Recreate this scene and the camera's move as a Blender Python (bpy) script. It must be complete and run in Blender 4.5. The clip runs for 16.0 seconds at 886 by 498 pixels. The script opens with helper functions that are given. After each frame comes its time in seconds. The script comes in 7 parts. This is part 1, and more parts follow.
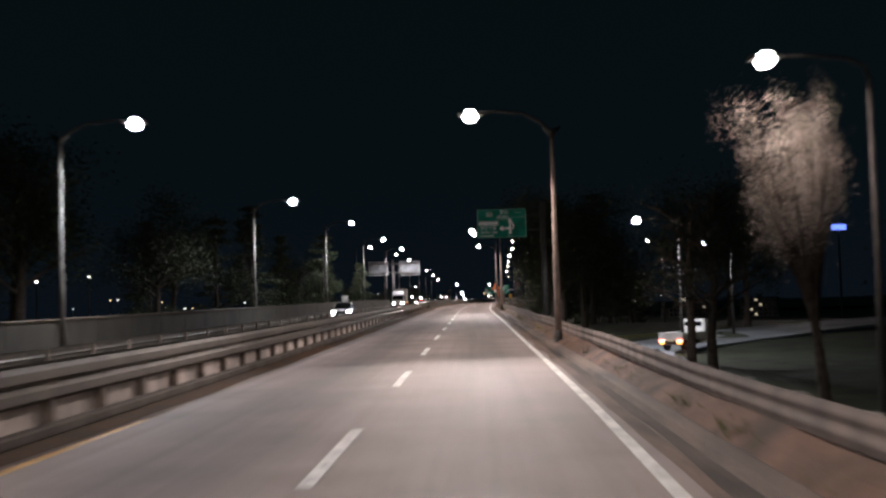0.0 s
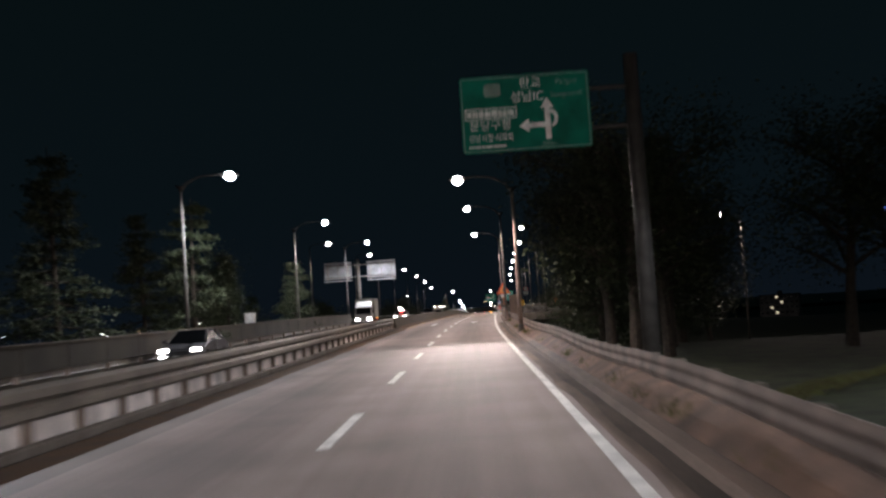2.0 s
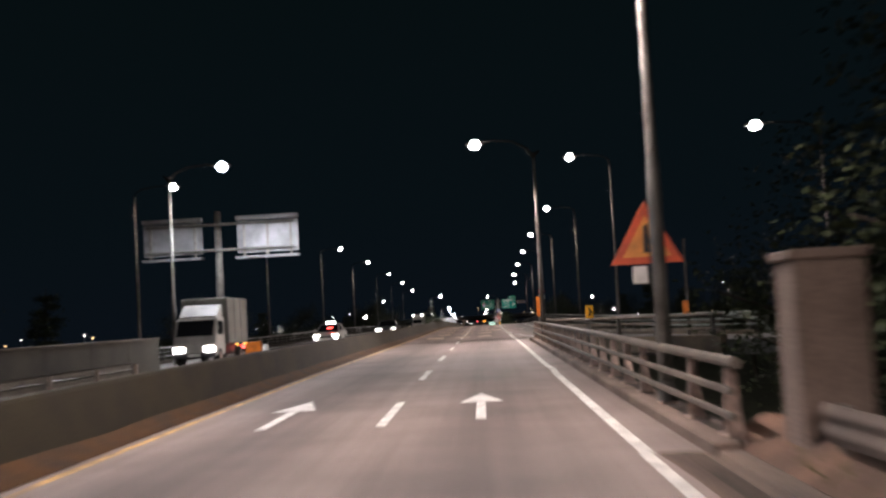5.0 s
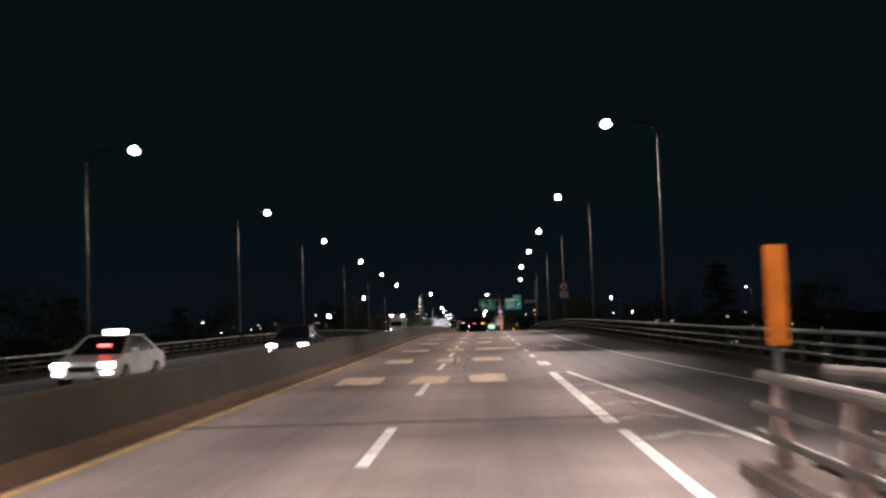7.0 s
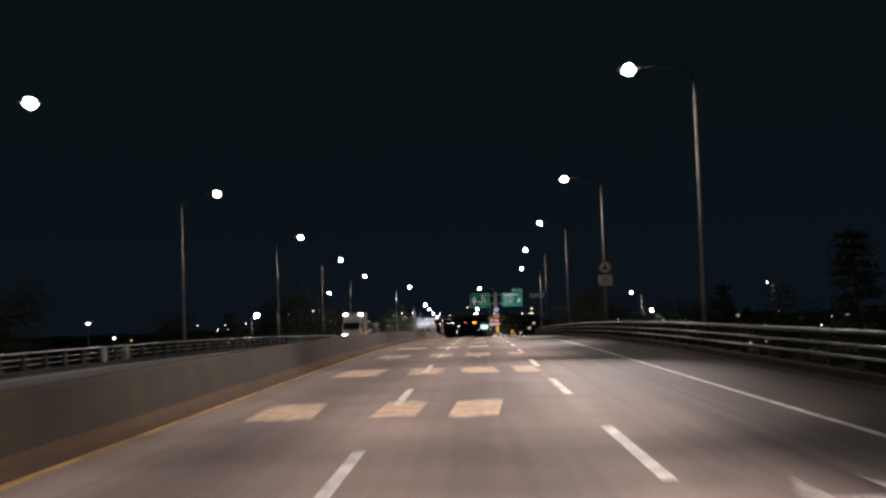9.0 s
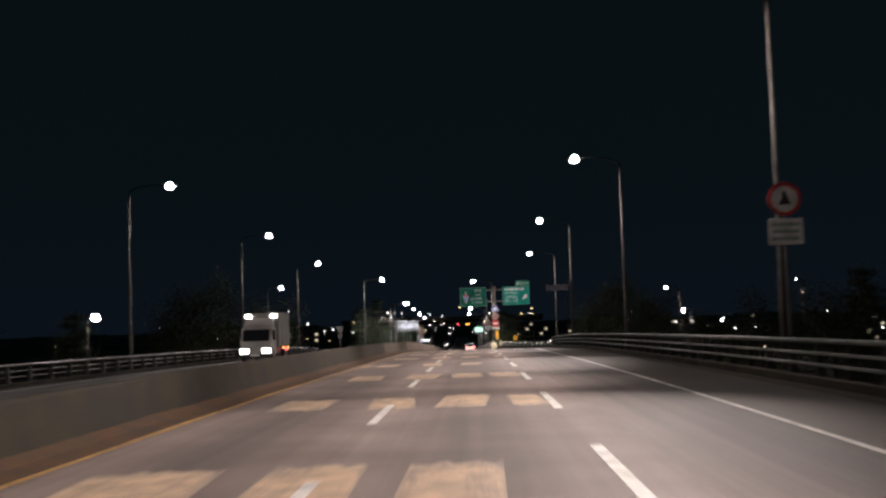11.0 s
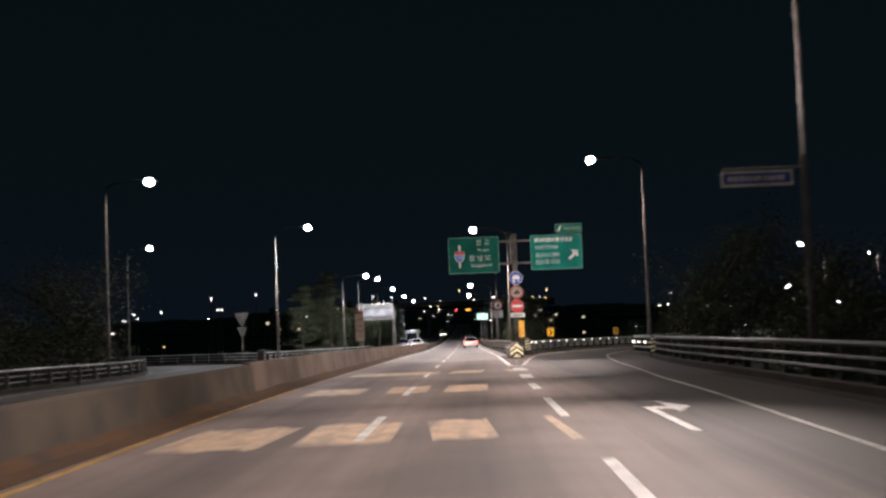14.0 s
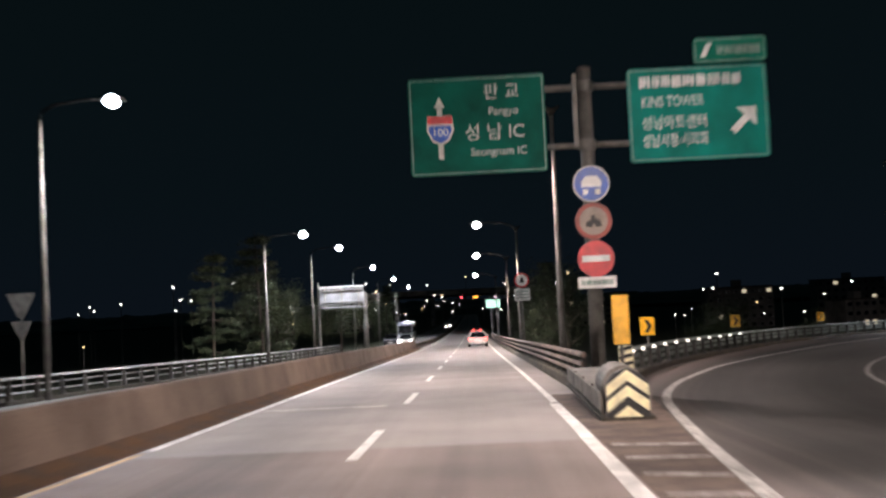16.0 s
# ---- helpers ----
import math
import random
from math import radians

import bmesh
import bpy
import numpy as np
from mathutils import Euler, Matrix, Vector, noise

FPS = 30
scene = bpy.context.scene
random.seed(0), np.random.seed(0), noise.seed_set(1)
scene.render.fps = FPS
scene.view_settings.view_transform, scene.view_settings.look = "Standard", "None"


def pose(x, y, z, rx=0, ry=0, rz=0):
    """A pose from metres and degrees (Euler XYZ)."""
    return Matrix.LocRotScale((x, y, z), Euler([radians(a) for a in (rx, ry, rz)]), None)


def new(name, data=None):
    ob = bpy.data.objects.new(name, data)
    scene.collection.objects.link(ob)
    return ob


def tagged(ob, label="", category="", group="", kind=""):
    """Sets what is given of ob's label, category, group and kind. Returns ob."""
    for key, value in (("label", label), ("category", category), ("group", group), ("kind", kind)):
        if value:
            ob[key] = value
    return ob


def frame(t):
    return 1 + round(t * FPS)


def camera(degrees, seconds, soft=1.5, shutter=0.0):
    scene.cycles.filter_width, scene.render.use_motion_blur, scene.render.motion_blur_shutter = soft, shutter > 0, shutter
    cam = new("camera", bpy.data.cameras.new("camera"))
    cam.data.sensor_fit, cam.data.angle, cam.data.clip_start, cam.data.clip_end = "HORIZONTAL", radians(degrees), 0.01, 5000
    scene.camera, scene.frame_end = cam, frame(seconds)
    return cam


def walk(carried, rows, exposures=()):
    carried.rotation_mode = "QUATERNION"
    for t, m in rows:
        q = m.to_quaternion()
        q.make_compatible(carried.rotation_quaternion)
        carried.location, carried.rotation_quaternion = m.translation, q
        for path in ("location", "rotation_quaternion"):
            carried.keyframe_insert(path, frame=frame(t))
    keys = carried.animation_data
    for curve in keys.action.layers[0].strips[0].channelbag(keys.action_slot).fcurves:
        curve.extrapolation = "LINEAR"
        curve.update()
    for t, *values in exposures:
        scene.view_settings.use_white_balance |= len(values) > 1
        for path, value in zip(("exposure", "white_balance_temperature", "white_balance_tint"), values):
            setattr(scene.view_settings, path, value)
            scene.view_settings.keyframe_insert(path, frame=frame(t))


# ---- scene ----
# ------------------------------------------------------------ camera
cam = camera(44.39, 16.0, soft=2.5, shutter=0.5)
ROWS = [
    (0.0, 1.618, -1.644, 1.641, 92.893, 1.639, 2.273),
    (0.5, 1.683, 10.354, 1.701, 92.936, 2.378, 2.345),
    (1.0, 1.678, 22.991, 1.791, 93.094, 3.098, 2.413),
    (1.5, 1.593, 35.590, 1.894, 93.253, 3.691, 2.341),
    (2.0, 1.503, 47.979, 1.997, 93.391, 3.770, 2.327),
    (2.5, 1.341, 60.104, 2.097, 93.453, 3.573, 2.354),
    (3.0, 1.117, 71.973, 2.184, 93.557, 3.066, 2.320),
    (3.5, 0.883, 83.762, 2.269, 93.636, 2.891, 2.223),
    (4.0, 0.653, 95.559, 2.368, 93.693, 2.929, 2.093),
    (4.5, 0.468, 107.388, 2.473, 93.734, 3.062, 1.958),
    (5.0, 0.374, 119.221, 2.579, 93.762, 3.170, 1.848),
    (5.5, 0.342, 131.000, 2.680, 93.783, 3.134, 1.789),
    (6.0, 0.367, 142.649, 2.775, 93.801, 2.836, 1.810),
    (6.5, 0.410, 154.100, 2.844, 93.769, 2.248, 1.792),
    (7.0, 0.489, 165.515, 2.886, 93.760, 1.892, 1.734),
    (7.5, 0.563, 176.916, 2.930, 93.702, 1.739, 1.640),
    (8.0, 0.636, 188.400, 2.975, 93.682, 1.769, 1.499),
    (8.5, 0.758, 199.698, 3.018, 93.628, 1.805, 1.286),
    (9.0, 0.845, 210.995, 3.064, 93.669, 1.874, 1.302),
    (9.5, 0.951, 222.220, 3.122, 93.698, 1.899, 1.260),
    (10.0, 1.091, 233.336, 3.179, 93.712, 1.894, 1.182),
    (10.5, 1.282, 244.332, 3.232, 93.705, 1.872, 1.091),
    (11.0, 1.479, 255.231, 3.260, 93.671, 1.849, 1.009),
    (11.5, 1.652, 266.081, 3.245, 93.604, 1.837, 0.960),
    (12.0, 1.788, 276.957, 3.194, 93.501, 1.850, 0.967),
    (12.5, 1.906, 287.962, 3.101, 93.364, 1.866, 1.018),
    (13.0, 2.005, 298.936, 2.983, 93.217, 1.905, 1.060),
    (13.5, 2.109, 309.898, 2.849, 93.071, 1.965, 1.077),
    (14.0, 2.202, 320.994, 2.691, 92.956, 2.134, 1.108),
    (14.5, 2.322, 332.074, 2.513, 92.788, 2.336, 1.163),
    (15.0, 2.429, 343.162, 2.289, 92.723, 2.420, 1.223),
    (15.5, 2.546, 354.152, 2.016, 92.506, 2.648, 1.362),
    (16.0, 2.630, 364.933, 1.720, 92.494, 2.727, 1.565),
]

walk(cam, [(r[0], pose(*r[1:])) for r in ROWS],
     exposures=((0.0, -0.15), (0.5, -0.35), (1.0, 0.1), (1.5, 0.15), (2.5, -0.1), (5.5, -0.1), (6.5, -0.25), (7.5, 0.12), (9.0, 0.18), (12.0, 0.0), (16.0, 0.0)))

# ------------------------------------------------------------ night sky
world = bpy.data.worlds.new("night")
scene.world = world
world.use_nodes = True
wn = world.node_tree
wbg = wn.nodes["Background"]
w_dir = wn.nodes.new("ShaderNodeTexCoord")
w_sep = wn.nodes.new("ShaderNodeSeparateXYZ")
w_ramp = wn.nodes.new("ShaderNodeValToRGB")
wn.links.new(w_dir.outputs["Generated"], w_sep.inputs[0])
wn.links.new(w_sep.outputs[2], w_ramp.inputs[0])
wn.links.new(w_ramp.outputs["Color"], wbg.inputs["Color"])
w_ramp.color_ramp.elements[0].position, w_ramp.color_ramp.elements[0].color = 0.0, (0.22, 0.37, 0.60, 1)
w_ramp.color_ramp.elements[1].position, w_ramp.color_ramp.elements[1].color = 0.30, (0.15, 0.33, 0.40, 1)
w_mid = w_ramp.color_ramp.elements.new(0.10)
w_mid.color = (0.18, 0.36, 0.50, 1)
wbg.inputs["Strength"].default_value = 0.0150
scene.view_settings.exposure = 0.0

LAMP_POWER = 5500.0     # lamps past the bridge
DECK_POWER = 900.0     # bridge lamps, without their added fill spots
FILL_POWER = 12000.0    # each added fill spot, up and down the road
MID_POWER = 5600.0      # the added fill spot straight across the lanes
FAR_SIDE_POWER = 650.0  # bridge lamps beyond the oncoming lanes
NEAR_POWER = 3000.0     # lamps that overhang the first stretch
COOL_POWER = 3800.0     # lamps across the oncoming lanes
LAMP_COLOUR = (1.0, 0.84, 0.785)


# ------------------------------------------------------------ the road's line
KNOT = 21.2
KNOT0 = -42.4
ROAD_X = [0.057, 0.059, 0.0, -0.142, -0.386, -0.602, -0.873, -1.124, -1.169, -1.079, -0.885, -0.754, -0.582, -0.464, -0.256, -0.03, 0.21, 0.433, 0.631, 0.802, 0.974, 1.029, 1.043, 1.033, 1.011, 0.982, 0.949, 0.914, 0.878, 0.84]
ROAD_Z = [0.034, -0.012, 0.006, 0.138, 0.311, 0.484, 0.637, 0.821, 1.007, 1.174, 1.261, 1.345, 1.429, 1.539, 1.62, 1.563, 1.367, 1.096, 0.736, 0.207, -0.425, -1.088, -1.792, -2.486, -3.15, -3.783, -4.385, -4.964, -5.525, -6.071]


def spline(c, y):
    u = (y - KNOT0) / KNOT
    if u < 1:
        return c[1] + (c[2] - c[1]) * (u - 1)
    if u > len(c) - 3:
        last = len(c) - 3
        return c[last] + (c[last + 1] - c[last]) * (u - last) * (0.55 if u > last + 4 else 1.0)
    j = min(int(u), len(c) - 3)
    w = u - j
    a, b, d, e = c[j - 1], c[j], c[j + 1], c[j + 2]
    m0, m1 = (d - a) / 2, (e - b) / 2
    return (2*w**3 - 3*w**2 + 1)*b + (w**3 - 2*w**2 + w)*m0 + (3*w**2 - 2*w**3)*d + (w**3 - w**2)*m1


def RX(y):
    return spline(ROAD_X, min(y, 545.0))


def RZ(y):
    z = spline(ROAD_Z, min(y, 545.0))
    if y > 545:
        d = min(y - 545, 500)
        z += -0.020 * d + 0.00002 * d * d
    return z


def R(off, y, dz=0.0):
    return Vector((RX(y) + off, y, RZ(y) + dz))


def table(rows, y):
    """Linear steps through (y, value) rows."""
    if y <= rows[0][0]:
        return rows[0][1]
    for (a, va), (b, vb) in zip(rows, rows[1:]):
        if y <= b:
            return va + (vb - va) * (y - a) / (b - a)
    return rows[-1][1]


def along(p, q, length=1.0):
    """A pose at p whose Y axis runs to q, stretched so that `length` spans the way."""
    d = q - p
    y = d.normalized()
    x = y.cross(Vector((0, 0, 1))).normalized()
    z = x.cross(y)
    m = Matrix((x, y * (d.length / length), z)).transposed().to_4x4()
    m.translation = p
    return m


def heading(off, y, dz=0.0):
    """A level pose beside the road, its Y axis along the road."""
    d = R(off, y + 2) - R(off, y - 2)
    m = pose(0, 0, 0, 0, 0, math.degrees(math.atan2(-d.x, d.y)))
    m.translation = R(off, y, dz)
    return m


# ------------------------------------------------------------ materials
def mat(name, colour, rough=0.6, metal=0.0, var=0.25, scale=6.0, fine=60.0, bump=0.15, tint=None, spec=0.4, rand=0.0, stretch=(1, 1, 1)):
    m = bpy.data.materials.new(name)
    m.use_nodes = True
    nt = m.node_tree
    b = nt.nodes["Principled BSDF"]
    b.inputs["Roughness"].default_value = rough
    b.inputs["Metallic"].default_value = metal
    b.inputs["Specular IOR Level"].default_value = spec
    geo = nt.nodes.new("ShaderNodeNewGeometry")
    mp = nt.nodes.new("ShaderNodeMapping")
    mp.inputs["Scale"].default_value = stretch
    nt.links.new(geo.outputs["Position"], mp.inputs["Vector"])
    n1 = nt.nodes.new("ShaderNodeTexNoise")
    n1.inputs["Scale"].default_value = scale
    n1.inputs["Detail"].default_value = 5
    n2 = nt.nodes.new("ShaderNodeTexNoise")
    n2.inputs["Scale"].default_value = fine
    n2.inputs["Detail"].default_value = 3
    for n in (n1, n2):
        nt.links.new(mp.outputs["Vector"], n.inputs["Vector"])
    mix = nt.nodes.new("ShaderNodeMix")
    mix.data_type = "RGBA"
    dark = tint or tuple(c * (1 - var) * 0.75 for c in colour)
    lite = tuple(min(1.0, c * (1 + var * 0.6)) for c in colour)
    mix.inputs[6].default_value = (*dark, 1)
    mix.inputs[7].default_value = (*lite, 1)
    ramp = nt.nodes.new("ShaderNodeMapRange")
    ramp.inputs["From Min"].default_value = 0.32
    ramp.inputs["From Max"].default_value = 0.62
    nt.links.new(n1.outputs["Fac"], ramp.inputs["Value"])
    nt.links.new(ramp.outputs["Result"], mix.inputs[0])
    mul = nt.nodes.new("ShaderNodeMix")
    mul.data_type = "RGBA"
    mul.blend_type = "MULTIPLY"
    mul.inputs[0].default_value = min(1.0, var * 1.6)
    gr = nt.nodes.new("ShaderNodeMapRange")
    gr.inputs["From Min"].default_value = 0.3
    gr.inputs["From Max"].default_value = 0.7
    gr.inputs["To Min"].default_value = 0.55
    gr.inputs["To Max"].default_value = 1.15
    nt.links.new(n2.outputs["Fac"], gr.inputs["Value"])
    nt.links.new(mix.outputs[2], mul.inputs[6])
    nt.links.new(gr.outputs["Result"], mul.inputs[7])
    out = mul.outputs[2]
    if rand:
        oi = nt.nodes.new("ShaderNodeObjectInfo")
        rr = nt.nodes.new("ShaderNodeMapRange")
        rr.inputs["To Min"].default_value = 1 - rand
        rr.inputs["To Max"].default_value = 1 + rand
        nt.links.new(oi.outputs["Random"], rr.inputs["Value"])
        m3 = nt.nodes.new("ShaderNodeMix")
        m3.data_type = "RGBA"
        m3.blend_type = "MULTIPLY"
        m3.inputs[0].default_value = 1
        nt.links.new(out, m3.inputs[6])
        nt.links.new(rr.outputs["Result"], m3.inputs[7])
        out = m3.outputs[2]
    nt.links.new(out, b.inputs["Base Color"])
    rg = nt.nodes.new("ShaderNodeMapRange")
    rg.inputs["To Min"].default_value = max(0.05, rough - 0.12)
    rg.inputs["To Max"].default_value = min(1.0, rough + 0.12)
    nt.links.new(n1.outputs["Fac"], rg.inputs["Value"])
    nt.links.new(rg.outputs["Result"], b.inputs["Roughness"])
    if bump:
        bp = nt.nodes.new("ShaderNodeBump")
        bp.inputs["Strength"].default_value = bump
        bp.inputs["Distance"].default_value = 0.01
        nt.links.new(n2.outputs["Fac"], bp.inputs["Height"])
        nt.links.new(bp.outputs["Normal"], b.inputs["Normal"])
    return m


def glow(name, colour, strength):
    m = bpy.data.materials.new(name)
    m.use_nodes = True
    b = m.node_tree.nodes["Principled BSDF"]
    b.inputs["Base Color"].default_value = (*colour, 1)
    b.inputs["Emission Color"].default_value = (*colour, 1)
    b.inputs["Emission Strength"].default_value = strength
    return m


def asphalt(name, colour, warm, lane=3.23, phase=0.0, track=0.42, blend=None):
    """Asphalt with grain, stains and long polished tyre tracks; U runs across the lanes and V along them, in metres.
    With blend (u0, u1, colour) its tone passes over raggedly from another."""
    m = mat(name, colour, rough=0.72, var=0.22, scale=0.5, fine=55, bump=0.35, tint=warm)
    nt = m.node_tree
    b = nt.nodes["Principled BSDF"]
    src = b.inputs["Base Color"].links[0].from_socket
    uv = nt.nodes.new("ShaderNodeUVMap")
    sep = nt.nodes.new("ShaderNodeSeparateXYZ")
    nt.links.new(uv.outputs["UV"], sep.inputs[0])
    ma = nt.nodes.new("ShaderNodeMath")
    ma.operation = "MULTIPLY_ADD"
    ma.inputs[1].default_value = 2 * math.pi / lane
    ma.inputs[2].default_value = phase
    nt.links.new(sep.outputs[0], ma.inputs[0])
    sn = nt.nodes.new("ShaderNodeMath")
    sn.operation = "COSINE"
    nt.links.new(ma.outputs[0], sn.inputs[0])
    st = nt.nodes.new("ShaderNodeMapping")
    st.inputs["Scale"].default_value = (1.6, 0.02, 1)
    nt.links.new(uv.outputs["UV"], st.inputs["Vector"])
    no = nt.nodes.new("ShaderNodeTexNoise")
    no.inputs["Scale"].default_value = 1.5
    no.inputs["Detail"].default_value = 4
    nt.links.new(st.outputs["Vector"], no.inputs["Vector"])
    s2 = nt.nodes.new("ShaderNodeMath")
    s2.operation = "MULTIPLY"
    nt.links.new(sn.outputs[0], s2.inputs[0])
    nt.links.new(no.outputs["Fac"], s2.inputs[1])
    mr = nt.nodes.new("ShaderNodeMapRange")
    mr.inputs["From Min"].default_value = -0.7
    mr.inputs["From Max"].default_value = 0.7
    mr.inputs["To Min"].default_value = 1 - track
    mr.inputs["To Max"].default_value = 1 + track * 0.5
    nt.links.new(s2.outputs[0], mr.inputs["Value"])
    mu = nt.nodes.new("ShaderNodeMix")
    mu.data_type = "RGBA"
    mu.blend_type = "MULTIPLY"
    mu.inputs[0].default_value = 1
    nt.links.new(src, mu.inputs[6])
    nt.links.new(mr.outputs["Result"], mu.inputs[7])
    out = mu.outputs[2]
    # oil and rubber drawn out along the lanes, and broad worn stretches
    for sx, sy, lo, hi in ((3.4, 0.05, 1 - track * 0.24, 1 + track * 0.12), (0.35, 0.09, 1 - track * 0.35, 1 + track * 0.25)):
        sm = nt.nodes.new("ShaderNodeMapping")
        sm.inputs["Scale"].default_value = (sx, sy, 1)
        nt.links.new(uv.outputs["UV"], sm.inputs["Vector"])
        sk = nt.nodes.new("ShaderNodeTexNoise")
        sk.inputs["Scale"].default_value = 1.0
        sk.inputs["Detail"].default_value = 6
        nt.links.new(sm.outputs["Vector"], sk.inputs["Vector"])
        sr = nt.nodes.new("ShaderNodeMapRange")
        sr.inputs["From Min"].default_value = 0.34
        sr.inputs["From Max"].default_value = 0.60
        sr.inputs["To Min"].default_value = lo
        sr.inputs["To Max"].default_value = hi
        nt.links.new(sk.outputs["Fac"], sr.inputs["Value"])
        sx2 = nt.nodes.new("ShaderNodeMix")
        sx2.data_type = "RGBA"
        sx2.blend_type = "MULTIPLY"
        sx2.inputs[0].default_value = 1
        nt.links.new(out, sx2.inputs[6])
        nt.links.new(sr.outputs["Result"], sx2.inputs[7])
        out = sx2.outputs[2]
    if blend:
        u0, u1, other = blend
        ad = nt.nodes.new("ShaderNodeMath")
        ad.operation = "MULTIPLY_ADD"
        ad.inputs[1].default_value = (u1 - u0) * 1.2
        nt.links.new(no.outputs["Fac"], ad.inputs[0])
        nt.links.new(sep.outputs[0], ad.inputs[2])
        bl = nt.nodes.new("ShaderNodeMapRange")
        bl.inputs["From Min"].default_value = u0 + (u1 - u0) * 0.6
        bl.inputs["From Max"].default_value = u1 + (u1 - u0) * 0.6
        nt.links.new(ad.outputs[0], bl.inputs["Value"])
        mb = nt.nodes.new("ShaderNodeMix")
        mb.data_type = "RGBA"
        mb.inputs[6].default_value = (*other, 1)
        nt.links.new(out, mb.inputs[7])
        nt.links.new(bl.outputs["Result"], mb.inputs[0])
        out = mb.outputs[2]
    nt.links.new(out, b.inputs["Base Color"])
    return m


def worn(name, colour, under, amount=0.5, scale=2.5, edge=0.0, streak=0.7):
    """Paint worn through to the asphalt in streaks along the road; with edge, its rim frays too."""
    m = mat(name, colour, rough=0.6, var=0.18, scale=3, fine=40, bump=0.2)
    nt = m.node_tree
    b = nt.nodes["Principled BSDF"]
    src = b.inputs["Base Color"].links[0].from_socket
    geo = nt.nodes.new("ShaderNodeNewGeometry")
    st = nt.nodes.new("ShaderNodeMapping")
    st.inputs["Scale"].default_value = (3.2, streak, 1)
    nt.links.new(geo.outputs["Position"], st.inputs["Vector"])
    no = nt.nodes.new("ShaderNodeTexNoise")
    no.inputs["Scale"].default_value = scale
    no.inputs["Detail"].default_value = 7
    no.inputs["Roughness"].default_value = 0.7
    nt.links.new(st.outputs["Vector"], no.inputs["Vector"])
    value = no.outputs["Fac"]
    if edge:
        tc = nt.nodes.new("ShaderNodeTexCoord")
        sep = nt.nodes.new("ShaderNodeSeparateXYZ")
        nt.links.new(tc.outputs["Generated"], sep.inputs[0])
        last = None
        for k in (0, 1):
            d = nt.nodes.new("ShaderNodeMath")
            d.operation = "SUBTRACT"
            d.inputs[1].default_value = 0.5
            nt.links.new(sep.outputs[k], d.inputs[0])
            a = nt.nodes.new("ShaderNodeMath")
            a.operation = "ABSOLUTE"
            nt.links.new(d.outputs[0], a.inputs[0])
            p = nt.nodes.new("ShaderNodeMath")
            p.operation = "POWER"
            p.inputs[1].default_value = 4.0
            nt.links.new(a.outputs[0], p.inputs[0])
            if last:
                s = nt.nodes.new("ShaderNodeMath")
                s.operation = "ADD"
                nt.links.new(last, s.inputs[0])
                nt.links.new(p.outputs[0], s.inputs[1])
                last = s.outputs[0]
            else:
                last = p.outputs[0]
        q = nt.nodes.new("ShaderNodeMath")
        q.operation = "MULTIPLY_ADD"
        q.inputs[1].default_value = -edge
        nt.links.new(last, q.inputs[0])
        nt.links.new(value, q.inputs[2])
        value = q.outputs[0]
    mr = nt.nodes.new("ShaderNodeMapRange")
    mr.inputs["From Min"].default_value = amount - 0.12
    mr.inputs["From Max"].default_value = amount + 0.10
    nt.links.new(value, mr.inputs["Value"])
    mu = nt.nodes.new("ShaderNodeMix")
    mu.data_type = "RGBA"
    mu.inputs[6].default_value = (*under, 1)
    nt.links.new(src, mu.inputs[7])
    nt.links.new(mr.outputs["Result"], mu.inputs[0])
    nt.links.new(mu.outputs[2], b.inputs["Base Color"])
    return m


# raised for the middle lanes: headlight light is put into this tone
ASPH = (0.245, 0.194, 0.177)
M_ROAD = asphalt("asphalt_worn", ASPH, (0.188, 0.148, 0.134))
# lane and ramp darken outward: the headlights' fall-off is put into the colour
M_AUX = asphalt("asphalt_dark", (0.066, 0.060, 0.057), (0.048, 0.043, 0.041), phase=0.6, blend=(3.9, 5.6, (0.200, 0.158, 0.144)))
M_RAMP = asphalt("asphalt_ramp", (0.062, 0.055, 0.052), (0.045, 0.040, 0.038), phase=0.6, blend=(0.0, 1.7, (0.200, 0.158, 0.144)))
# dirty, and darkened further for the weak light at the side
M_SHOULDER = asphalt("asphalt_dirty_dim", (0.064, 0.054, 0.044), (0.040, 0.033, 0.027), track=0.1)
M_NEWROAD = asphalt("asphalt_pale", (0.300, 0.268, 0.252), (0.250, 0.222, 0.208), track=0.16)
M_EDGE = asphalt("asphalt_grimy", (0.180, 0.152, 0.142), (0.140, 0.118, 0.110), track=0.15)
M_OPP = asphalt("asphalt_far", (0.160, 0.157, 0.152), (0.120, 0.117, 0.114))
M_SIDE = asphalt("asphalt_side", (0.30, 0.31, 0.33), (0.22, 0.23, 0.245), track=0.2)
M_WHITE = worn("paint_white", (0.84, 0.82, 0.79), (0.22, 0.20, 0.19), 0.33, 3.0)
M_WHITE_OLD = worn("paint_white_worn", (0.50, 0.47, 0.44), (0.15, 0.125, 0.115), 0.47, 2.2)
M_YELLOW_FAINT = worn("paint_yellow_faint", (0.40, 0.25, 0.12), (0.16, 0.115, 0.085), 0.50, 2.2)
M_YELLOW = worn("paint_yellow", (0.70, 0.42, 0.14), (0.15, 0.11, 0.07), 0.43, 2.2)
M_SKID = worn("skid_rubber", (0.075, 0.064, 0.058), (0.19, 0.150, 0.136), 0.47, 2.0, streak=0.3)
M_WHITE_DULL = worn("paint_white_dull", (0.62, 0.60, 0.57), (0.14, 0.125, 0.115), 0.42, 2.6)
M_TAN = worn("paint_tan", (0.66, 0.485, 0.335), (0.27, 0.21, 0.178), 0.36, 1.1, edge=3.0, streak=0.28)
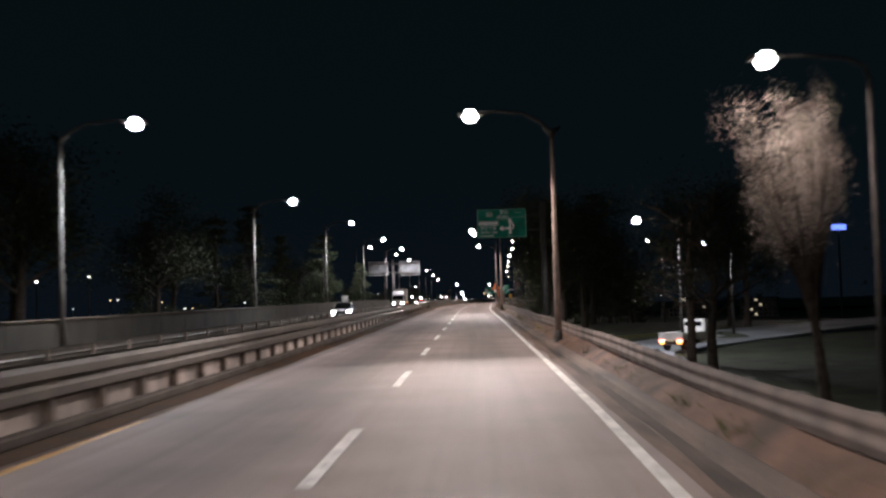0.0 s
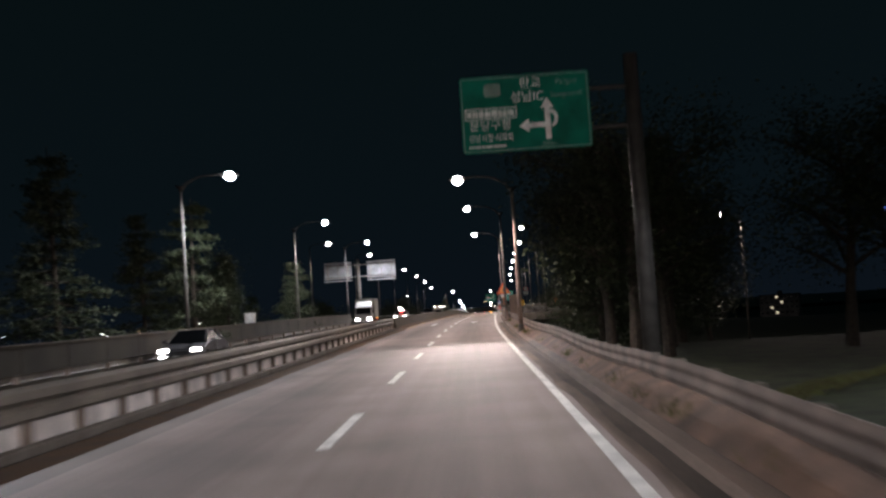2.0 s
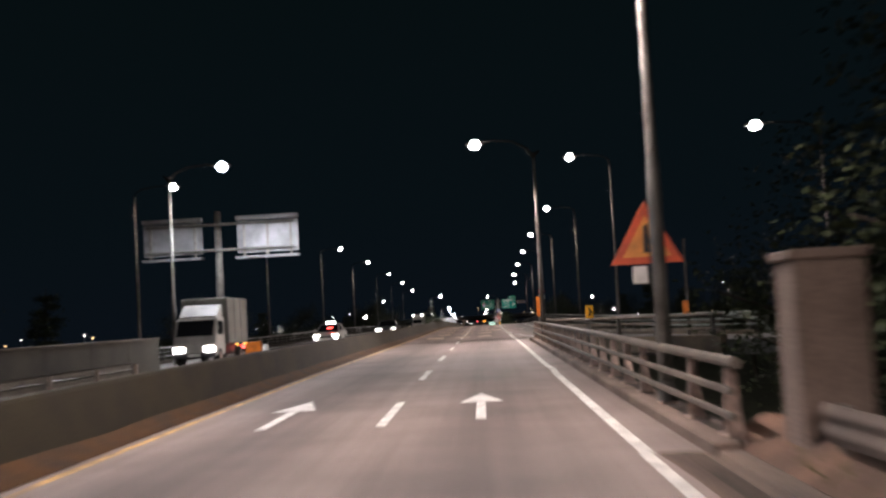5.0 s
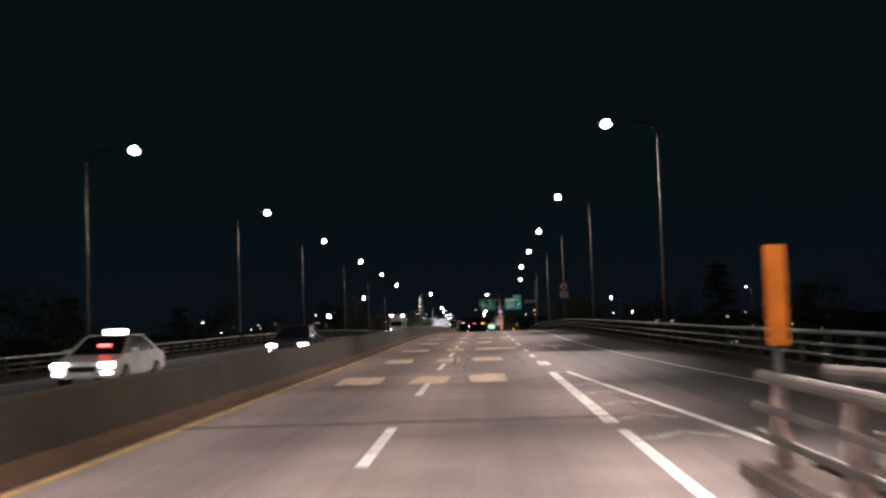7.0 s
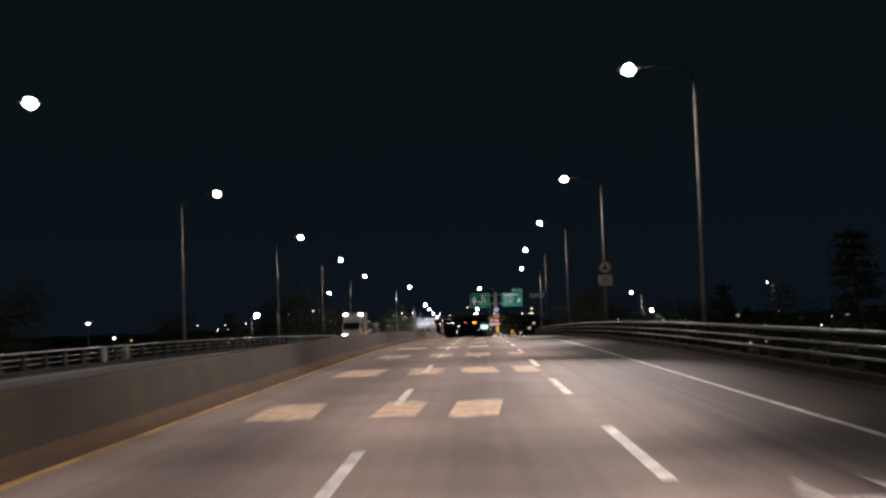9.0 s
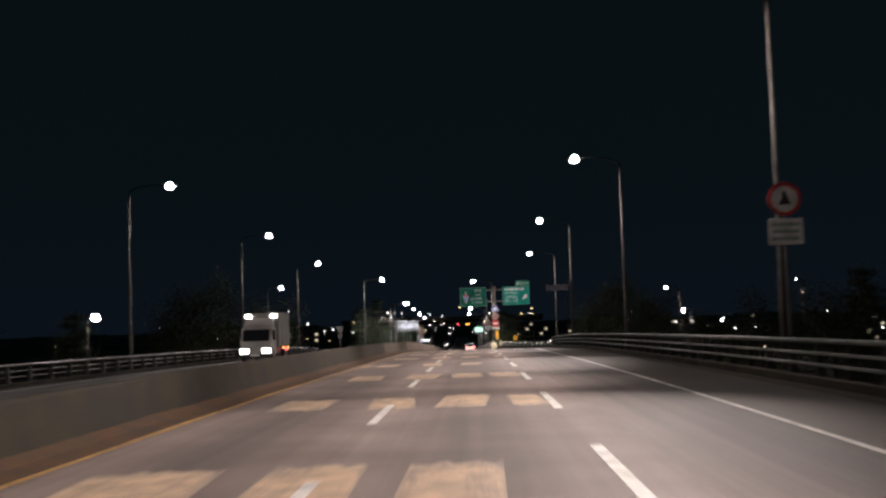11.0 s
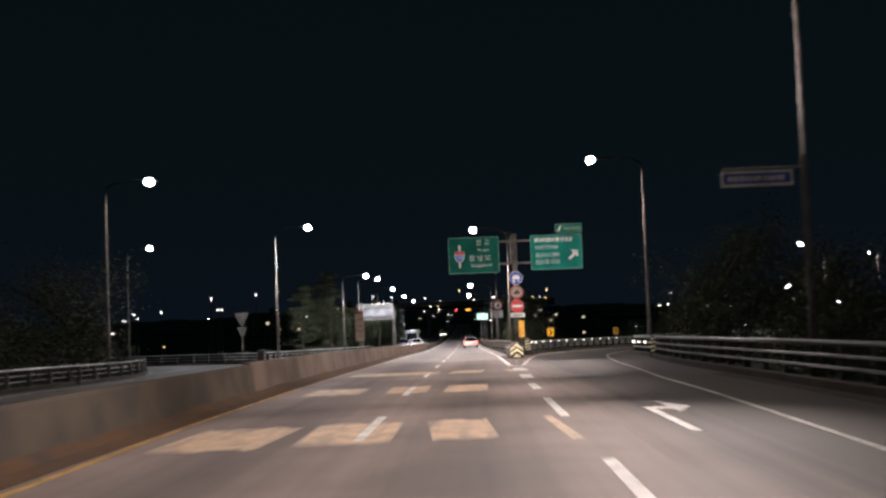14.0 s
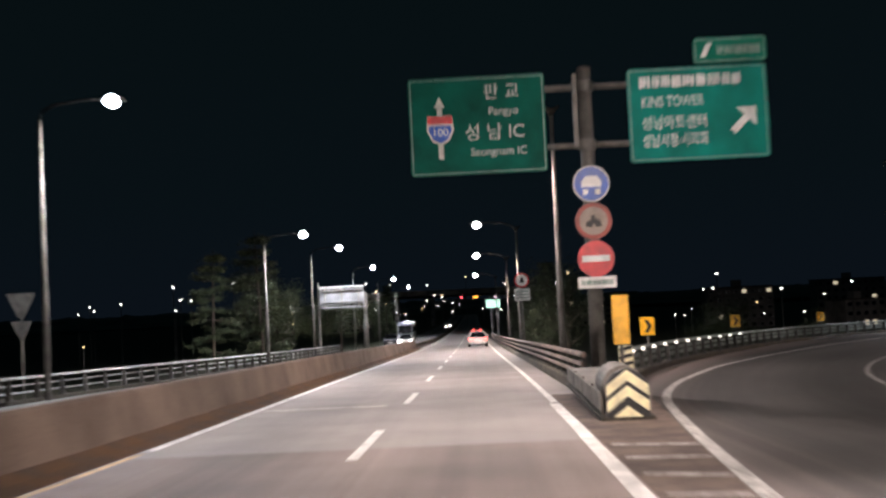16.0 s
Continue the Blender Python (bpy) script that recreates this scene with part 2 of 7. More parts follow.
M_CONC = mat("concrete", (0.075, 0.059, 0.040), rough=0.85, var=0.32, scale=0.9, fine=30, bump=0.4, tint=(0.038, 0.030, 0.024), rand=0.08)
# one mottled concrete, dim and lit copies: the light along the barrier is painted in
M_BAR_DIM = mat("concrete_dim", (0.032, 0.026, 0.014), rough=0.9, var=0.55, scale=0.9, fine=28, bump=0.5, tint=(0.018, 0.014, 0.009), rand=0.0)
M_BAR_LIT = mat("concrete_tan", (0.160, 0.117, 0.093), rough=0.9, var=0.36, scale=0.6, fine=26, bump=0.35, tint=(0.105, 0.072, 0.054), rand=0.0)
M_CONC_PALE = mat("concrete_pale", (0.70, 0.62, 0.57), rough=0.85, var=0.25, scale=1.5, fine=35, bump=0.3, rand=0.08)
M_FOOT = mat("concrete_footing", (0.115, 0.098, 0.084), rough=0.9, var=0.35, scale=1.2, fine=30, bump=0.4, tint=(0.07, 0.055, 0.043), rand=0.06)
M_CONC_DARK = mat("concrete_dirty", (0.046, 0.040, 0.030), rough=0.9, var=0.35, scale=0.5, fine=18, bump=0.4)
M_GUTTER = mat("gutter_concrete", (0.19, 0.136, 0.106), rough=0.85, var=0.35, scale=0.8, fine=25, bump=0.4, tint=(0.075, 0.058, 0.050), stretch=(1.6, 0.30, 1))
M_DIRT = mat("dirt", (0.185, 0.103, 0.070), rough=0.95, var=0.4, scale=1.3, fine=28, bump=0.8, tint=(0.07, 0.045, 0.032))
M_DUST = mat("road_dust", (0.175, 0.118, 0.092), rough=0.95, var=0.35, scale=1.2, fine=26, bump=0.3, tint=(0.095, 0.066, 0.052), stretch=(1.6, 0.25, 1))
M_RUST = mat("silt_brown", (0.095, 0.048, 0.020), rough=0.95, var=0.4, scale=2.0, fine=30, bump=0.6, tint=(0.06, 0.04, 0.028))
M_GRASS = mat("scrub_ground", (0.05, 0.06, 0.028), rough=0.95, var=0.5, scale=0.7, fine=9, bump=0.8, tint=(0.03, 0.028, 0.016))
M_HILL = mat("wooded_hill", (0.12, 0.135, 0.115), rough=0.95, var=0.45, scale=0.03, fine=0.3, bump=0.4)
M_STEEL = mat("galvanised_steel", (0.235, 0.178, 0.148), rough=0.82, metal=0.05, var=0.3, scale=1.6, fine=22, bump=0.12, rand=0.10)
M_STEEL_DIM = mat("weathered_steel", (0.21, 0.19, 0.165), rough=0.6, metal=0.3, var=0.35, scale=2.2, fine=25, bump=0.15, rand=0.12)
M_RAIL = mat("painted_rail", (0.215, 0.245, 0.22), rough=0.42, metal=0.25, var=0.25, scale=2.0, fine=25, bump=0.1, rand=0.08)
M_POST_DARK = mat("dark_rail_post", (0.075, 0.072, 0.065), rough=0.6, metal=0.2, var=0.3, scale=3, fine=30, bump=0.12, rand=0.1)
M_RAIL_PALE = mat("pale_rail", (0.40, 0.42, 0.42), rough=0.36, metal=0.35, var=0.22, scale=2.0, fine=25, bump=0.08, rand=0.08)
M_POLE = mat("galvanised_pole", (0.135, 0.13, 0.12), rough=0.5, metal=0.3, var=0.25, scale=3, fine=30, bump=0.08)
# paler copy of the pole steel: headlight light is put into the colour
M_POLE_HEADLIT = mat("pole_headlit", (0.30, 0.235, 0.20), rough=0.75, metal=0.05, var=0.25, scale=3, fine=30, bump=0.08)
M_HEAD = mat("lamp_housing", (0.30, 0.30, 0.30), rough=0.45, metal=0.4, var=0.15, scale=5, fine=40, bump=0.05)
# darker sign green and white: the left gantry board's poor light is painted in
M_GREEN_DIM = mat("sign_green_dim", (0.003, 0.100, 0.072), rough=0.65, var=0.2, scale=1.0, fine=30, bump=0.03, spec=0.1)
M_SIGN_DIM = mat("sign_white_dull", (0.58, 0.59, 0.56), rough=0.5, var=0.15, scale=3, fine=40, bump=0.02)
M_GREEN = mat("sign_green", (0.004, 0.17, 0.115), rough=0.65, var=0.12, scale=1.2, fine=30, bump=0.03, spec=0.12)
M_TEAL = mat("sign_teal", (0.002, 0.23, 0.185), rough=0.6, var=0.12, scale=1.2, fine=30, bump=0.03, spec=0.12)
M_BEAM = mat("grimy_beam", (0.120, 0.103, 0.082), rough=0.6, metal=0.25, var=0.4, scale=1.6, fine=22, bump=0.12, tint=(0.07, 0.060, 0.048), rand=0.08)
M_SILT = mat("dark_silt", (0.050, 0.037, 0.027), rough=0.95, var=0.4, scale=1.5, fine=24, bump=0.6)
M_DAMP = mat("gutter_silt", (0.105, 0.074, 0.056), rough=0.95, var=0.45, scale=1.0, fine=24, bump=0.6, tint=(0.040, 0.029, 0.022), stretch=(1.2, 0.3, 1))
M_SIGNWHITE = mat("sign_white", (0.84, 0.84, 0.82), rough=0.5, var=0.10, scale=3, fine=40, bump=0.02)
M_SIGNGREY = mat("sign_grey_green", (0.22, 0.33, 0.28), rough=0.5, var=0.15, scale=3, fine=40, bump=0.02)
M_RED = mat("sign_red", (0.60, 0.025, 0.03), rough=0.4, var=0.12, scale=3, fine=40, bump=0.02)
M_BLUE = mat("sign_blue", (0.02, 0.09, 0.45), rough=0.4, var=0.12, scale=3, fine=40, bump=0.02)
M_ORANGE = mat("sign_orange", (0.62, 0.17, 0.015), rough=0.45, var=0.15, scale=3, fine=40, bump=0.03)
M_REDORANGE = mat("sign_red_orange", (0.80, 0.10, 0.02), rough=0.4, var=0.12, scale=3, fine=40, bump=0.02)
M_FIELD = mat("sign_orange_field", (0.92, 0.33, 0.05), rough=0.4, var=0.12, scale=3, fine=40, bump=0.02)
M_AMBER = mat("sign_amber", (0.95, 0.48, 0.03), rough=0.4, var=0.12, scale=3, fine=40, bump=0.03)
M_FADED = mat("sign_faded", (0.34, 0.27, 0.23), rough=0.55, var=0.15, scale=3, fine=40, bump=0.02)
M_FADED_RED = mat("sign_faded_red", (0.34, 0.075, 0.06), rough=0.5, var=0.15, scale=3, fine=40, bump=0.02)
M_RED_DUST = mat("dusty_red", (0.20, 0.085, 0.068), rough=0.8, var=0.3, scale=3, fine=40, bump=0.02)
# yellow paled towards white: headlight light thrown back is put into it
M_SHEET = mat("retro_yellow", (0.96, 0.87, 0.55), rough=0.35, var=0.10, scale=4, fine=40, bump=0.03)
M_ALU_OLD = mat("aluminium_dull", (0.27, 0.27, 0.28), rough=0.5, metal=0.3, var=0.25, scale=1.0, fine=20, bump=0.05, rand=0.1)
M_ALU = mat("aluminium_back", (0.25, 0.25, 0.26), rough=0.45, metal=0.35, var=0.22, scale=1.0, fine=20, bump=0.05, rand=0.1)
M_BLACK = mat("black_paint", (0.018, 0.018, 0.018), rough=0.5, var=0.2, bump=0.03)
M_RUBBER = mat("rubber", (0.022, 0.022, 0.022), rough=0.85, var=0.25, bump=0.2)
M_PAINTW = mat("vehicle_white", (0.72, 0.71, 0.69), rough=0.35, var=0.08, scale=1.2, fine=20, bump=0.02)
M_PAINTS = mat("vehicle_silver", (0.45, 0.47, 0.50), rough=0.3, metal=0.3, var=0.08, scale=1.2, fine=20, bump=0.02)
M_PAINTD = mat("vehicle_dark", (0.05, 0.05, 0.06), rough=0.3, var=0.1, scale=1.2, fine=20, bump=0.02)
# truck cargo and cab darkened: weak light on the oncoming lanes is painted in
M_CARGO = mat("cargo_box_panel", (0.20, 0.197, 0.18), rough=0.6, var=0.12, scale=0.8, fine=14, bump=0.04)
M_CAB = mat("truck_white_dimmed", (0.42, 0.41, 0.39), rough=0.45, var=0.15, scale=1.2, fine=20, bump=0.02)
M_GLASS = mat("dark_glass", (0.012, 0.013, 0.016), rough=0.08, var=0.1, bump=0.0, spec=0.6)
M_PLINTH = mat("plinth_pink", (0.20, 0.148, 0.122), rough=0.9, var=0.35, scale=0.9, fine=28, bump=0.35, tint=(0.11, 0.078, 0.062), stretch=(1, 0.4, 1))
M_DULL = mat("dull_rail", (0.150, 0.126, 0.104), rough=0.55, metal=0.25, var=0.3, scale=2.0, fine=25, bump=0.1, rand=0.1)
M_GORE = mat("gore_silt", (0.150, 0.108, 0.088), rough=0.95, var=0.4, scale=1.6, fine=26, bump=0.5, tint=(0.075, 0.054, 0.045))
M_POSTS = mat("dusty_post", (0.46, 0.34, 0.29), rough=0.7, var=0.35, scale=4, fine=30, bump=0.2, rand=0.12)
M_POST_TAN = mat("tan_post", (0.20, 0.155, 0.125), rough=0.75, var=0.35, scale=4, fine=30, bump=0.2, rand=0.12)
M_BLADE = mat("grass_blades", (0.10, 0.11, 0.035), rough=0.8, var=0.45, scale=1.5, fine=12, bump=0.0, tint=(0.09, 0.07, 0.03))
M_BARK = mat("bark", (0.055, 0.043, 0.033), rough=0.95, var=0.4, scale=5, fine=40, bump=0.9)
M_LEAF = mat("leaves", (0.036, 0.046, 0.017), rough=0.7, var=0.5, scale=1.1, fine=12, bump=0.0, tint=(0.016, 0.024, 0.010), rand=0.2)
M_PINE = mat("needles", (0.050, 0.064, 0.030), rough=0.75, var=0.45, scale=1.3, fine=14, bump=0.0, tint=(0.026, 0.036, 0.018), rand=0.2)
M_DRY = mat("dry_leaves", (0.46, 0.40, 0.36), rough=0.8, var=0.4, scale=1.5, fine=14, bump=0.0, tint=(0.14, 0.11, 0.085))
M_BUILD = mat("render_wall", (0.24, 0.22, 0.21), rough=0.85, var=0.2, scale=0.3, fine=5, bump=0.1, rand=0.25)
M_OVERPASS = mat("pale_concrete", (0.38, 0.37, 0.36), rough=0.85, var=0.2, scale=0.3, fine=5, bump=0.2)
# pole steel darkened: the missing light on arms and posts is painted in
M_ARM = mat("dark_arm", (0.055, 0.052, 0.048), rough=0.6, metal=0.2, var=0.2, scale=3, fine=30, bump=0.05)
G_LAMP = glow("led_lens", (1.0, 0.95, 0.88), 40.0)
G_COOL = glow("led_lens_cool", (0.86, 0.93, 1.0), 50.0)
G_FAR = glow("distant_lamp", (1.0, 0.96, 0.92), 8.0)
G_WARMFAR = glow("distant_lamp_warm", (1.0, 0.66, 0.30), 5.0)
G_HEADL = glow("headlight_lens", (1.0, 0.97, 0.92), 20.0)
G_RED = glow("red_signal_lens", (1.0, 0.08, 0.10), 9.0)
G_ORANGE = glow("lit_orange_board", (1.0, 0.42, 0.06), 2.5)
G_TAIL = glow("tail_light_lens", (1.0, 0.07, 0.06), 11.0)
G_TAIL_HOT = glow("bright_tail_light", (1.0, 0.22, 0.16), 9.0)
G_AMBER = glow("marker_light_lens", (1.0, 0.45, 0.08), 6.0)
G_TAXI = glow("roof_lamp", (0.9, 0.97, 1.0), 9.0)
G_WIN = glow("lit_window", (1.0, 0.85, 0.6), 0.6)
G_GREENS = glow("lit_green_sign", (0.60, 1.0, 0.82), 1.3)
G_STUD = glow("reflector_glow", (1.0, 0.93, 0.85), 3.2)
G_PURPLE = glow("lit_blue_sign", (0.15, 0.25, 1.0), 2.2)


# ------------------------------------------------------------ mesh helpers
def mesh_of(bm, name, smooth=False):
    me = bpy.data.meshes.new(name)
    bmesh.ops.recalc_face_normals(bm, faces=bm.faces)
    bm.to_mesh(me)
    bm.free()
    if smooth:
        for p in me.polygons:
            p.use_smooth = True
    return me


def part(name, bm, material, parent, label="", smooth=False, m=None):
    me = bm if isinstance(bm, bpy.types.Mesh) else mesh_of(bm, name, smooth)
    if material and not me.materials:
        me.materials.append(material)
    ob = new(name, me)
    ob.parent = parent
    if m is not None:
        ob.matrix_basis = m
    if label:
        tagged(ob, label)
    return ob


def thing(name, m, label, category, group="", kind=""):
    ob = new(name)
    ob.empty_display_size = 0.2
    ob.matrix_basis = m
    return tagged(ob, label, category, group, kind)


def box(bm, x0, x1, y0, y1, z0, z1, bevel=0.0):
    vs = [bm.verts.new((x, y, z)) for z in (z0, z1) for y in (y0, y1) for x in (x0, x1)]
    fs = [bm.faces.new([vs[i] for i in f]) for f in ((0, 2, 3, 1), (4, 5, 7, 6), (0, 1, 5, 4), (2, 6, 7, 3), (0, 4, 6, 2), (1, 3, 7, 5))]
    if bevel:
        es = list({e for f in fs for e in f.edges})
        bmesh.ops.bevel(bm, geom=es, offset=bevel, segments=1, affect="EDGES")
    return bm


def boxm(*a, bevel=0.0):
    return box(bmesh.new(), *a, bevel=bevel)


def tube(bm, pts, radii, sides=8, cap=True):
    rings = []
    n = len(pts)
    pts = [Vector(p) for p in pts]
    for i, p in enumerate(pts):
        d = (pts[min(i + 1, n - 1)] - pts[max(i - 1, 0)]).normalized()
        ref = Vector((0, 0, 1)) if abs(d.z) < 0.9 else Vector((1, 0, 0))
        u = d.cross(ref).normalized()
        v = u.cross(d)
        r = radii[i] if isinstance(radii, (list, tuple)) else radii
        rings.append([bm.verts.new(p + (u * math.cos(a) + v * math.sin(a)) * r) for a in [2 * math.pi * k / sides for k in range(sides)]])
    for a, b in zip(rings, rings[1:]):
        for k in range(sides):
            bm.faces.new((a[k], a[(k + 1) % sides], b[(k + 1) % sides], b[k]))
    if cap:
        bm.faces.new(rings[0][::-1])
        bm.faces.new(rings[-1])
    return bm


def tubem(*a, **k):
    return tube(bmesh.new(), *a, **k)


def prism(bm, outline, y0, y1):
    """An outline in X and Z, drawn out along Y."""
    a = [bm.verts.new((x, y0, z)) for x, z in outline]
    b = [bm.verts.new((x, y1, z)) for x, z in outline]
    n = len(outline)
    for i in range(n):
        bm.faces.new((a[i], a[(i + 1) % n], b[(i + 1) % n], b[i]))
    bm.faces.new(a[::-1])
    bm.faces.new(b)
    return bm


def plate(bm, outline, z0=0.0, z1=0.005):
    """An outline in X and Y, drawn up along Z."""
    a = [bm.verts.new((x, y, z0)) for x, y in outline]
    b = [bm.verts.new((x, y, z1)) for x, y in outline]
    n = len(outline)
    for i in range(n):
        bm.faces.new((a[i], a[(i + 1) % n], b[(i + 1) % n], b[i]))
    bm.faces.new(a[::-1])
    bm.faces.new(b)
    return bm


def face_plate(outline, depth=0.004):
    """An outline in X and Z on a board that faces -Y."""
    return prism(bmesh.new(), outline, -depth, 0.0)


def disc(r, n=28):
    return [(r * math.cos(2 * math.pi * k / n), r * math.sin(2 * math.pi * k / n)) for k in range(n)]


def strip(name, offs, y0, y1, dz, material, parent=None, thick=0.0, step=4.0, label="", category="", line=None):
    """A ribbon along the road; offs(y) gives its offsets, left to right, dz(off, y) its height over the road."""
    n = max(2, int((y1 - y0) / step) + 1)
    verts, faces, uvs = [], [], []
    cols = len(offs(y0))
    for i in range(n):
        y = y0 + (y1 - y0) * i / (n - 1)
        for o in offs(y):
            h = dz(o, y) if callable(dz) else dz
            p = R(o, y, h)
            verts.append(p)
            uvs.append((o, y))
    for i in range(n - 1):
        for k in range(cols - 1):
            a = i * cols + k
            faces.append((a, a + 1, a + cols + 1, a + cols))
    top = len(faces)
    if thick:
        base = len(verts)
        for v, u in list(zip(verts, uvs)):
            verts.append(v - Vector((0, 0, thick)))
            uvs.append(u)
        for i in range(n - 1):
            for k in range(cols - 1):
                a = base + i * cols + k
                faces.append((a, a + cols, a + cols + 1, a + 1))
            a, b = i * cols, i * cols + cols - 1
            faces.append((a, a + cols, base + a + cols, base + a))
            faces.append((b, base + b, base + b + cols, b + cols))
        for i in (0, n - 1):
            for k in range(cols - 1):
                a = i * cols + k
                faces.append((a, base + a, base + a + 1, a + 1))
    me = bpy.data.meshes.new(name)
    me.from_pydata([tuple(v) for v in verts], [], faces)
    lay = me.uv_layers.new(name="UVMap")
    for lp in me.loops:
        lay.data[lp.index].uv = uvs[lp.vertex_index]
    me.update()
    me.materials.append(material)
    ob = new(name, me)
    ob.parent = parent
    if label:
        tagged(ob, label, category, kind="structure")
    return ob


def text_mesh(words, size, align="CENTER"):
    cu = bpy.data.curves.new("words", "FONT")
    cu.body = words
    cu.size = size
    cu.align_x, cu.align_y = align, "CENTER"
    cu.extrude = 0.002
    ob = bpy.data.objects.new("words", cu)
    scene.collection.objects.link(ob)
    bpy.context.view_layer.update()
    me = bpy.data.meshes.new_from_object(ob.evaluated_get(bpy.context.evaluated_depsgraph_get()))
    bpy.data.objects.remove(ob)
    me.transform(Matrix.Rotation(radians(90), 4, "X"))
    me.materials.clear()
    return me


# ------------------------------------------------------------ ground
def smooth(a, b, v):
    w = min(1.0, max(0.0, (v - a) / (b - a)))
    return w * w * (3 - 2 * w)


def ground_drop(off, y):
    b = smooth(128, 150, y) * (1 - smooth(392, 430, y))
    rows = [(-3000, -4.0), (-200, -5.0), (-60, -4.0 - 2 * b), (-24, -0.9 - 4.5 * b), (-16.5, -0.7 - 4.5 * b), (-3.0, -0.75 - 4.5 * b),
            (3.8, -0.75 - 4.5 * b), (5.6, -0.35 - 5.0 * b), (8.2, -2.2 - 3.2 * b), (20, -2.3 - 3.2 * b), (45, -2.5 - 3.5 * b), (200, -6.0), (3000, -6.0)]
    far = smooth(400, 440, y) * smooth(9, 24, off) * -1.5
    return table(rows, off) + far


def build_ground():
    offs = [-3000, -1200, -500, -250, -140, -90, -60, -45, -34, -27, -22, -18, -15, -12, -8, -4, 0, 3.6, 4.6, 5.6, 6.8, 8.2, 10, 13, 17, 22, 28, 36, 48, 65, 95, 140, 250, 500, 1200, 3000]
    ys = [-1500, -600, -250, -120] + [-60 + 6 * i for i in range(102)] + [570, 610, 660, 730, 820, 950, 1200, 1700, 2500, 3600]
    verts, faces = [], []
    for y in ys:
        yy = min(max(y, -40), 1045)
        for o in offs:
            wob = 0.0
            if o > 7 or o < -17:
                wob = 0.35 * noise.noise(Vector((o * 0.11, y * 0.07, 2.0))) + 0.12 * noise.noise(Vector((o * 0.5, y * 0.33, 5.0)))
            verts.append((RX(min(max(y, -40), 560)) + o, y, RZ(yy) + ground_drop(o, y) + wob))
    n = len(offs)
    for i in range(len(ys) - 1):
        for k in range(n - 1):
            a = i * n + k
            faces.append((a, a + 1, a + n + 1, a + n))
    me = bpy.data.meshes.new("ground")
    me.from_pydata(verts, [], faces)
    me.materials.append(M_GRASS)
    for p in me.polygons:
        p.use_smooth = True
    return tagged(new("ground", me), "dark rough ground with scrub beside the expressway", "ground", kind="structure")


build_ground()

# ------------------------------------------------------------ carriageways
road = strip("road", lambda y: (-3.95, -1.6, 0, 1.6, 3.2, 3.62), -42, 131, 0, M_ROAD, None, 0.3, 4, "worn grey asphalt carriageway of the expressway", "road")
road_deck = strip("road_bridge", lambda y: (-3.95, -1.6, 0, 1.6, 3.2, 3.9), 131, 380.4, 0, M_ROAD, None, 0.7, 4, "worn grey asphalt carriageway on the bridge deck", "road")
road_new = strip("road_beyond", lambda y: (-3.95, -1.6, 0, 1.6, 3.2, 3.95), 380.4, 1040, 0, M_NEWROAD, None, 0.4, 8, "paler resurfaced asphalt carriageway beyond the bridge", "road")


def opp_edge(y):
    return table([(-60, -12.0), (150, -12.0), (170, -14.7), (380, -14.7), (397, -12.8), (440, -11.0), (1100, -11.0)], y)


def opp_fall(o, y):
    return (-0.03 + 0.02 * smooth(150, 176, y)) * max(0.0, -4.6 - o)


strip("road_opposite", lambda y: (opp_edge(y), -10, -8, -4.62), -42, 1040, opp_fall, M_OPP, None, 0.5, 6, "grey asphalt carriageway for oncoming traffic", "road")
strip("median_strip", lambda y: (-4.62, -4.3, -3.95), -42, 1040, lambda o, y: 0.015, M_RUST, None, 0.3, 8, "dirty median strip with brown silt under the rail", "median")
strip("silt", lambda y: (-4.03, -3.80, -3.54 + 0.09 * smooth(220, 280, y) - 0.06 * noise.noise(Vector((0, y * 0.21, 0)))), 128, 470,
      lambda o, y: 0.17 + 0.05 * noise.noise(Vector((2, y * 0.33, 5))) if o < -4.0 else 0.055 if o < -3.7 else 0.007, M_RUST, road_deck, 0, 1.2)
strip("worn_edge", lambda y: (-3.30, table([(14, -3.25), (26, -3.2), (33, -2.98), (72, -2.82), (118, -2.78), (126, -3.2)], y) + 0.06 * noise.noise(Vector((4, y * 0.5, 2)))), 14, 126, 0.006, M_EDGE, road, 0, 1.0)
strip("silt", lambda y: (-3.94, table([(0, -3.5), (20, -3.36), (126, -3.22)], y) - 0.10 * noise.noise(Vector((3, y * 0.25, 0)))), -42, 128, 0.008, M_RUST, road, 0, 1.2)
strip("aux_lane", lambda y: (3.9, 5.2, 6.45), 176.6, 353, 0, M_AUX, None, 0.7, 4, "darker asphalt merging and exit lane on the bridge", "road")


def outer(y):
    """The outer railing's line."""
    return table([(166, 13.5), (168, 12.6), (170.5, 11.6), (174, 10.8), (179, 10.15), (186, 9.5), (192, 9.33), (200, 9.3), (352, 9.3), (361, 9.42), (367, 9.75), (372.6, 10.25)], y)


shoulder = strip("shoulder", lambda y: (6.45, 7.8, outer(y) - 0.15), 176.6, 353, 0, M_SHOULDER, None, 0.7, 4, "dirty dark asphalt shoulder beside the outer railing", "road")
strip("silt", lambda y: (outer(y) - 0.75 - 0.25 * noise.noise(Vector((7, y * 0.3, 0))), outer(y) - 0.2), 177, 353, 0.006, M_SILT, shoulder, 0, 1.5)
gutter = strip("gutter", lambda y: (3.62, 3.84, 3.90, 4.12), -42, 131, lambda o, y: {3.62: 0.0, 3.84: -0.025, 3.90: 0.07, 4.12: 0.08}[o], M_GUTTER, None, 0.35, 3, "stained concrete gutter and low kerb", "kerb")
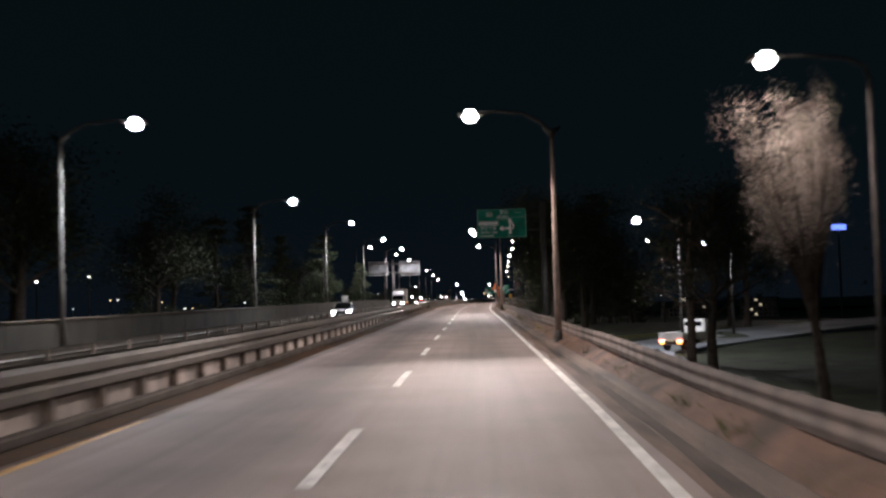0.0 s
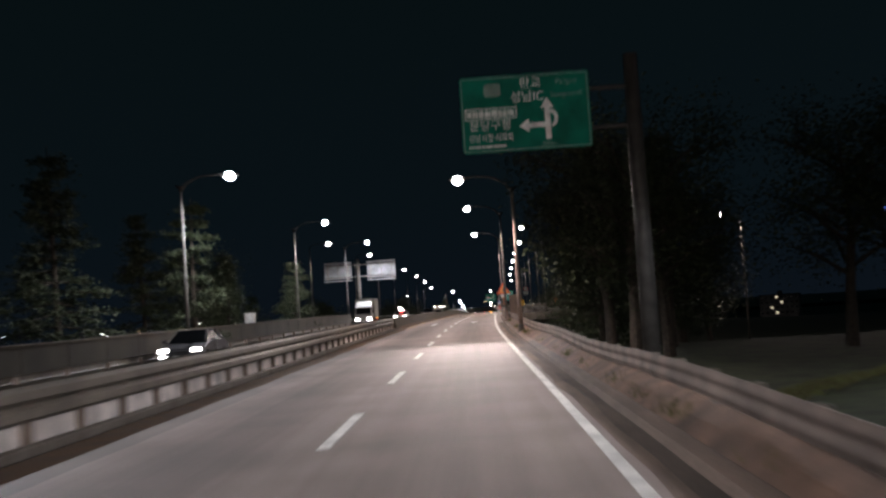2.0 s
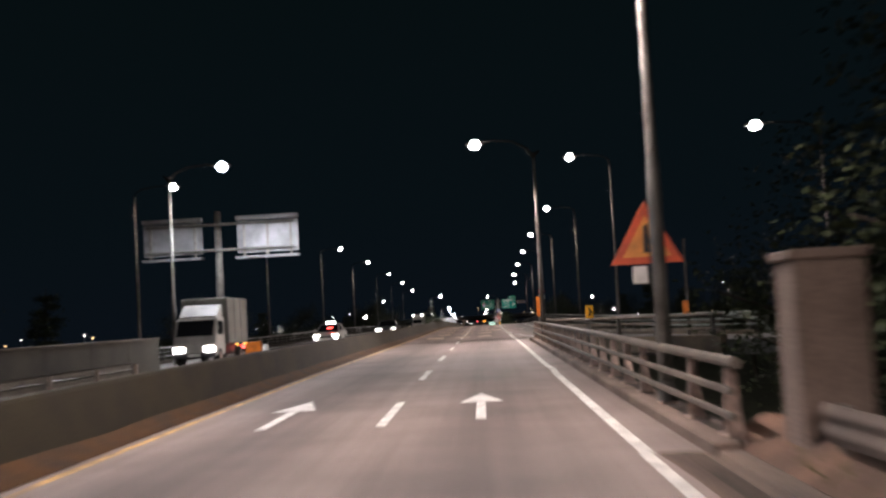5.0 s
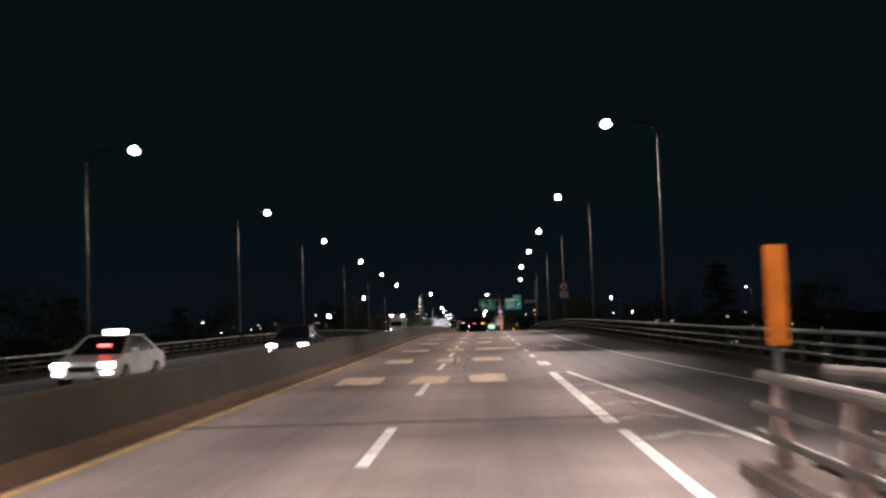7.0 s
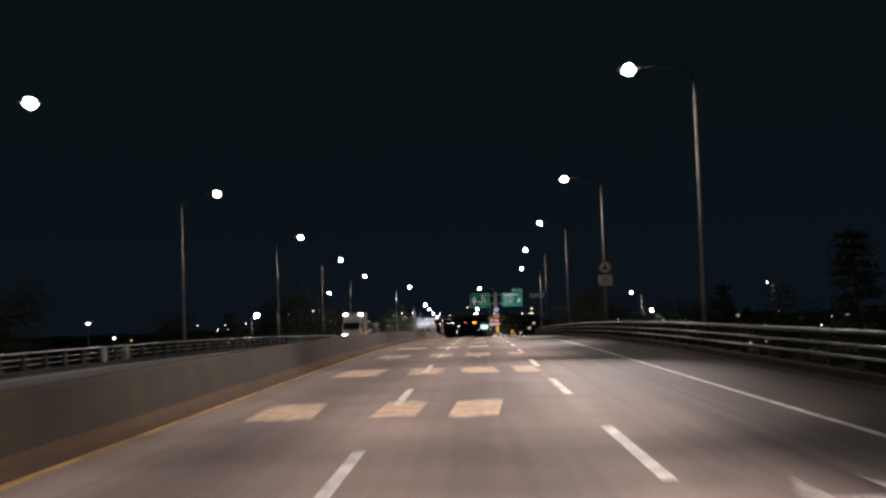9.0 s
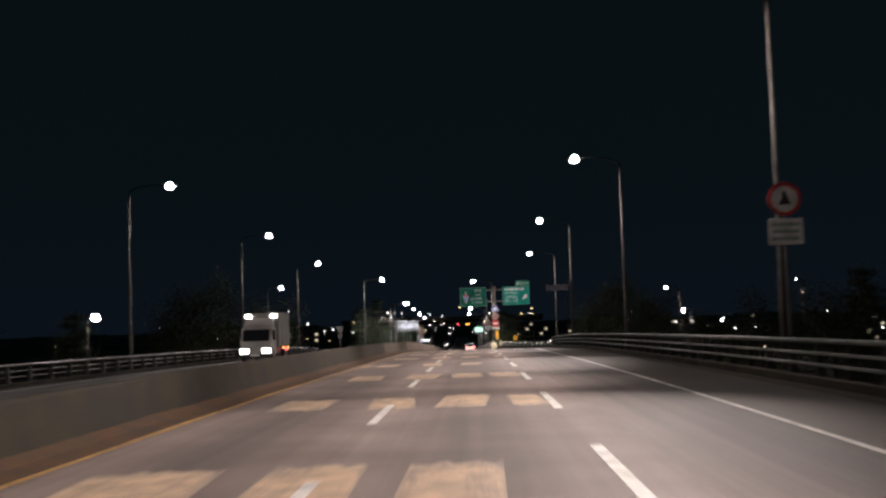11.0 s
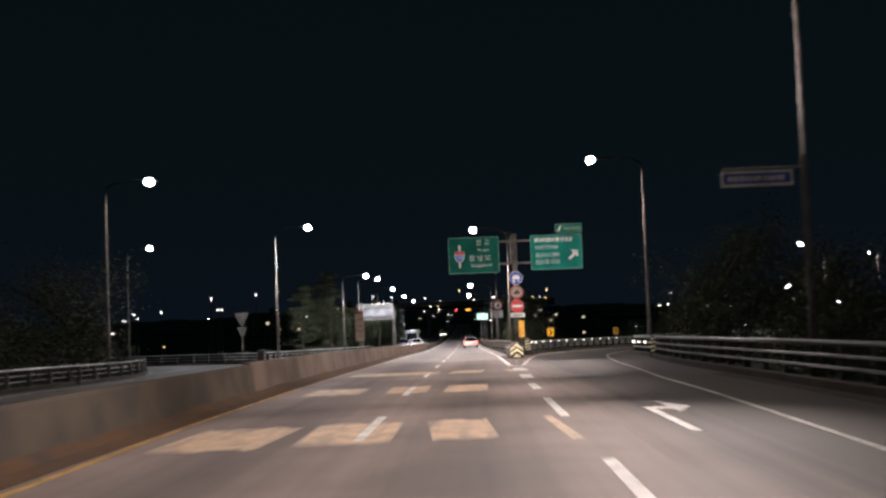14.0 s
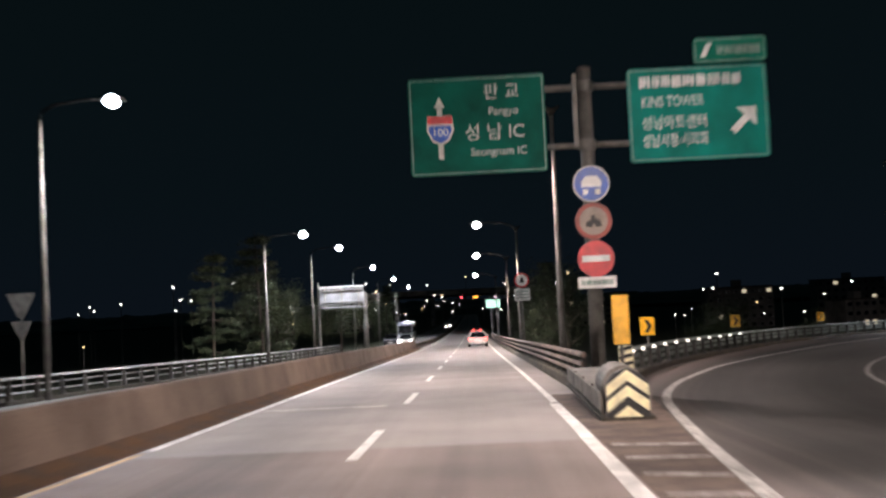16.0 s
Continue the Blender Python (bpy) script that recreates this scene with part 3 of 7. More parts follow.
strip("dust", lambda y: (3.40 + 0.10 * noise.noise(Vector((1, y * 0.3, 4))), 3.615), -42, 131, 0.004, M_DUST, road, 0, 1.0)
strip("silt", lambda y: (3.60 + 0.10 * noise.noise(Vector((5, y * 0.22, 0))), 3.70 + 0.05 * noise.noise(Vector((2, y * 0.4, 3))), 3.845 + 0.03 * noise.noise(Vector((9, y * 0.27, 1)))), -42, 131,
      lambda o, y: 0.008 - 0.025 * min(1.0, max(0.0, (o - 3.62) / 0.22)), M_DAMP, gutter, 0, 0.8)
strip("verge", lambda y: (4.12, 4.30, 4.55, 4.85, 5.4, 6.2, 8.3), -42, 131, lambda o, y: {4.12: 0.085, 4.30: 0.21, 4.55: 0.33, 4.85: 0.34, 5.4: 0.02, 6.2: -0.9, 8.3: -2.25}[o] + (0.07 * noise.noise(Vector((o * 2, y * 0.6, 1))) if o > 4.2 else 0),
      M_DIRT, None, 0, 1.5, "bare reddish-brown dirt verge behind the kerb", "verge")

# exit ramp: its two edges, left and right
RAMP_L = [(3.9, 353), (3.9, 361), (3.9, 369), (3.9, 377), (3.92, 385.5), (5.7, 394.5), (9.4, 406), (15.2, 419.5), (22, 433), (34, 449.5), (52, 466)]
RAMP_R = [(9.15, 353), (9.3, 361), (9.75, 368.5), (10.45, 377), (11.0, 385), (13.6, 394), (17.4, 402.8), (23.8, 413), (31.2, 424), (42.2, 438), (59, 454)]


def finer(rows, n=5):
    pts = [Vector((a, b, 0)) for a, b in rows]
    out = []
    for i in range(len(pts) - 1):
        p0, p1, p2, p3 = pts[max(i - 1, 0)], pts[i], pts[i + 1], pts[min(i + 2, len(pts) - 1)]
        for k in range(n):
            w = k / n
            out.append(0.5 * ((2 * p1) + (p2 - p0) * w + (2 * p0 - 5 * p1 + 4 * p2 - p3) * w * w + (3 * p1 - p0 - 3 * p2 + p3) * w ** 3))
    out.append(pts[-1])
    return [(p.x, p.y) for p in out]


def sheet_between(name, left, right, dz, thick, material, label, category):
    L, Q = finer(left), finer(right)
    verts, faces, uvs = [], [], []
    for (a, b), (c, d) in zip(L, Q):
        for w in (0, 0.33, 0.66, 1):
            o, y = a + (c - a) * w, b + (d - b) * w
            verts.append(tuple(R(o, y, dz)))
            uvs.append((w * 7, b))
    n = len(L)
    base = len(verts)
    verts += [(v[0], v[1], v[2] - thick) for v in verts]
    uvs += uvs
    for i in range(n - 1):
        for k in range(3):
            a = i * 4 + k
            faces.append((a, a + 1, a + 5, a + 4))
            faces.append((base + a, base + a + 4, base + a + 5, base + a + 1))
        a, b = i * 4, i * 4 + 3
        faces.append((a, a + 4, base + a + 4, base + a))
        faces.append((b, base + b, base + b + 4, b + 4))
    me = bpy.data.meshes.new(name)
    me.from_pydata(verts, [], faces)
    lay = me.uv_layers.new(name="UVMap")
    for lp in me.loops:
        lay.data[lp.index].uv = uvs[lp.vertex_index]
    me.materials.append(material)
    return tagged(new(name, me), label, category, kind="structure")


entry_ramp = sheet_between("entry_ramp", [(4.45, 176.6), (5.3, 173.4), (6.1, 170.9), (7.0, 168.5), (7.95, 166.2), (9.1, 164.2), (11.0, 162.2), (13.6, 160.3), (18, 158.2)],
                           [(10.5, 176.6), (10.9, 174.2), (11.2, 172.2), (11.6, 170.3), (12.5, 168.2), (13.6, 166.5), (15.4, 165.0), (17.6, 163.6), (21.5, 162)], 0, 0.6, M_OPP, "dark asphalt entry ramp that curves up to the bridge", "road")
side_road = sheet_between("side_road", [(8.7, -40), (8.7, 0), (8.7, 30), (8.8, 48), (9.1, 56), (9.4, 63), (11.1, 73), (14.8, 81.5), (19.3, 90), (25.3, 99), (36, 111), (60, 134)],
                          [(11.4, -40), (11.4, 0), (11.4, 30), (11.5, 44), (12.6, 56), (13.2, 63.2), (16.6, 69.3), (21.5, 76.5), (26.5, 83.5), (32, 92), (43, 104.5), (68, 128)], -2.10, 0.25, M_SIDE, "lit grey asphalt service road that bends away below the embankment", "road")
sheet_between("opposite_ramp", [(-14.95, 364), (-15.2, 374), (-16.5, 381), (-18.9, 388), (-22.9, 395), (-28.9, 402), (-38, 409), (-50, 416)],
              [(-14.71, 364), (-14.71, 374), (-14.55, 381), (-13.9, 388), (-12.95, 397), (-16.6, 404.6), (-30, 414.8), (-44, 422)], -0.120, 0.5, M_OPP, "pale grey asphalt ramp that joins the oncoming lanes", "road")
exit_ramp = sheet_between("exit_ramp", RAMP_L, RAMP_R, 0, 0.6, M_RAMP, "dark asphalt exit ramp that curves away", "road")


# ------------------------------------------------------------ painted lines
def ribbon(name, rows, width, material, parent, dz=0.005):
    """A painted line through (offset, y) rows."""
    pts = [R(o, y, dz) for o, y in rows]
    verts, faces, uvs = [], [], []
    for i, p in enumerate(pts):
        d = (pts[min(i + 1, len(pts) - 1)] - pts[max(i - 1, 0)]).normalized()
        s = Vector((d.y, -d.x, 0)).normalized() * width / 2
        verts += [tuple(p - s), tuple(p + s)]
    for i in range(len(pts) - 1):
        faces.append((2 * i, 2 * i + 1, 2 * i + 3, 2 * i + 2))
    me = bpy.data.meshes.new(name)
    me.from_pydata(verts, [], faces)
    me.materials.append(material)
    ob = new(name, me)
    ob.parent = parent
    return ob


def straight(off, y0, y1, step=4.0):
    n = max(2, int((y1 - y0) / step))
    return [(off(y0 + (y1 - y0) * i / n) if callable(off) else off, y0 + (y1 - y0) * i / n) for i in range(n + 1)]


ribbon("edge_line", straight(lambda y: table([(6, 3.17), (14, 3.23), (131, 3.24)], y), -42, 131), 0.145, M_WHITE, road)
ribbon("edge_line", straight(lambda y: 3.27 + 0.05 * math.exp(-((y - 147.6) / 1.2) ** 2), 131, 180.6, 0.8), 0.16, M_WHITE, road_deck)
ribbon("edge_line", straight(3.24, 181.6, 195.7), 0.22, M_WHITE, road_deck)
ribbon("edge_line", straight(lambda y: table([(176, 4.95), (182.6, 4.55), (195.7, 3.66)], y), 176, 195.7, 2), 0.14, M_WHITE, road_deck)
ribbon("edge_line", straight(-3.28, -42, 14), 0.15, M_YELLOW, road)
ribbon("edge_line", straight(lambda y: table([(14, -3.28), (60, -3.12), (126, -3.1), (131, -3.33)], y), 14, 131, 2.0), 0.13, M_YELLOW_FAINT, road, 0.005)
ribbon("edge_line", straight(lambda y: table([(131, -3.33), (190, -3.40), (214, -3.46), (240, -3.45), (285, -3.38), (297, -3.22), (324, -3.14), (331, -3.24), (340, -3.38), (358, -3.46), (366, -3.48), (381, -3.36)], y), 131, 381), 0.14, M_YELLOW, road_deck)
ribbon("edge_line", straight(-3.33, 381.4, 900, 8), 0.15, M_WHITE, road_new)
ribbon("edge_line", straight(lambda y: table([(176, 7.75), (183, 7.5), (190, 7.35), (198, 6.9), (210, 6.5), (222, 6.3), (330, 6.3), (337, 6.5), (345, 6.8), (352, 6.95)], y), 176.6, 352, 4), 0.125, M_WHITE_DULL, road_deck)
ribbon("edge_line", finer([(6.95, 352), (7.38, 359.5), (7.78, 367.6), (8.36, 375), (9.0, 381), (10.2, 387.5), (12.2, 394.8), (15.8, 403), (21.8, 412.6), (28.8, 423.4)]), 0.13, M_WHITE_OLD, exit_ramp)
ribbon("edge_line", finer([(3.80, 367.9), (3.98, 370.6), (4.31, 375.1), (4.68, 379.8), (5.15, 384.6), (5.5, 387.4), (6.2, 390.9), (7.5, 395.4), (10.5, 403.4), (16.6, 415.6), (24, 428), (36, 443)]), 0.18, M_WHITE_DULL, exit_ramp)
ribbon("edge_line", straight(3.2, 367.8, 381, 3), 0.2, M_WHITE, road_deck)
ribbon("edge_line", straight(3.21, 381, 387.6, 3), 0.2, M_WHITE, road_new)
ribbon("edge_line", straight(lambda y: 3.24 - 0.15 * smooth(388, 440, y), 388, 900, 8), 0.15, M_WHITE, road_new)
ribbon("gore_bar", [(3.35, 195.63), (3.6, 195.63)], 0.14, M_WHITE, road_deck)
ribbon("gore_bar", [(3.12, 367.85), (3.88, 367.85)], 0.16, M_WHITE, road_deck)
ribbon("edge_line", straight(-4.95, -42, 1000, 10), 0.15, M_YELLOW, None, 0.0).parent = bpy.data.objects["road_opposite"]
for o in bpy.data.objects["road_opposite"].children:
    o.location.z = 0.006 - 0.012
for y0, y1, dz in ((-42, 148, -0.184), (176, 370, -0.084), (400, 900, -0.055)):
    ribbon("edge_line", straight(lambda y: opp_edge(y) + 1.0, y0, y1, 10), 0.15, M_WHITE, bpy.data.objects["road_opposite"], dz)

dash_me = mesh_of(plate(bmesh.new(), [(-0.075, 0), (0.075, 0), (0.075, 4.15), (-0.075, 4.15)], 0.0, 0.006), "lane_dash")
dash_me.materials.append(M_WHITE)
long_me = mesh_of(plate(bmesh.new(), [(-0.08, 0), (0.08, 0), (0.08, 4.8), (-0.08, 4.8)], 0.0, 0.006), "lane_dash")
long_me.materials.append(M_WHITE)
block_me = mesh_of(plate(bmesh.new(), [(-0.19, 0), (0.19, 0), (0.19, 2.9), (-0.19, 2.9)], 0.0, 0.006), "lane_block")
block_me.materials.append(M_WHITE)
slim_me = mesh_of(plate(bmesh.new(), [(-0.105, 0), (0.105, 0), (0.105, 2.85), (-0.105, 2.85)], 0.0, 0.006), "lane_block")
slim_me.materials.append(M_WHITE)


def dash(me, length, off, y_far, parent, name="lane_dash"):
    a, b = R(off, y_far - length, 0.001), R(off, y_far, 0.001)
    return part(name, me, None, parent, m=along(a, b, length))


for k in range(-4, 80):
    yf = 12.2 + 10.6 * k
    dash(dash_me, 4.15, 0.0, yf, road if yf < 131 else road_deck if yf < 381 else road_new)
for k in range(-4, 60):
    yf = 9.0 + 10.6 * k
    a, b = R(-8.2, yf - 4.15, opp_fall(-8.2, yf - 4.15) + 0.008), R(-8.2, yf, opp_fall(-8.2, yf) + 0.008)
    part("lane_dash", dash_me, None, bpy.data.objects["road_opposite"], m=along(a, b, 4.15))
for yf in [226.2 + 10.75 * k for k in range(12)]:
    dash(long_me, 4.8, 3.22, yf, road_deck)
dash(block_me, 2.9, 3.31, 202.6, road_deck, "lane_block")
for yf in (208.9, 215.4):
    dash(slim_me, 2.85, 3.225, yf, road_deck, "lane_block")
broad_me = mesh_of(plate(bmesh.new(), [(-0.25, 0), (0.25, 0), (0.25, 3.0), (-0.25, 3.0)], 0.0, 0.006), "lane_block")
broad_me.materials.append(M_WHITE)
dash(broad_me, 3.0, 3.41, 363.9, road_deck, "lane_block")
dash(block_me, 2.9, 3.33, 357.3, road_deck, "lane_block")
dash(slim_me, 2.85, 3.24, 350.9, road_deck, "lane_block")

# hatching in the two gores
for k in range(5):
    y = 179.5 + 2.6 * k
    w = table([(179, 4.6), (194, 3.75)], y)
    ribbon("gore_stripe", [(3.45, y), ((3.45 + w) / 2, y + 0.7), (w - 0.1, y)], 0.22, M_WHITE_OLD, road_deck)
for k in range(8):
    y = 369.4 + 1.45 * k
    w = table([(368, 3.8), (375, 4.31), (380, 4.68), (385, 5.15)], y)
    ribbon("gore_stripe", [(3.42, y), (w - 0.15, y - 0.35 if k % 2 else y - 0.2)], 0.16, M_WHITE_OLD, road_deck if w < 3.95 else exit_ramp, 0.008)

gore = lambda y: (3.33, table([(368, 3.82), (375, 4.31), (380, 4.7), (385, 5.15), (390, 5.6)], y) - 0.12)
strip("gore_silt", gore, 368.3, 390.5, 0.003, M_GORE, exit_ramp, 0, 1.0)

# worn tan friction patches, in rows across the lanes
usual = ((-2.45, -1.25), (-0.45, 0.48), (0.98, 1.95))
rows_of = {0: usual, 1: ((-2.3, -1.25), (-0.40, 0.45), (0.95, 2.15)), 2: ((-2.65, -1.25), (-0.45, 0.40), (0.97, 3.05)), 3: ((-2.4, -1.28), (-0.25, 0.5), (1.04, 1.86)),
           4: ((-2.5, -1.2), (-0.5, 0.5), (0.95, 2.0), (2.5, 3.1)), 5: usual + ((2.65, 3.1),), 6: ((-2.6, -1.1), (-0.6, 0.5), (0.9, 2.0)), 7: usual + ((2.4, 3.1),),
           8: ((-2.25, -1.2), (-0.50, 0.55), (0.95, 1.95), (2.15, 3.12)), 9: ((-3.1, -2.75), (-2.5, -1.55), (-0.52, 0.32), (1.12, 1.96)), 10: ((-2.6, -1.3), (-0.6, 0.45), (1.0, 2.0), (2.75, 3.1)),
           11: ((-3.22, -2.92), (-2.5, -1.2), (-0.80, 0.42), (1.03, 2.09), (2.62, 3.10)), 12: ((-2.85, -1.25), (-0.95, 0.48), (0.98, 1.95), (2.9, 3.1)), 13: ((-2.7, -1.2), (-0.6, 0.5), (0.95, 2.0)),
           14: ((-2.95, 0.38), (0.82, 2.03), (2.88, 3.13))}
rnd = random.Random(5)
for k, spans in rows_of.items():
    y = 192.6 + 11.98 * k
    for a, b in spans:
        y0, y1 = y - 0.15 + rnd.uniform(-0.25, 0.25), y + 3.15 + rnd.uniform(-0.3, 0.3)
        n = max(6, int((b - a) * 8))
        skew = rnd.uniform(-0.10, 0.10) if b - a > 0.7 else 0.08 * (1 if a > 0 else -1)
        rim = []
        for j in range(n + 1):
            rim.append((a + skew + (b - a) * j / n + rnd.uniform(-0.04, 0.04), y0 + rnd.uniform(-0.16, 0.16)))
        for j in range(n + 1):
            rim.append((b - skew - (b - a) * j / n + rnd.uniform(-0.04, 0.04), y1 + rnd.uniform(-0.22, 0.22)))
        c = ((a + b) / 2, (y0 + y1) / 2)
        bm = bmesh.new()
        vs = [bm.verts.new(R(o, yy, 0.003) - R(*c, 0)) for o, yy in rim]
        bm.faces.new(vs)
        part("friction_patch", bm, M_TAN, road_deck, m=Matrix.Translation(R(*c, 0)))

# skid marks left by a braking vehicle
for o0, o1, y0, y1 in ((0.78, 0.76, 199.5, 207.5), (0.36, 0.30, 201.4, 207.3), (2.20, 2.08, 201.2, 207.2), (2.68, 2.56, 201.8, 208.4)):
    ribbon("skid_mark", straight(lambda y: o0 + (o1 - o0) * (y - y0) / (y1 - y0), y0, y1, 1.0), 0.13, M_SKID, road_deck, 0.0075)

# joints in the deck
part("deck_joint", boxm(-3.9, 3.9, -0.07, 0.07, 0.0, 0.006), M_BLACK, road_deck, m=heading(0, 182.6, 0.0))
part("deck_joint", boxm(-3.9, 3.9, -0.03, 0.03, 0.0, 0.008), M_STEEL_DIM, road_deck, m=heading(0, 182.85, 0.0))
part("road_patch", boxm(-3.3, -0.4, -0.09, 0.09, 0.0, 0.004), M_CONC_PALE, road_new, m=heading(0, 389.2, 0.0))


def arrow(outlines, off, y, parent, material=M_WHITE_OLD):
    bm = bmesh.new()
    for o in outlines:
        plate(bm, o, 0.0, 0.006)
    part("lane_arrow", bm, material, parent, m=along(R(off, y, 0.002), R(off, y + 6, 0.002), (R(off, y + 6) - R(off, y)).length))


AHEAD = [[(-0.08, 0), (0.08, 0), (0.08, 3.0), (-0.08, 3.0)], [(-0.38, 3.0), (0.38, 3.0), (0.0, 5.0)]]
RIGHT = [[(-0.07, 0), (0.08, 0), (0.10, 4.6), (-0.06, 4.6)], [(0.101, 4.0), (0.38, 4.0), (0.38, 4.6), (0.101, 4.6)], [(0.381, 3.3), (0.78, 4.5), (0.381, 5.9)]]
MERGE = [[(-0.07, 0), (0.06, 0), (0.06, 4.4), (-0.07, 4.4)], [(-0.32, 4.41), (0.24, 4.41), (0.24, 5.2), (-0.32, 5.2)], [(-0.321, 3.5), (-0.321, 6.4), (-0.63, 5.2)], [(0.241, 3.3), (0.68, 4.7), (0.241, 6.3)]]
LEFTM = [[(-0.09, 0), (0.09, 0), (0.09, 3.0), (-0.09, 3.0)], [(-0.4, 3.0), (0.4, 3.0), (0.0, 4.8)]]
for off in (-1.85, 1.48):
    arrow(AHEAD, off, 135.6, road_deck, M_WHITE)
    arrow(LEFTM, off, 250.5, road_deck)
arrow(MERGE, 4.7, 215.0, bpy.data.objects["aux_lane"])
arrow(RIGHT, 4.8, 336.4, bpy.data.objects["aux_lane"], M_WHITE)


# ------------------------------------------------------------ rails and barriers
def w_outline(waves, height, depth, thick=0.012):
    """A corrugated beam, its front to -X, standing from 0 to height."""
    front = []
    for k in range(waves):
        z0 = height * k / waves
        h = height / waves
        front += [(0, z0 + 0.02 * h), (-depth, z0 + 0.27 * h), (-depth, z0 + 0.73 * h), (0, z0 + 0.98 * h)]
    back = [(x + thick, z) for x, z in reversed(front)]
    return front + back


def run(thing_ob, path, s0, s1, step, name, me, length, skip=None):
    """Lengths of rail end to end along a path."""
    n = max(1, round((s1 - s0) / step))
    for i in range(n):
        a, b = s0 + (s1 - s0) * i / n, s0 + (s1 - s0) * (i + 1) / n
        if skip and skip(a):
            continue
        part(name, me, None, thing_ob, m=along(path(a), path(b), length))


def posts(thing_ob, path, s0, s1, step, name, me):
    n = max(1, round((s1 - s0) / step))
    for i in range(n + 1):
        s = s0 + (s1 - s0) * i / n
        a, b = path(s - 0.5), path(s + 0.5)
        d = b - a
        m = pose(0, 0, 0, 0, 0, math.degrees(math.atan2(-d.x, d.y)))
        m.translation = path(s)
        part(name, me, None, thing_ob, m=m)


def shared(bm, material, name, smooth=False):
    me = mesh_of(bm, name, smooth)
    me.materials.append(material)
    return me


# concrete median barrier in cast lengths
barrier = thing("median_barrier", Matrix(), "weathered brown-grey concrete median barrier with silt at its foot", "barrier", kind="structure")


def barrier_profile(top):
    half = [(0.25, 0.0), (0.235, 0.09), (0.11, top - 0.05), (0.085, top)]
    return half + [(-x, z) for x, z in reversed(half)]


for y0, y1, top, material in ((127.2, 265.2, 0.87, M_BAR_DIM), (265.2, 325.2, 0.82, M_BAR_DIM), (325.2, 349.2, 0.82, M_CONC), (349.2, 469.2, 0.88, M_BAR_LIT)):
    run(barrier, lambda y: R(-4.22, y, 0.0), y0, y1, 6.0, "barrier_length", shared(prism(bmesh.new(), barrier_profile(top), 0.001, 5.999), material, "barrier_length"), 6.0)
low_half = [(0.30, 0.0), (0.30, 0.09), (0.19, 0.25), (0.13, 0.55)]
low_me = shared(prism(bmesh.new(), low_half + [(-x, z) for x, z in reversed(low_half)], 0.015, 5.985), M_CONC, "barrier_length")
run(barrier, lambda y: R(-4.22, y, 0.0), 469, 900, 12.0, "barrier_length", low_me, 6.0)

# double-sided steel median rail on a pale kerb
mrail = thing("median_guardrail", Matrix(), "weathered steel guardrail with broad corrugated beams over a pale kerb", "guardrail", kind="structure")
thrie = shared(prism(bmesh.new(), w_outline(2, 0.50, 0.085), 0, 4.0), M_BEAM, "beam")
thrie_b = shared(prism(bmesh.new(), [(-x, z) for x, z in w_outline(2, 0.50, 0.085)], 0, 4.0), M_BEAM, "beam")
mpost = shared(box(bmesh.new(), -0.05, 0.05, -0.09, 0.09, 0.0, 0.90, 0.01), M_POST_TAN, "post")
# kerb paled: headlight light falling on it is put into its colour
mkerb = shared(box(bmesh.new(), -0.075, 0.075, 0.02, 3.98, 0.0, 0.43, 0.02), M_CONC_PALE, "kerb")
mfoot = shared(box(bmesh.new(), -0.10, 0.10, 0.006, 3.994, 0.0, 0.15, 0.025), M_FOOT, "footing")
run(mrail, lambda y: R(-4.14, y, 0.42), -42, 126, 4.0, "beam", thrie_b, 4.0)
run(mrail, lambda y: R(-4.50, y, 0.42), -42, 126, 4.0, "beam", thrie, 4.0)
posts(mrail, lambda y: R(-4.15, y, 0.01), -41, 126, 2.0, "post", mpost)
run(mrail, lambda y: R(-4.28, y, 0.012), -42, 126.5, 4.0, "kerb", mkerb, 4.0)
run(mrail, lambda y: R(-3.99, y, 0.012), -42, 126.5, 4.0, "footing", mfoot, 4.0)
for o in [c for c in mrail.children if c.name.startswith("kerb")]:
    tagged(o, "pale concrete kerb length")

# roadside W-beam rail
rail = thing("roadside_guardrail", Matrix(), "dusty galvanised W-beam guardrail on short posts", "guardrail", kind="structure")
curve = [(-0.012 - 0.012 * math.cos(2 * math.pi * (2 * k / 16) + math.pi), 0.33 * k / 16) for k in range(17)]
wb = shared(prism(bmesh.new(), curve + [(x + 0.012, z) for x, z in reversed(curve)], 0, 4.0), M_STEEL, "beam")
wpost = shared(tubem([(0, 0, -0.4), (0, 0, 0.66)], 0.06, 8), M_STEEL_DIM, "post")
wblock = shared(box(bmesh.new(), -0.07, 0.0, -0.05, 0.05, 0.38, 0.62, 0.01), M_STEEL_DIM, "spacer")


def rside(y):
    return R(4.48 + 0.05 * math.sin(y * 0.23) + 0.06 * smooth(70, 78, y) * (1 - smooth(80, 92, y)), y, 0.36 + 0.03 * math.sin(y * 0.31 + 1))


run(rail, rside, -42, 128.6, 4.0, "beam", wb, 4.0)
posts(rail, lambda y: rside(y) + Vector((0.10, 0, -0.34)), -41, 128.4, 2.0, "post", wpost)
posts(rail, lambda y: rside(y) + Vector((0.075, 0, -0.34)), -41, 128.4, 2.0, "spacer", wblock)
pillar = thing("bridge_pillar", heading(4.72, 129.4, -0.3), "stained grey concrete end pillar where the bridge railing begins", "pillar")
part("shaft", boxm(-0.33, 0.33, -0.32, 0.32, 0.0, 2.22, bevel=0.03), M_PLINTH, pillar)
part("cap", boxm(-0.37, 0.37, -0.36, 0.36, 2.222, 2.32, bevel=0.02), M_PLINTH, pillar)


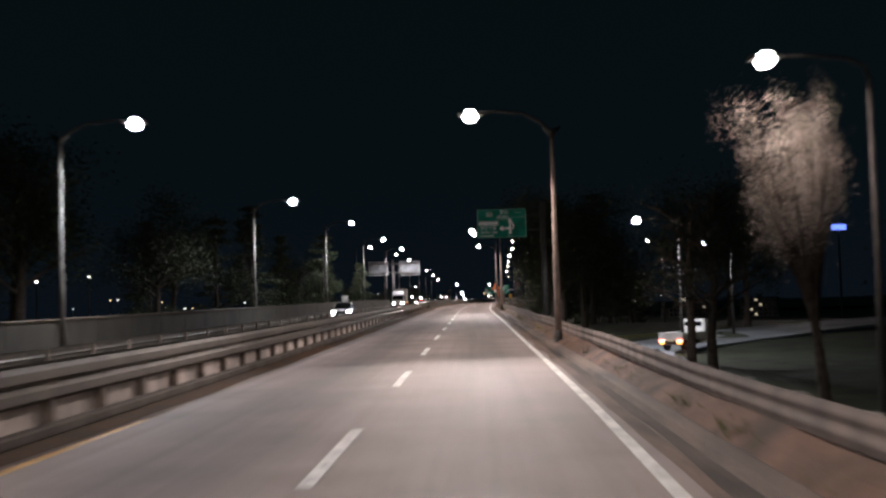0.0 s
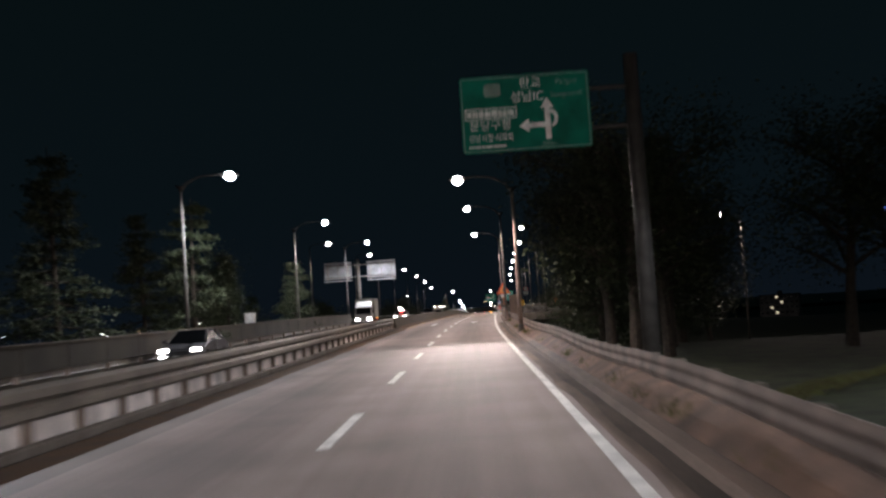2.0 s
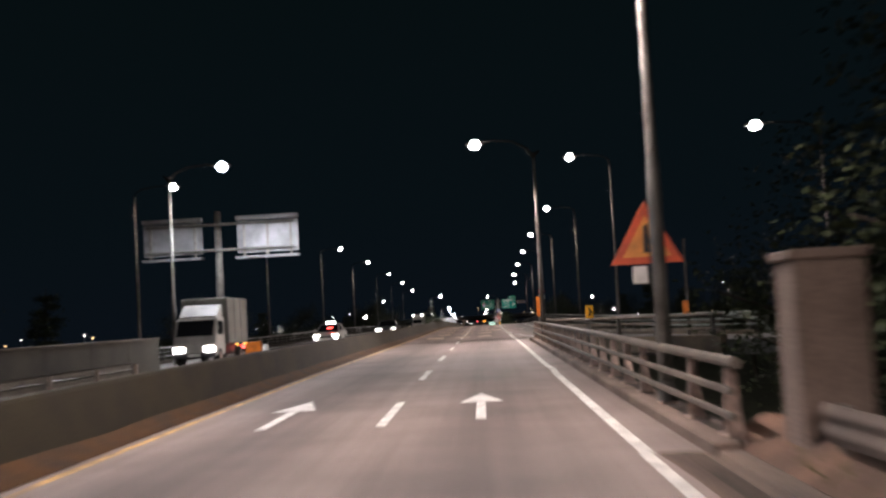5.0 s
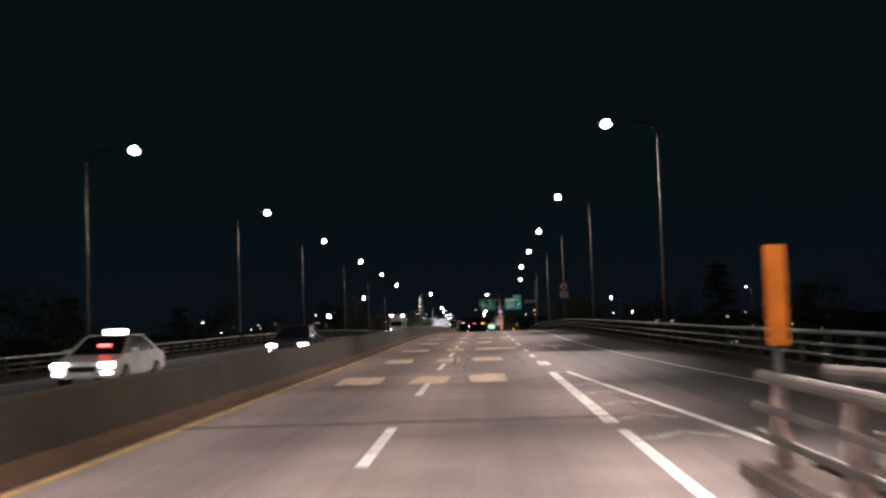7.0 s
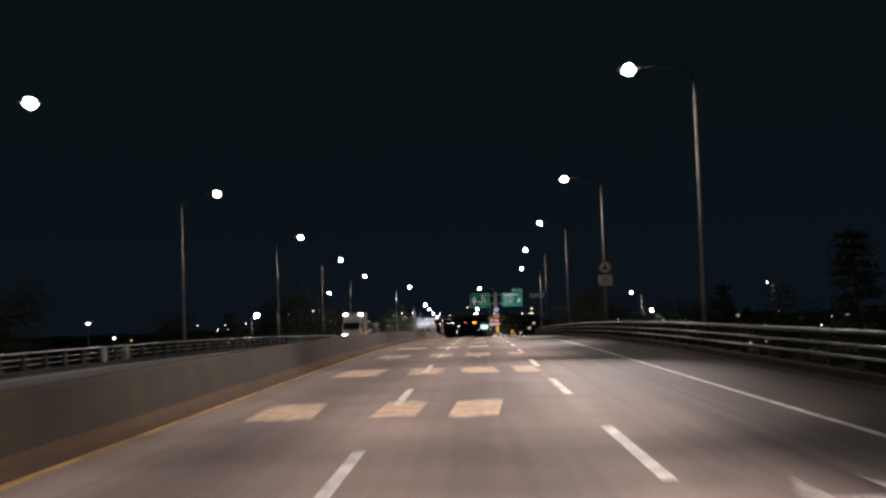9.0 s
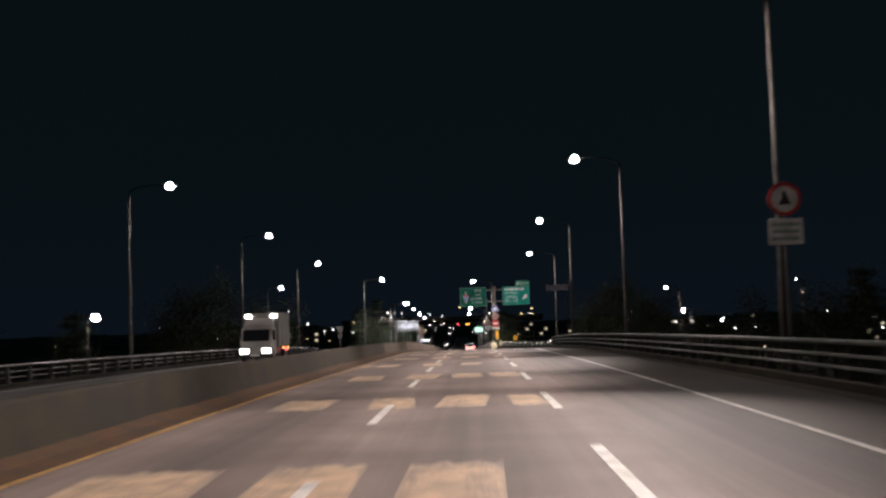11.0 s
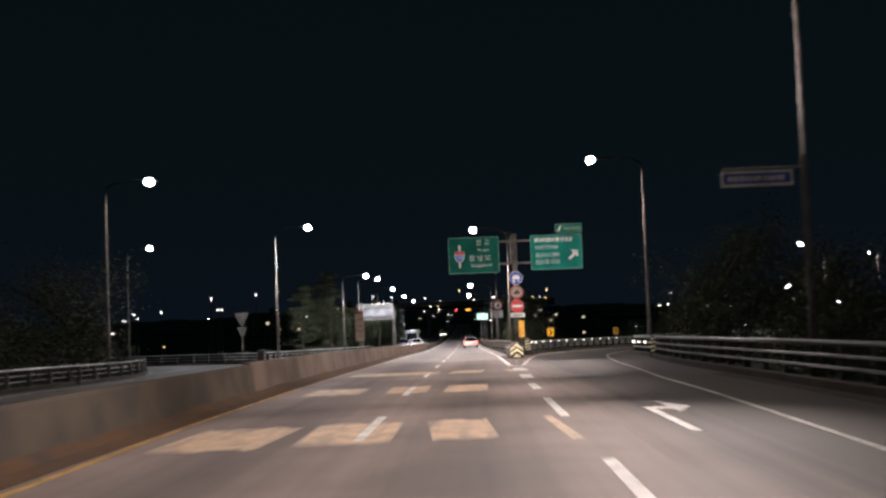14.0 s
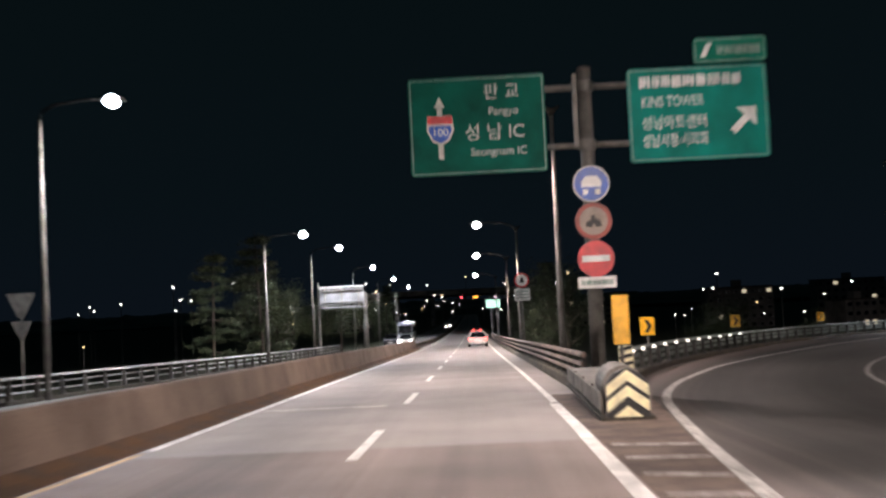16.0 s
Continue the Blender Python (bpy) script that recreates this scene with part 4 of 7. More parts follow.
# bridge parapets: plinth, posts, three rails
def parapet(name, path, s0, s1, heights, plinth_h, label, material, thick=0.05, post_step=2.0, seg=4.0, plinth_w=0.42, post_material=None, plinth_material=M_CONC, round_top=0.075):
    ob = thing(name, Matrix(), label, "parapet", kind="structure")
    pl = shared(box(bmesh.new(), -plinth_w / 2, plinth_w / 2, 0.008, seg - 0.008, -0.5, plinth_h, 0.025), plinth_material, "plinth")
    run(ob, path, s0, s1, seg, "plinth", pl, seg)
    top = heights[-1]
    po = bmesh.new()
    prism(po, [(-0.06, plinth_h), (0.13, plinth_h), (0.07, top - 0.03), (-0.02, top - 0.03)], -0.055, 0.055)
    box(po, -0.10, 0.16, -0.13, 0.13, plinth_h, plinth_h + 0.03, 0.01)
    for s in (-1, 1):
        prism(po, [(-0.05, plinth_h + 0.031), (0.12, plinth_h + 0.031), (0.08, plinth_h + 0.17), (-0.03, plinth_h + 0.17)], s * 0.075 - 0.018, s * 0.075 + 0.018)
    po = shared(po, post_material or M_POST_DARK, "post")
    posts(ob, path, s0 + 0.5, s1 - 0.5, post_step, "post", po)
    for h in heights[:-1]:
        bm = shared(box(bmesh.new(), -0.10, -0.04, 0.0, seg, h - thick, h + thick, 0.012), material, "rail")
        run(ob, path, s0, s1, seg, "rail", bm, seg)
    tt = shared(tubem([(-0.02, 0, top), (-0.02, seg, top)], round_top, 10), material, "top_rail", smooth=False)
    run(ob, path, s0, s1, seg, "top_rail", tt, seg)
    return ob


parapet("bridge_parapet", lambda y: R(4.14, y, 0.0), 130.4, 176.4, (0.40, 0.66, 0.95), 0.15, "steel bridge railing with three beams on a concrete plinth", M_DULL, 0.038, post_material=M_POSTS, plinth_material=M_PLINTH, plinth_w=0.56, round_top=0.062)
parapet("bridge_parapet", lambda y: R(outer(y), y, 0.0), 166.5, 372.4, (0.45, 0.70, 0.97), 0.20,
        "steel bridge railing with three pale beams along the outer lane", M_RAIL, 0.034, round_top=0.06)
opp_rail = parapet("bridge_parapet", lambda y: R(-15.0, y, -0.12), 166, 366.0, (0.37, 0.58, 0.81), 0.17, "pale thin steel bridge railing beyond the oncoming lanes", M_RAIL_PALE, 0.022, round_top=0.04, plinth_material=M_CONC_DARK)
joint_me = shared(box(bmesh.new(), -0.14, 0.10, -0.16, 0.16, 0.17, 0.85, 0.02), M_RAIL_PALE, "joint_post")
for y in (258.6, 261.6):
    part("joint_post", joint_me, None, opp_rail, "pale broad post at a joint", m=heading(-15.0, y, -0.12))
parapet("bridge_parapet", lambda y: R(table([(397, -13.05), (410, -12.5), (440, -11.5), (520, -11.3)], y), y, -0.10), 398.0, 470, (0.36, 0.60, 0.83), 0.14,
        "pale steel railing beyond the oncoming lanes", M_RAIL_PALE, 0.03, round_top=0.05, plinth_material=M_CONC_DARK)
parapet("bridge_parapet", lambda y: R(4.22 - 0.1 * smooth(395, 440, y), y, 0.0), 391, 520, (0.44, 0.66, 0.88), 0.24, "dusty steel railing on a concrete plinth past the gore", M_STEEL, 0.05)


def poly_path(rows, dz):
    pts = [R(o, y, dz) for o, y in finer(rows, 6)]
    acc = [0.0]
    for a, b in zip(pts, pts[1:]):
        acc.append(acc[-1] + (b - a).length)

    def at(s):
        if s <= 0:
            return pts[0] + (pts[1] - pts[0]).normalized() * s
        for i in range(len(pts) - 1):
            if s <= acc[i + 1]:
                return pts[i].lerp(pts[i + 1], (s - acc[i]) / (acc[i + 1] - acc[i]))
        return pts[-1] + (pts[-1] - pts[-2]).normalized() * (s - acc[-1])
    return at, acc[-1]


ramp_left, ramp_left_len = poly_path([(5.25, 391.6), (6.1, 396.5), (9.3, 406.6), (15.0, 420.5), (21.9, 434), (33.7, 450.5), (50, 465)], 0.0)
parapet("ramp_parapet", ramp_left, 0.5, ramp_left_len, (0.40, 0.60, 0.82), 0.16, "curved steel railing with bright reflectors along the exit ramp", M_RAIL, 0.07, 2.0, 3.0)
ramp_right, ramp_right_len = poly_path([(10.4, 374.0), (10.6, 379.5), (11.2, 385), (13.9, 394), (17.7, 402.8), (24.1, 412.8), (31.6, 423.8), (42.6, 437.6), (58.6, 452.5)], 0.0)
entry_left, entry_left_len = poly_path([(4.55, 175.7), (5.2, 173.4), (6.0, 170.9), (6.9, 168.5), (7.85, 166.2), (9.0, 164.1), (10.9, 162.1)], 0.0)
er = parapet("ramp_parapet", entry_left, 0.0, entry_left_len, (0.46, 0.72, 1.0), 0.20, "dull steel railing between the entry ramp and the bridge, seen from behind", M_DULL, 0.05, 2.6, 2.6)
part("end_rail", tubem([entry_left(entry_left_len) + Vector((0, 0, 1.0)), entry_left(entry_left_len + 1.5) + Vector((0, 0, 0.75)), entry_left(entry_left_len + 2.4) + Vector((0, 0, 0.0))], 0.07, 8), M_RAIL, er)
parapet("ramp_parapet", ramp_right, 0.0, ramp_right_len, (0.45, 0.70, 0.97), 0.20, "pale steel railing on the inside of the exit ramp", M_RAIL, 0.05, 2.0, 3.0)

opp_outer, opp_outer_len = poly_path([(-15.0, 366.2), (-15.3, 374), (-16.6, 381), (-19.0, 388), (-23.0, 395), (-29.0, 402), (-38, 409), (-50, 416)], -0.125)
parapet("ramp_parapet", opp_outer, 0.0, opp_outer_len, (0.37, 0.58, 0.81), 0.17, "pale thin railing that bends away with the ramp across the road", M_RAIL_PALE, 0.022, 2.0, 3.0, round_top=0.04, plinth_material=M_CONC_DARK)
opp_inner, opp_inner_len = poly_path([(-13.35, 398.0), (-14.9, 402.2), (-18.2, 406.2), (-23, 410), (-31, 415.2), (-44, 422.2)], -0.13)
inner = parapet("ramp_parapet", opp_inner, 0.3, opp_inner_len, (0.38, 0.60, 0.83), 0.16, "pale railing on the far side of the ramp across the road", M_RAIL_PALE, 0.03, 2.0, 3.0, round_top=0.05, plinth_material=M_CONC_DARK)
part("end_post", boxm(-0.22, 0.22, -0.22, 0.22, 0.0, 1.12, bevel=0.02), M_POST_DARK, inner, "dark broad end post", m=heading(-13.2, 397.4, -0.2))

# panelled concrete wall beyond the oncoming lanes
wall = thing("wall_west", Matrix(), "dirty concrete panel wall beyond the oncoming lanes", "wall", kind="structure")
pan = shared(box(bmesh.new(), -0.10, 0.10, 0.01, 3.99, -0.6, 1.42, 0.015), M_CONC_DARK, "panel")
cap = shared(box(bmesh.new(), -0.14, 0.14, 0.0, 4.0, 1.42, 1.50, 0.02), M_CONC, "coping")
wl = lambda y: R(-12.35, y, -0.22)
run(wall, wl, -42, 165, 4.0, "panel", pan, 4.0)
run(wall, wl, -42, 165, 4.0, "coping", cap, 4.0)
grail = thing("opposite_guardrail", Matrix(), "dull steel guardrail before the concrete wall", "guardrail", kind="structure")
run(grail, lambda y: R(-11.75, y, -0.10), -42, 160, 4.0, "beam", thrie, 4.0)
posts(grail, lambda y: R(-11.65, y, -0.55), -41, 160, 4.0, "post", mpost)


# ------------------------------------------------------------ street lamps
lamp_lights = {}
lamp_cache = {}


# fill spots added at the lamp heads, in place of a car's headlights
def fill_spot(watts, size):
    ld = bpy.data.lights.new("road_fill", "SPOT")
    ld.spot_size, ld.spot_blend = radians(size), 1.0
    ld.shadow_soft_size = 0.16
    ld.energy = watts
    ld.color = LAMP_COLOUR
    return ld


fill_near = fill_spot(10000.0, 76)
fill_far = fill_spot(12000.0, 46)
fill_deck = fill_spot(FILL_POWER, 57)
fill_mid = fill_spot(MID_POWER, 66)
fill_gore = fill_spot(42000.0, 30)


def lamp_light(cool, watts, broad):
    if (cool, watts, broad) not in lamp_lights:
        ld = bpy.data.lights.new("luminaire", "SPOT")
        ld.spot_size, ld.spot_blend = radians(176 if broad else 164), 0.20 if broad else 0.30
        ld.shadow_soft_size = 0.16
        ld.energy = watts
        ld.color = (0.90, 0.92, 1.0) if cool else LAMP_COLOUR
        lamp_lights[cool, watts, broad] = ld
    return lamp_lights[cool, watts, broad]


def lamp_meshes(dx, top, rise, flared):
    key = (round(dx, 2), round(top, 2), rise, flared)
    if key in lamp_cache:
        return lamp_cache[key]
    pole = bmesh.new()
    tube(pole, [(0, 0, 0), (0, 0, top * 0.42), (0, 0, top * 0.425), (0, 0, top)], [0.115, 0.098, 0.086, 0.060], 12)
    base = bmesh.new()
    box(base, -0.21, 0.21, -0.21, 0.21, 0.0, 0.03, 0.008)
    tube(base, [(0, 0, 0.03), (0, 0, 0.30), (0, 0, 0.38)], [0.14, 0.135, 0.115], 12)
    arm = bmesh.new()
    if flared:
        # the pole's head fans out like a funnel, and the arm leaves from its rim
        q = dx / abs(dx)
        prism(arm, [(-0.07, top - 0.12), (0.07, top - 0.12), (0.12, top + 0.02), (0.30, top + 0.20), (0.27, top + 0.24), (0.0, top + 0.15), (-0.27, top + 0.24), (-0.30, top + 0.20), (-0.12, top + 0.02)], -0.07, 0.07)
        tube(arm, [(q * 0.1, 0, top + 0.08), (dx * 0.12, 0, top + rise * 0.5), (dx * 0.35, 0, top + rise * 0.95), (dx * 0.7, 0, top + rise * 1.08), (dx * 0.94, 0, top + rise)], [0.07, 0.055, 0.045, 0.04, 0.035], 8)
    else:
        tube(arm, [(0, 0, top - 0.05), (dx * 0.04, 0, top + rise * 0.45), (dx * 0.2, 0, top + rise * 0.8), (dx * 0.6, 0, top + rise), (dx * 0.94, 0, top + rise)], [0.062, 0.052, 0.045, 0.038, 0.034], 8)
    s = 1 if dx > 0 else -1
    head = bmesh.new()
    z = top + rise
    prism(head, [(-0.09, 0.02), (0.09, 0.02), (0.25, -0.03), (0.25, -0.075), (-0.25, -0.075), (-0.25, -0.03)], -0.40, 0.40)
    bmesh.ops.rotate(head, verts=head.verts, cent=(0, 0, 0), matrix=Matrix.Rotation(radians(90), 3, "Z"))
    tube(head, [(-0.5, 0, -0.02), (-0.34, 0, -0.02)], 0.045, 8)
    bmesh.ops.scale(head, vec=(s, 1, 1), verts=head.verts)
    # lens swollen past its housing so its shape holds the lamp's glare
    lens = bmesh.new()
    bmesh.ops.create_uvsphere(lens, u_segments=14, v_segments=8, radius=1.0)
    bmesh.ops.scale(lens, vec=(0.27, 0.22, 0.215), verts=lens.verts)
    names = ("pole", "base", "arm", "head", "lens")
    mats = (M_POLE, M_POLE, M_ARM, M_ARM, None)
    out = {}
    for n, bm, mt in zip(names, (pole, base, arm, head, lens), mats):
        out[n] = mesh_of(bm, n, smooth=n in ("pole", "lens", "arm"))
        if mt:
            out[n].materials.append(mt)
    out["z"] = z
    lamp_cache[key] = out
    return out


def street_lamp(off, y, dx, base_dz, head_up, cool=False, lit=True, flared=False, rise=0.6, group="expressway lamps", label=None, watts=LAMP_POWER, at=None, fills=None, ways=(-1, 0, 1)):
    top = head_up - base_dz - rise
    ms = lamp_meshes(dx, top, rise, flared)
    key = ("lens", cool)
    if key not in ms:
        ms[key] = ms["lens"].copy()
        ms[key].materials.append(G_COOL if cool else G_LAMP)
    label = label or ("lit cool-white LED street lamp on a tapered galvanised pole" if cool else "lit white LED street lamp on a tapered galvanised pole")
    ob = thing("street_lamp", at or heading(off, y, base_dz), label, "street lamp", group)
    if group.startswith("service"):
        # service poles get the steel tone darkened for want of light
        if "dark" not in ms:
            ms["dark"] = ms["pole"].copy()
            ms["dark"].materials.clear()
            ms["dark"].materials.append(M_ARM)
        part("pole", ms["dark"], None, ob)
    else:
        # near poles take the paled copy that holds headlight light
        dusty = flared and not cool and y < 130
        if dusty:
            if "dusty" not in ms:
                ms["dusty"] = ms["pole"].copy()
                ms["dusty"].materials.clear()
                ms["dusty"].materials.append(M_POLE_HEADLIT)
        part("pole", ms["dusty" if dusty else "pole"], None, ob)
    part("base", ms["base"], None, ob)
    part("arm", ms["arm"], None, ob)
    h = part("head", ms["head"], None, ob, "grey luminaire housing", m=Matrix.Translation((dx, 0, ms["z"])))
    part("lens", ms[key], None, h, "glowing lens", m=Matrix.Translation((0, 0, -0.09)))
    if watts:
        lo = new("luminaire", lamp_light(cool, watts, not flared))
        lo.parent = ob
        lo.location = (dx, 0, ms["z"] - 0.62)
        lo.rotation_euler = (0, radians(0 if cool or not flared else 20 if dx < 0 else -20), 0)
        if fills:       # added fill spots stand in for headlight light on the road
            for s, gore_light in [(w, False) for w in ways if w or fills == fill_deck] + ([(1, True)] if fills == fill_deck and 340 < y < 360 else []):
                lo = new("luminaire", fill_gore if gore_light else fills if s else fill_mid)
                lo.parent = ob
                lo.location = (dx, 0, ms["z"] - 0.62)
                if fills == fill_deck:
                    reach, aim = (34.0, 4.0) if gore_light else (14 * s, 0.0)     # one extra fill brightens the gore and its chevrons
                    lo.rotation_euler = Vector((aim - off - dx, reach, -10.3)).to_track_quat("-Z", "Y").to_euler()
                else:
                    lo.rotation_euler = (radians(75 * s if fills == fill_near else 70 * s), 0, 0)
    return ob


for y, off, up in ((0.5, -12.2, 7.8), (34, -12.2, 7.8), (68, -12.6, 8.1), (102.7, -12.6, 9.0), (135.7, -12.6, 9.0)):
    street_lamp(off, y, 2.55, -0.3, up, cool=True, flared=True, watts=COOL_POWER)
street_lamp(-13.3, 171.0, 2.6, -0.6, 9.4, cool=True, flared=True)
street_lamp(-19.9, 186.3, 2.45, -3.6, 10.6, watts=FAR_SIDE_POWER)
# -34 and -0.8 carry the row on unseen, added to light the near road
for y, up in ((-34, 7.55), (-0.8, 7.55), (33.4, 7.55), (101, 7.75), (135, 9.25), (168, 9.25)):
    street_lamp(4.18, y, -2.62, 0.08, up, flared=True, rise=0.75, watts=NEAR_POWER * (0.7 if y < 20 else 0.6 if y < 50 else 1.1) if y < 130 else LAMP_POWER * 0.8, fills=None if y < 20 or y > 130 else fill_near if y < 50 else fill_far)
for y in (219.5, 253.3, 284.1, 318.7, 350.0, 380.6):
    street_lamp(-18.4, y, 2.45, -3.6, 10.6, watts=FAR_SIDE_POWER)
street_lamp(9.78, 186.0, -2.43, -2.8, 10.95, watts=DECK_POWER, fills=fill_deck)
for y in (219.0, 252.8, 285.2, 316.1, 348.4):
    street_lamp(10.2 if y > 230 else 10.3, y, -2.5, -2.8, 10.95, watts=DECK_POWER, fills=fill_deck)
street_lamp(11.45, 381.6, -2.85, -2.8, 11.0, watts=1700.0, fills=fill_deck, ways=(-1, 0))
for y, off, up in ((400.6, -12.55, 9.85), (432, -11.2, 8.1), (457, -12.0, 9.2)):
    street_lamp(off, y, 2.45, -0.5, up, cool=True)
for y, up in ((401.6, 9.3), (434.4, 8.4), (456, 7.9)):
    street_lamp(4.55, y, -2.5, 0.0, up, flared=True, rise=0.5)
for y in (494, 528):
    street_lamp(-12.5, y, 2.45, -0.5, 9.6, cool=True, watts=LAMP_POWER)
street_lamp(4.6, 501, -2.5, 0.0, 8.4, flared=True, rise=0.5)
street_lamp(-12.5, 566, 2.45, -0.5, 9.6, cool=True)
# lamps of the service roads below
for off, y, up, dx, p in ((11.3, 25, 7.3, -2.5, 900), (14.0, 64.5, 5.95, -2.5, 3000), (-21.3, 319.7, 3.0, 0.5, 0), (28.5, 158, 8.9, -2.0, 1800), (22.4, 87, 5.3, -2.0, 700), (45.8, 144, 7.2, -2.0, 1800),
                          (113.5, 616.9, 19.4, -2.0, 12000), (41.8, 453.1, 6.4, -1.2, 3000), (16.2, 165.3, 8.95, -2.7, 600), (32.6, 416, 8.4, -2.0, 5000), (43.2, 456, 6.1, -2.0, 0), (52, 464, 4.4, -2.0, 3000), (-28.2, 415.6, 10.2, 2.0, 700)):
    gz = ground_drop(off, y) - 0.15
    street_lamp(off, y, dx, gz, up, watts=p, cool=p in (3000, 700), group="service road lamps", label="lit street lamp of the service road on a thin pole")


# ------------------------------------------------------------ signs
def bar(x0, x1, z0, z1, depth=0.003):
    return face_plate([(x0, z0), (x1, z0), (x1, z1), (x0, z1)], depth)


def words(name, body, size, x, z, parent, material, dy=-0.02, align="CENTER", squash=1.0):
    """A line of writing, each character a piece of its own."""
    me = text_mesh(body, size, align)
    bm = bmesh.new()
    bm.from_mesh(me)
    bm.faces.ensure_lookup_table()
    seen, islands = set(), []
    for f in bm.faces:
        if f.index in seen:
            continue
        todo, isle = [f], []
        seen.add(f.index)
        while todo:
            g = todo.pop()
            isle.append(g)
            for e in g.edges:
                for h in e.link_faces:
                    if h.index not in seen:
                        seen.add(h.index)
                        todo.append(h)
        xs = [v.co.x for g in isle for v in g.verts]
        islands.append([min(xs), max(xs), isle])
    islands.sort(key=lambda i: i[0])
    groups = []
    for lo, hi, isle in islands:
        if groups and lo < groups[-1][0] - 0.002 * size:
            groups[-1][0] = max(hi, groups[-1][0])
            groups[-1][1] += isle
        else:
            groups.append([hi, list(isle)])
    m = Matrix.Translation((x, dy, z)) @ Matrix.Diagonal((squash, 1, 1, 1))
    for _, faces in groups:
        one = bmesh.new()
        made = {}
        for f in faces:
            vs = []
            for v in f.verts:
                if v.index not in made:
                    made[v.index] = one.verts.new(v.co)
                vs.append(made[v.index])
            one.faces.new(vs)
        part(name, one, material, parent, m=m)
    bm.free()


def lettering(x0, x1, z, h, n, parent, material, dy=-0.006, rnd=random.Random(3)):
    """A row of plain bars in place of writing."""
    cuts = [rnd.uniform(0.7, 1.3) for _ in range(n)]
    total, x = sum(cuts), x0
    for c in cuts:
        w = (x1 - x0) * c / total
        bm = bmesh.new()
        for k in range(3):
            a, b = x + w * (0.06 + 0.30 * k), x + w * (0.06 + 0.30 * k + rnd.uniform(0.17, 0.27))
            box(bm, a, b, -0.003, 0, z - h / 2 * rnd.uniform(0.75, 1.0), z + h / 2 * rnd.uniform(0.75, 1.0))
        box(bm, x + w * 0.05, x + w * 0.92, -0.003, 0, z - h * 0.09, z + h * 0.07)
        part("lettering", bm, material, parent, m=Matrix.Translation((0, dy, 0)))
        x += w


def rounded(x0, x1, z0, z1, r=0.1, n=4):
    out = []
    for cx, cz, a in ((x1 - r, z1 - r, 0), (x0 + r, z1 - r, 90), (x0 + r, z0 + r, 180), (x1 - r, z0 + r, 270)):
        for k in range(n + 1):
            t = radians(a + 90 * k / n)
            out.append((cx + r * math.cos(t), cz + r * math.sin(t)))
    return out


def panel(parent, x0, x1, z0, z1, name="sign_panel", y=0.0, material=M_GREEN):
    p = part(name, prism(bmesh.new(), rounded(x0, x1, z0, z1), 0.0, 0.05), material, parent, m=Matrix.Translation((0, y, 0)))
    rim = bmesh.new()
    for a in ((x0 + 0.05, x1 - 0.05, z1 - 0.065, z1 - 0.04), (x0 + 0.05, x1 - 0.05, z0 + 0.04, z0 + 0.065), (x0 + 0.04, x0 + 0.065, z0 + 0.06, z1 - 0.06), (x1 - 0.065, x1 - 0.04, z0 + 0.06, z1 - 0.06)):
        box(rim, a[0], a[1], -0.004, 0.0, a[2], a[3])
    part("border", rim, M_SIGNGREY, p, "thin pale border")
    back = bmesh.new()
    for w in (0.2, 0.5, 0.8):
        box(back, x0 + (x1 - x0) * w - 0.04, x0 + (x1 - x0) * w + 0.04, 0.05, 0.12, z0 + 0.1, z1 - 0.1)
    part("stiffener", back, M_ALU, p)
    return p


def arrow_shape(segs, head):
    bm = bmesh.new()
    for s in segs:
        prism(bm, s, -0.004, 0)
    prism(bm, head, -0.004, 0)
    return bm


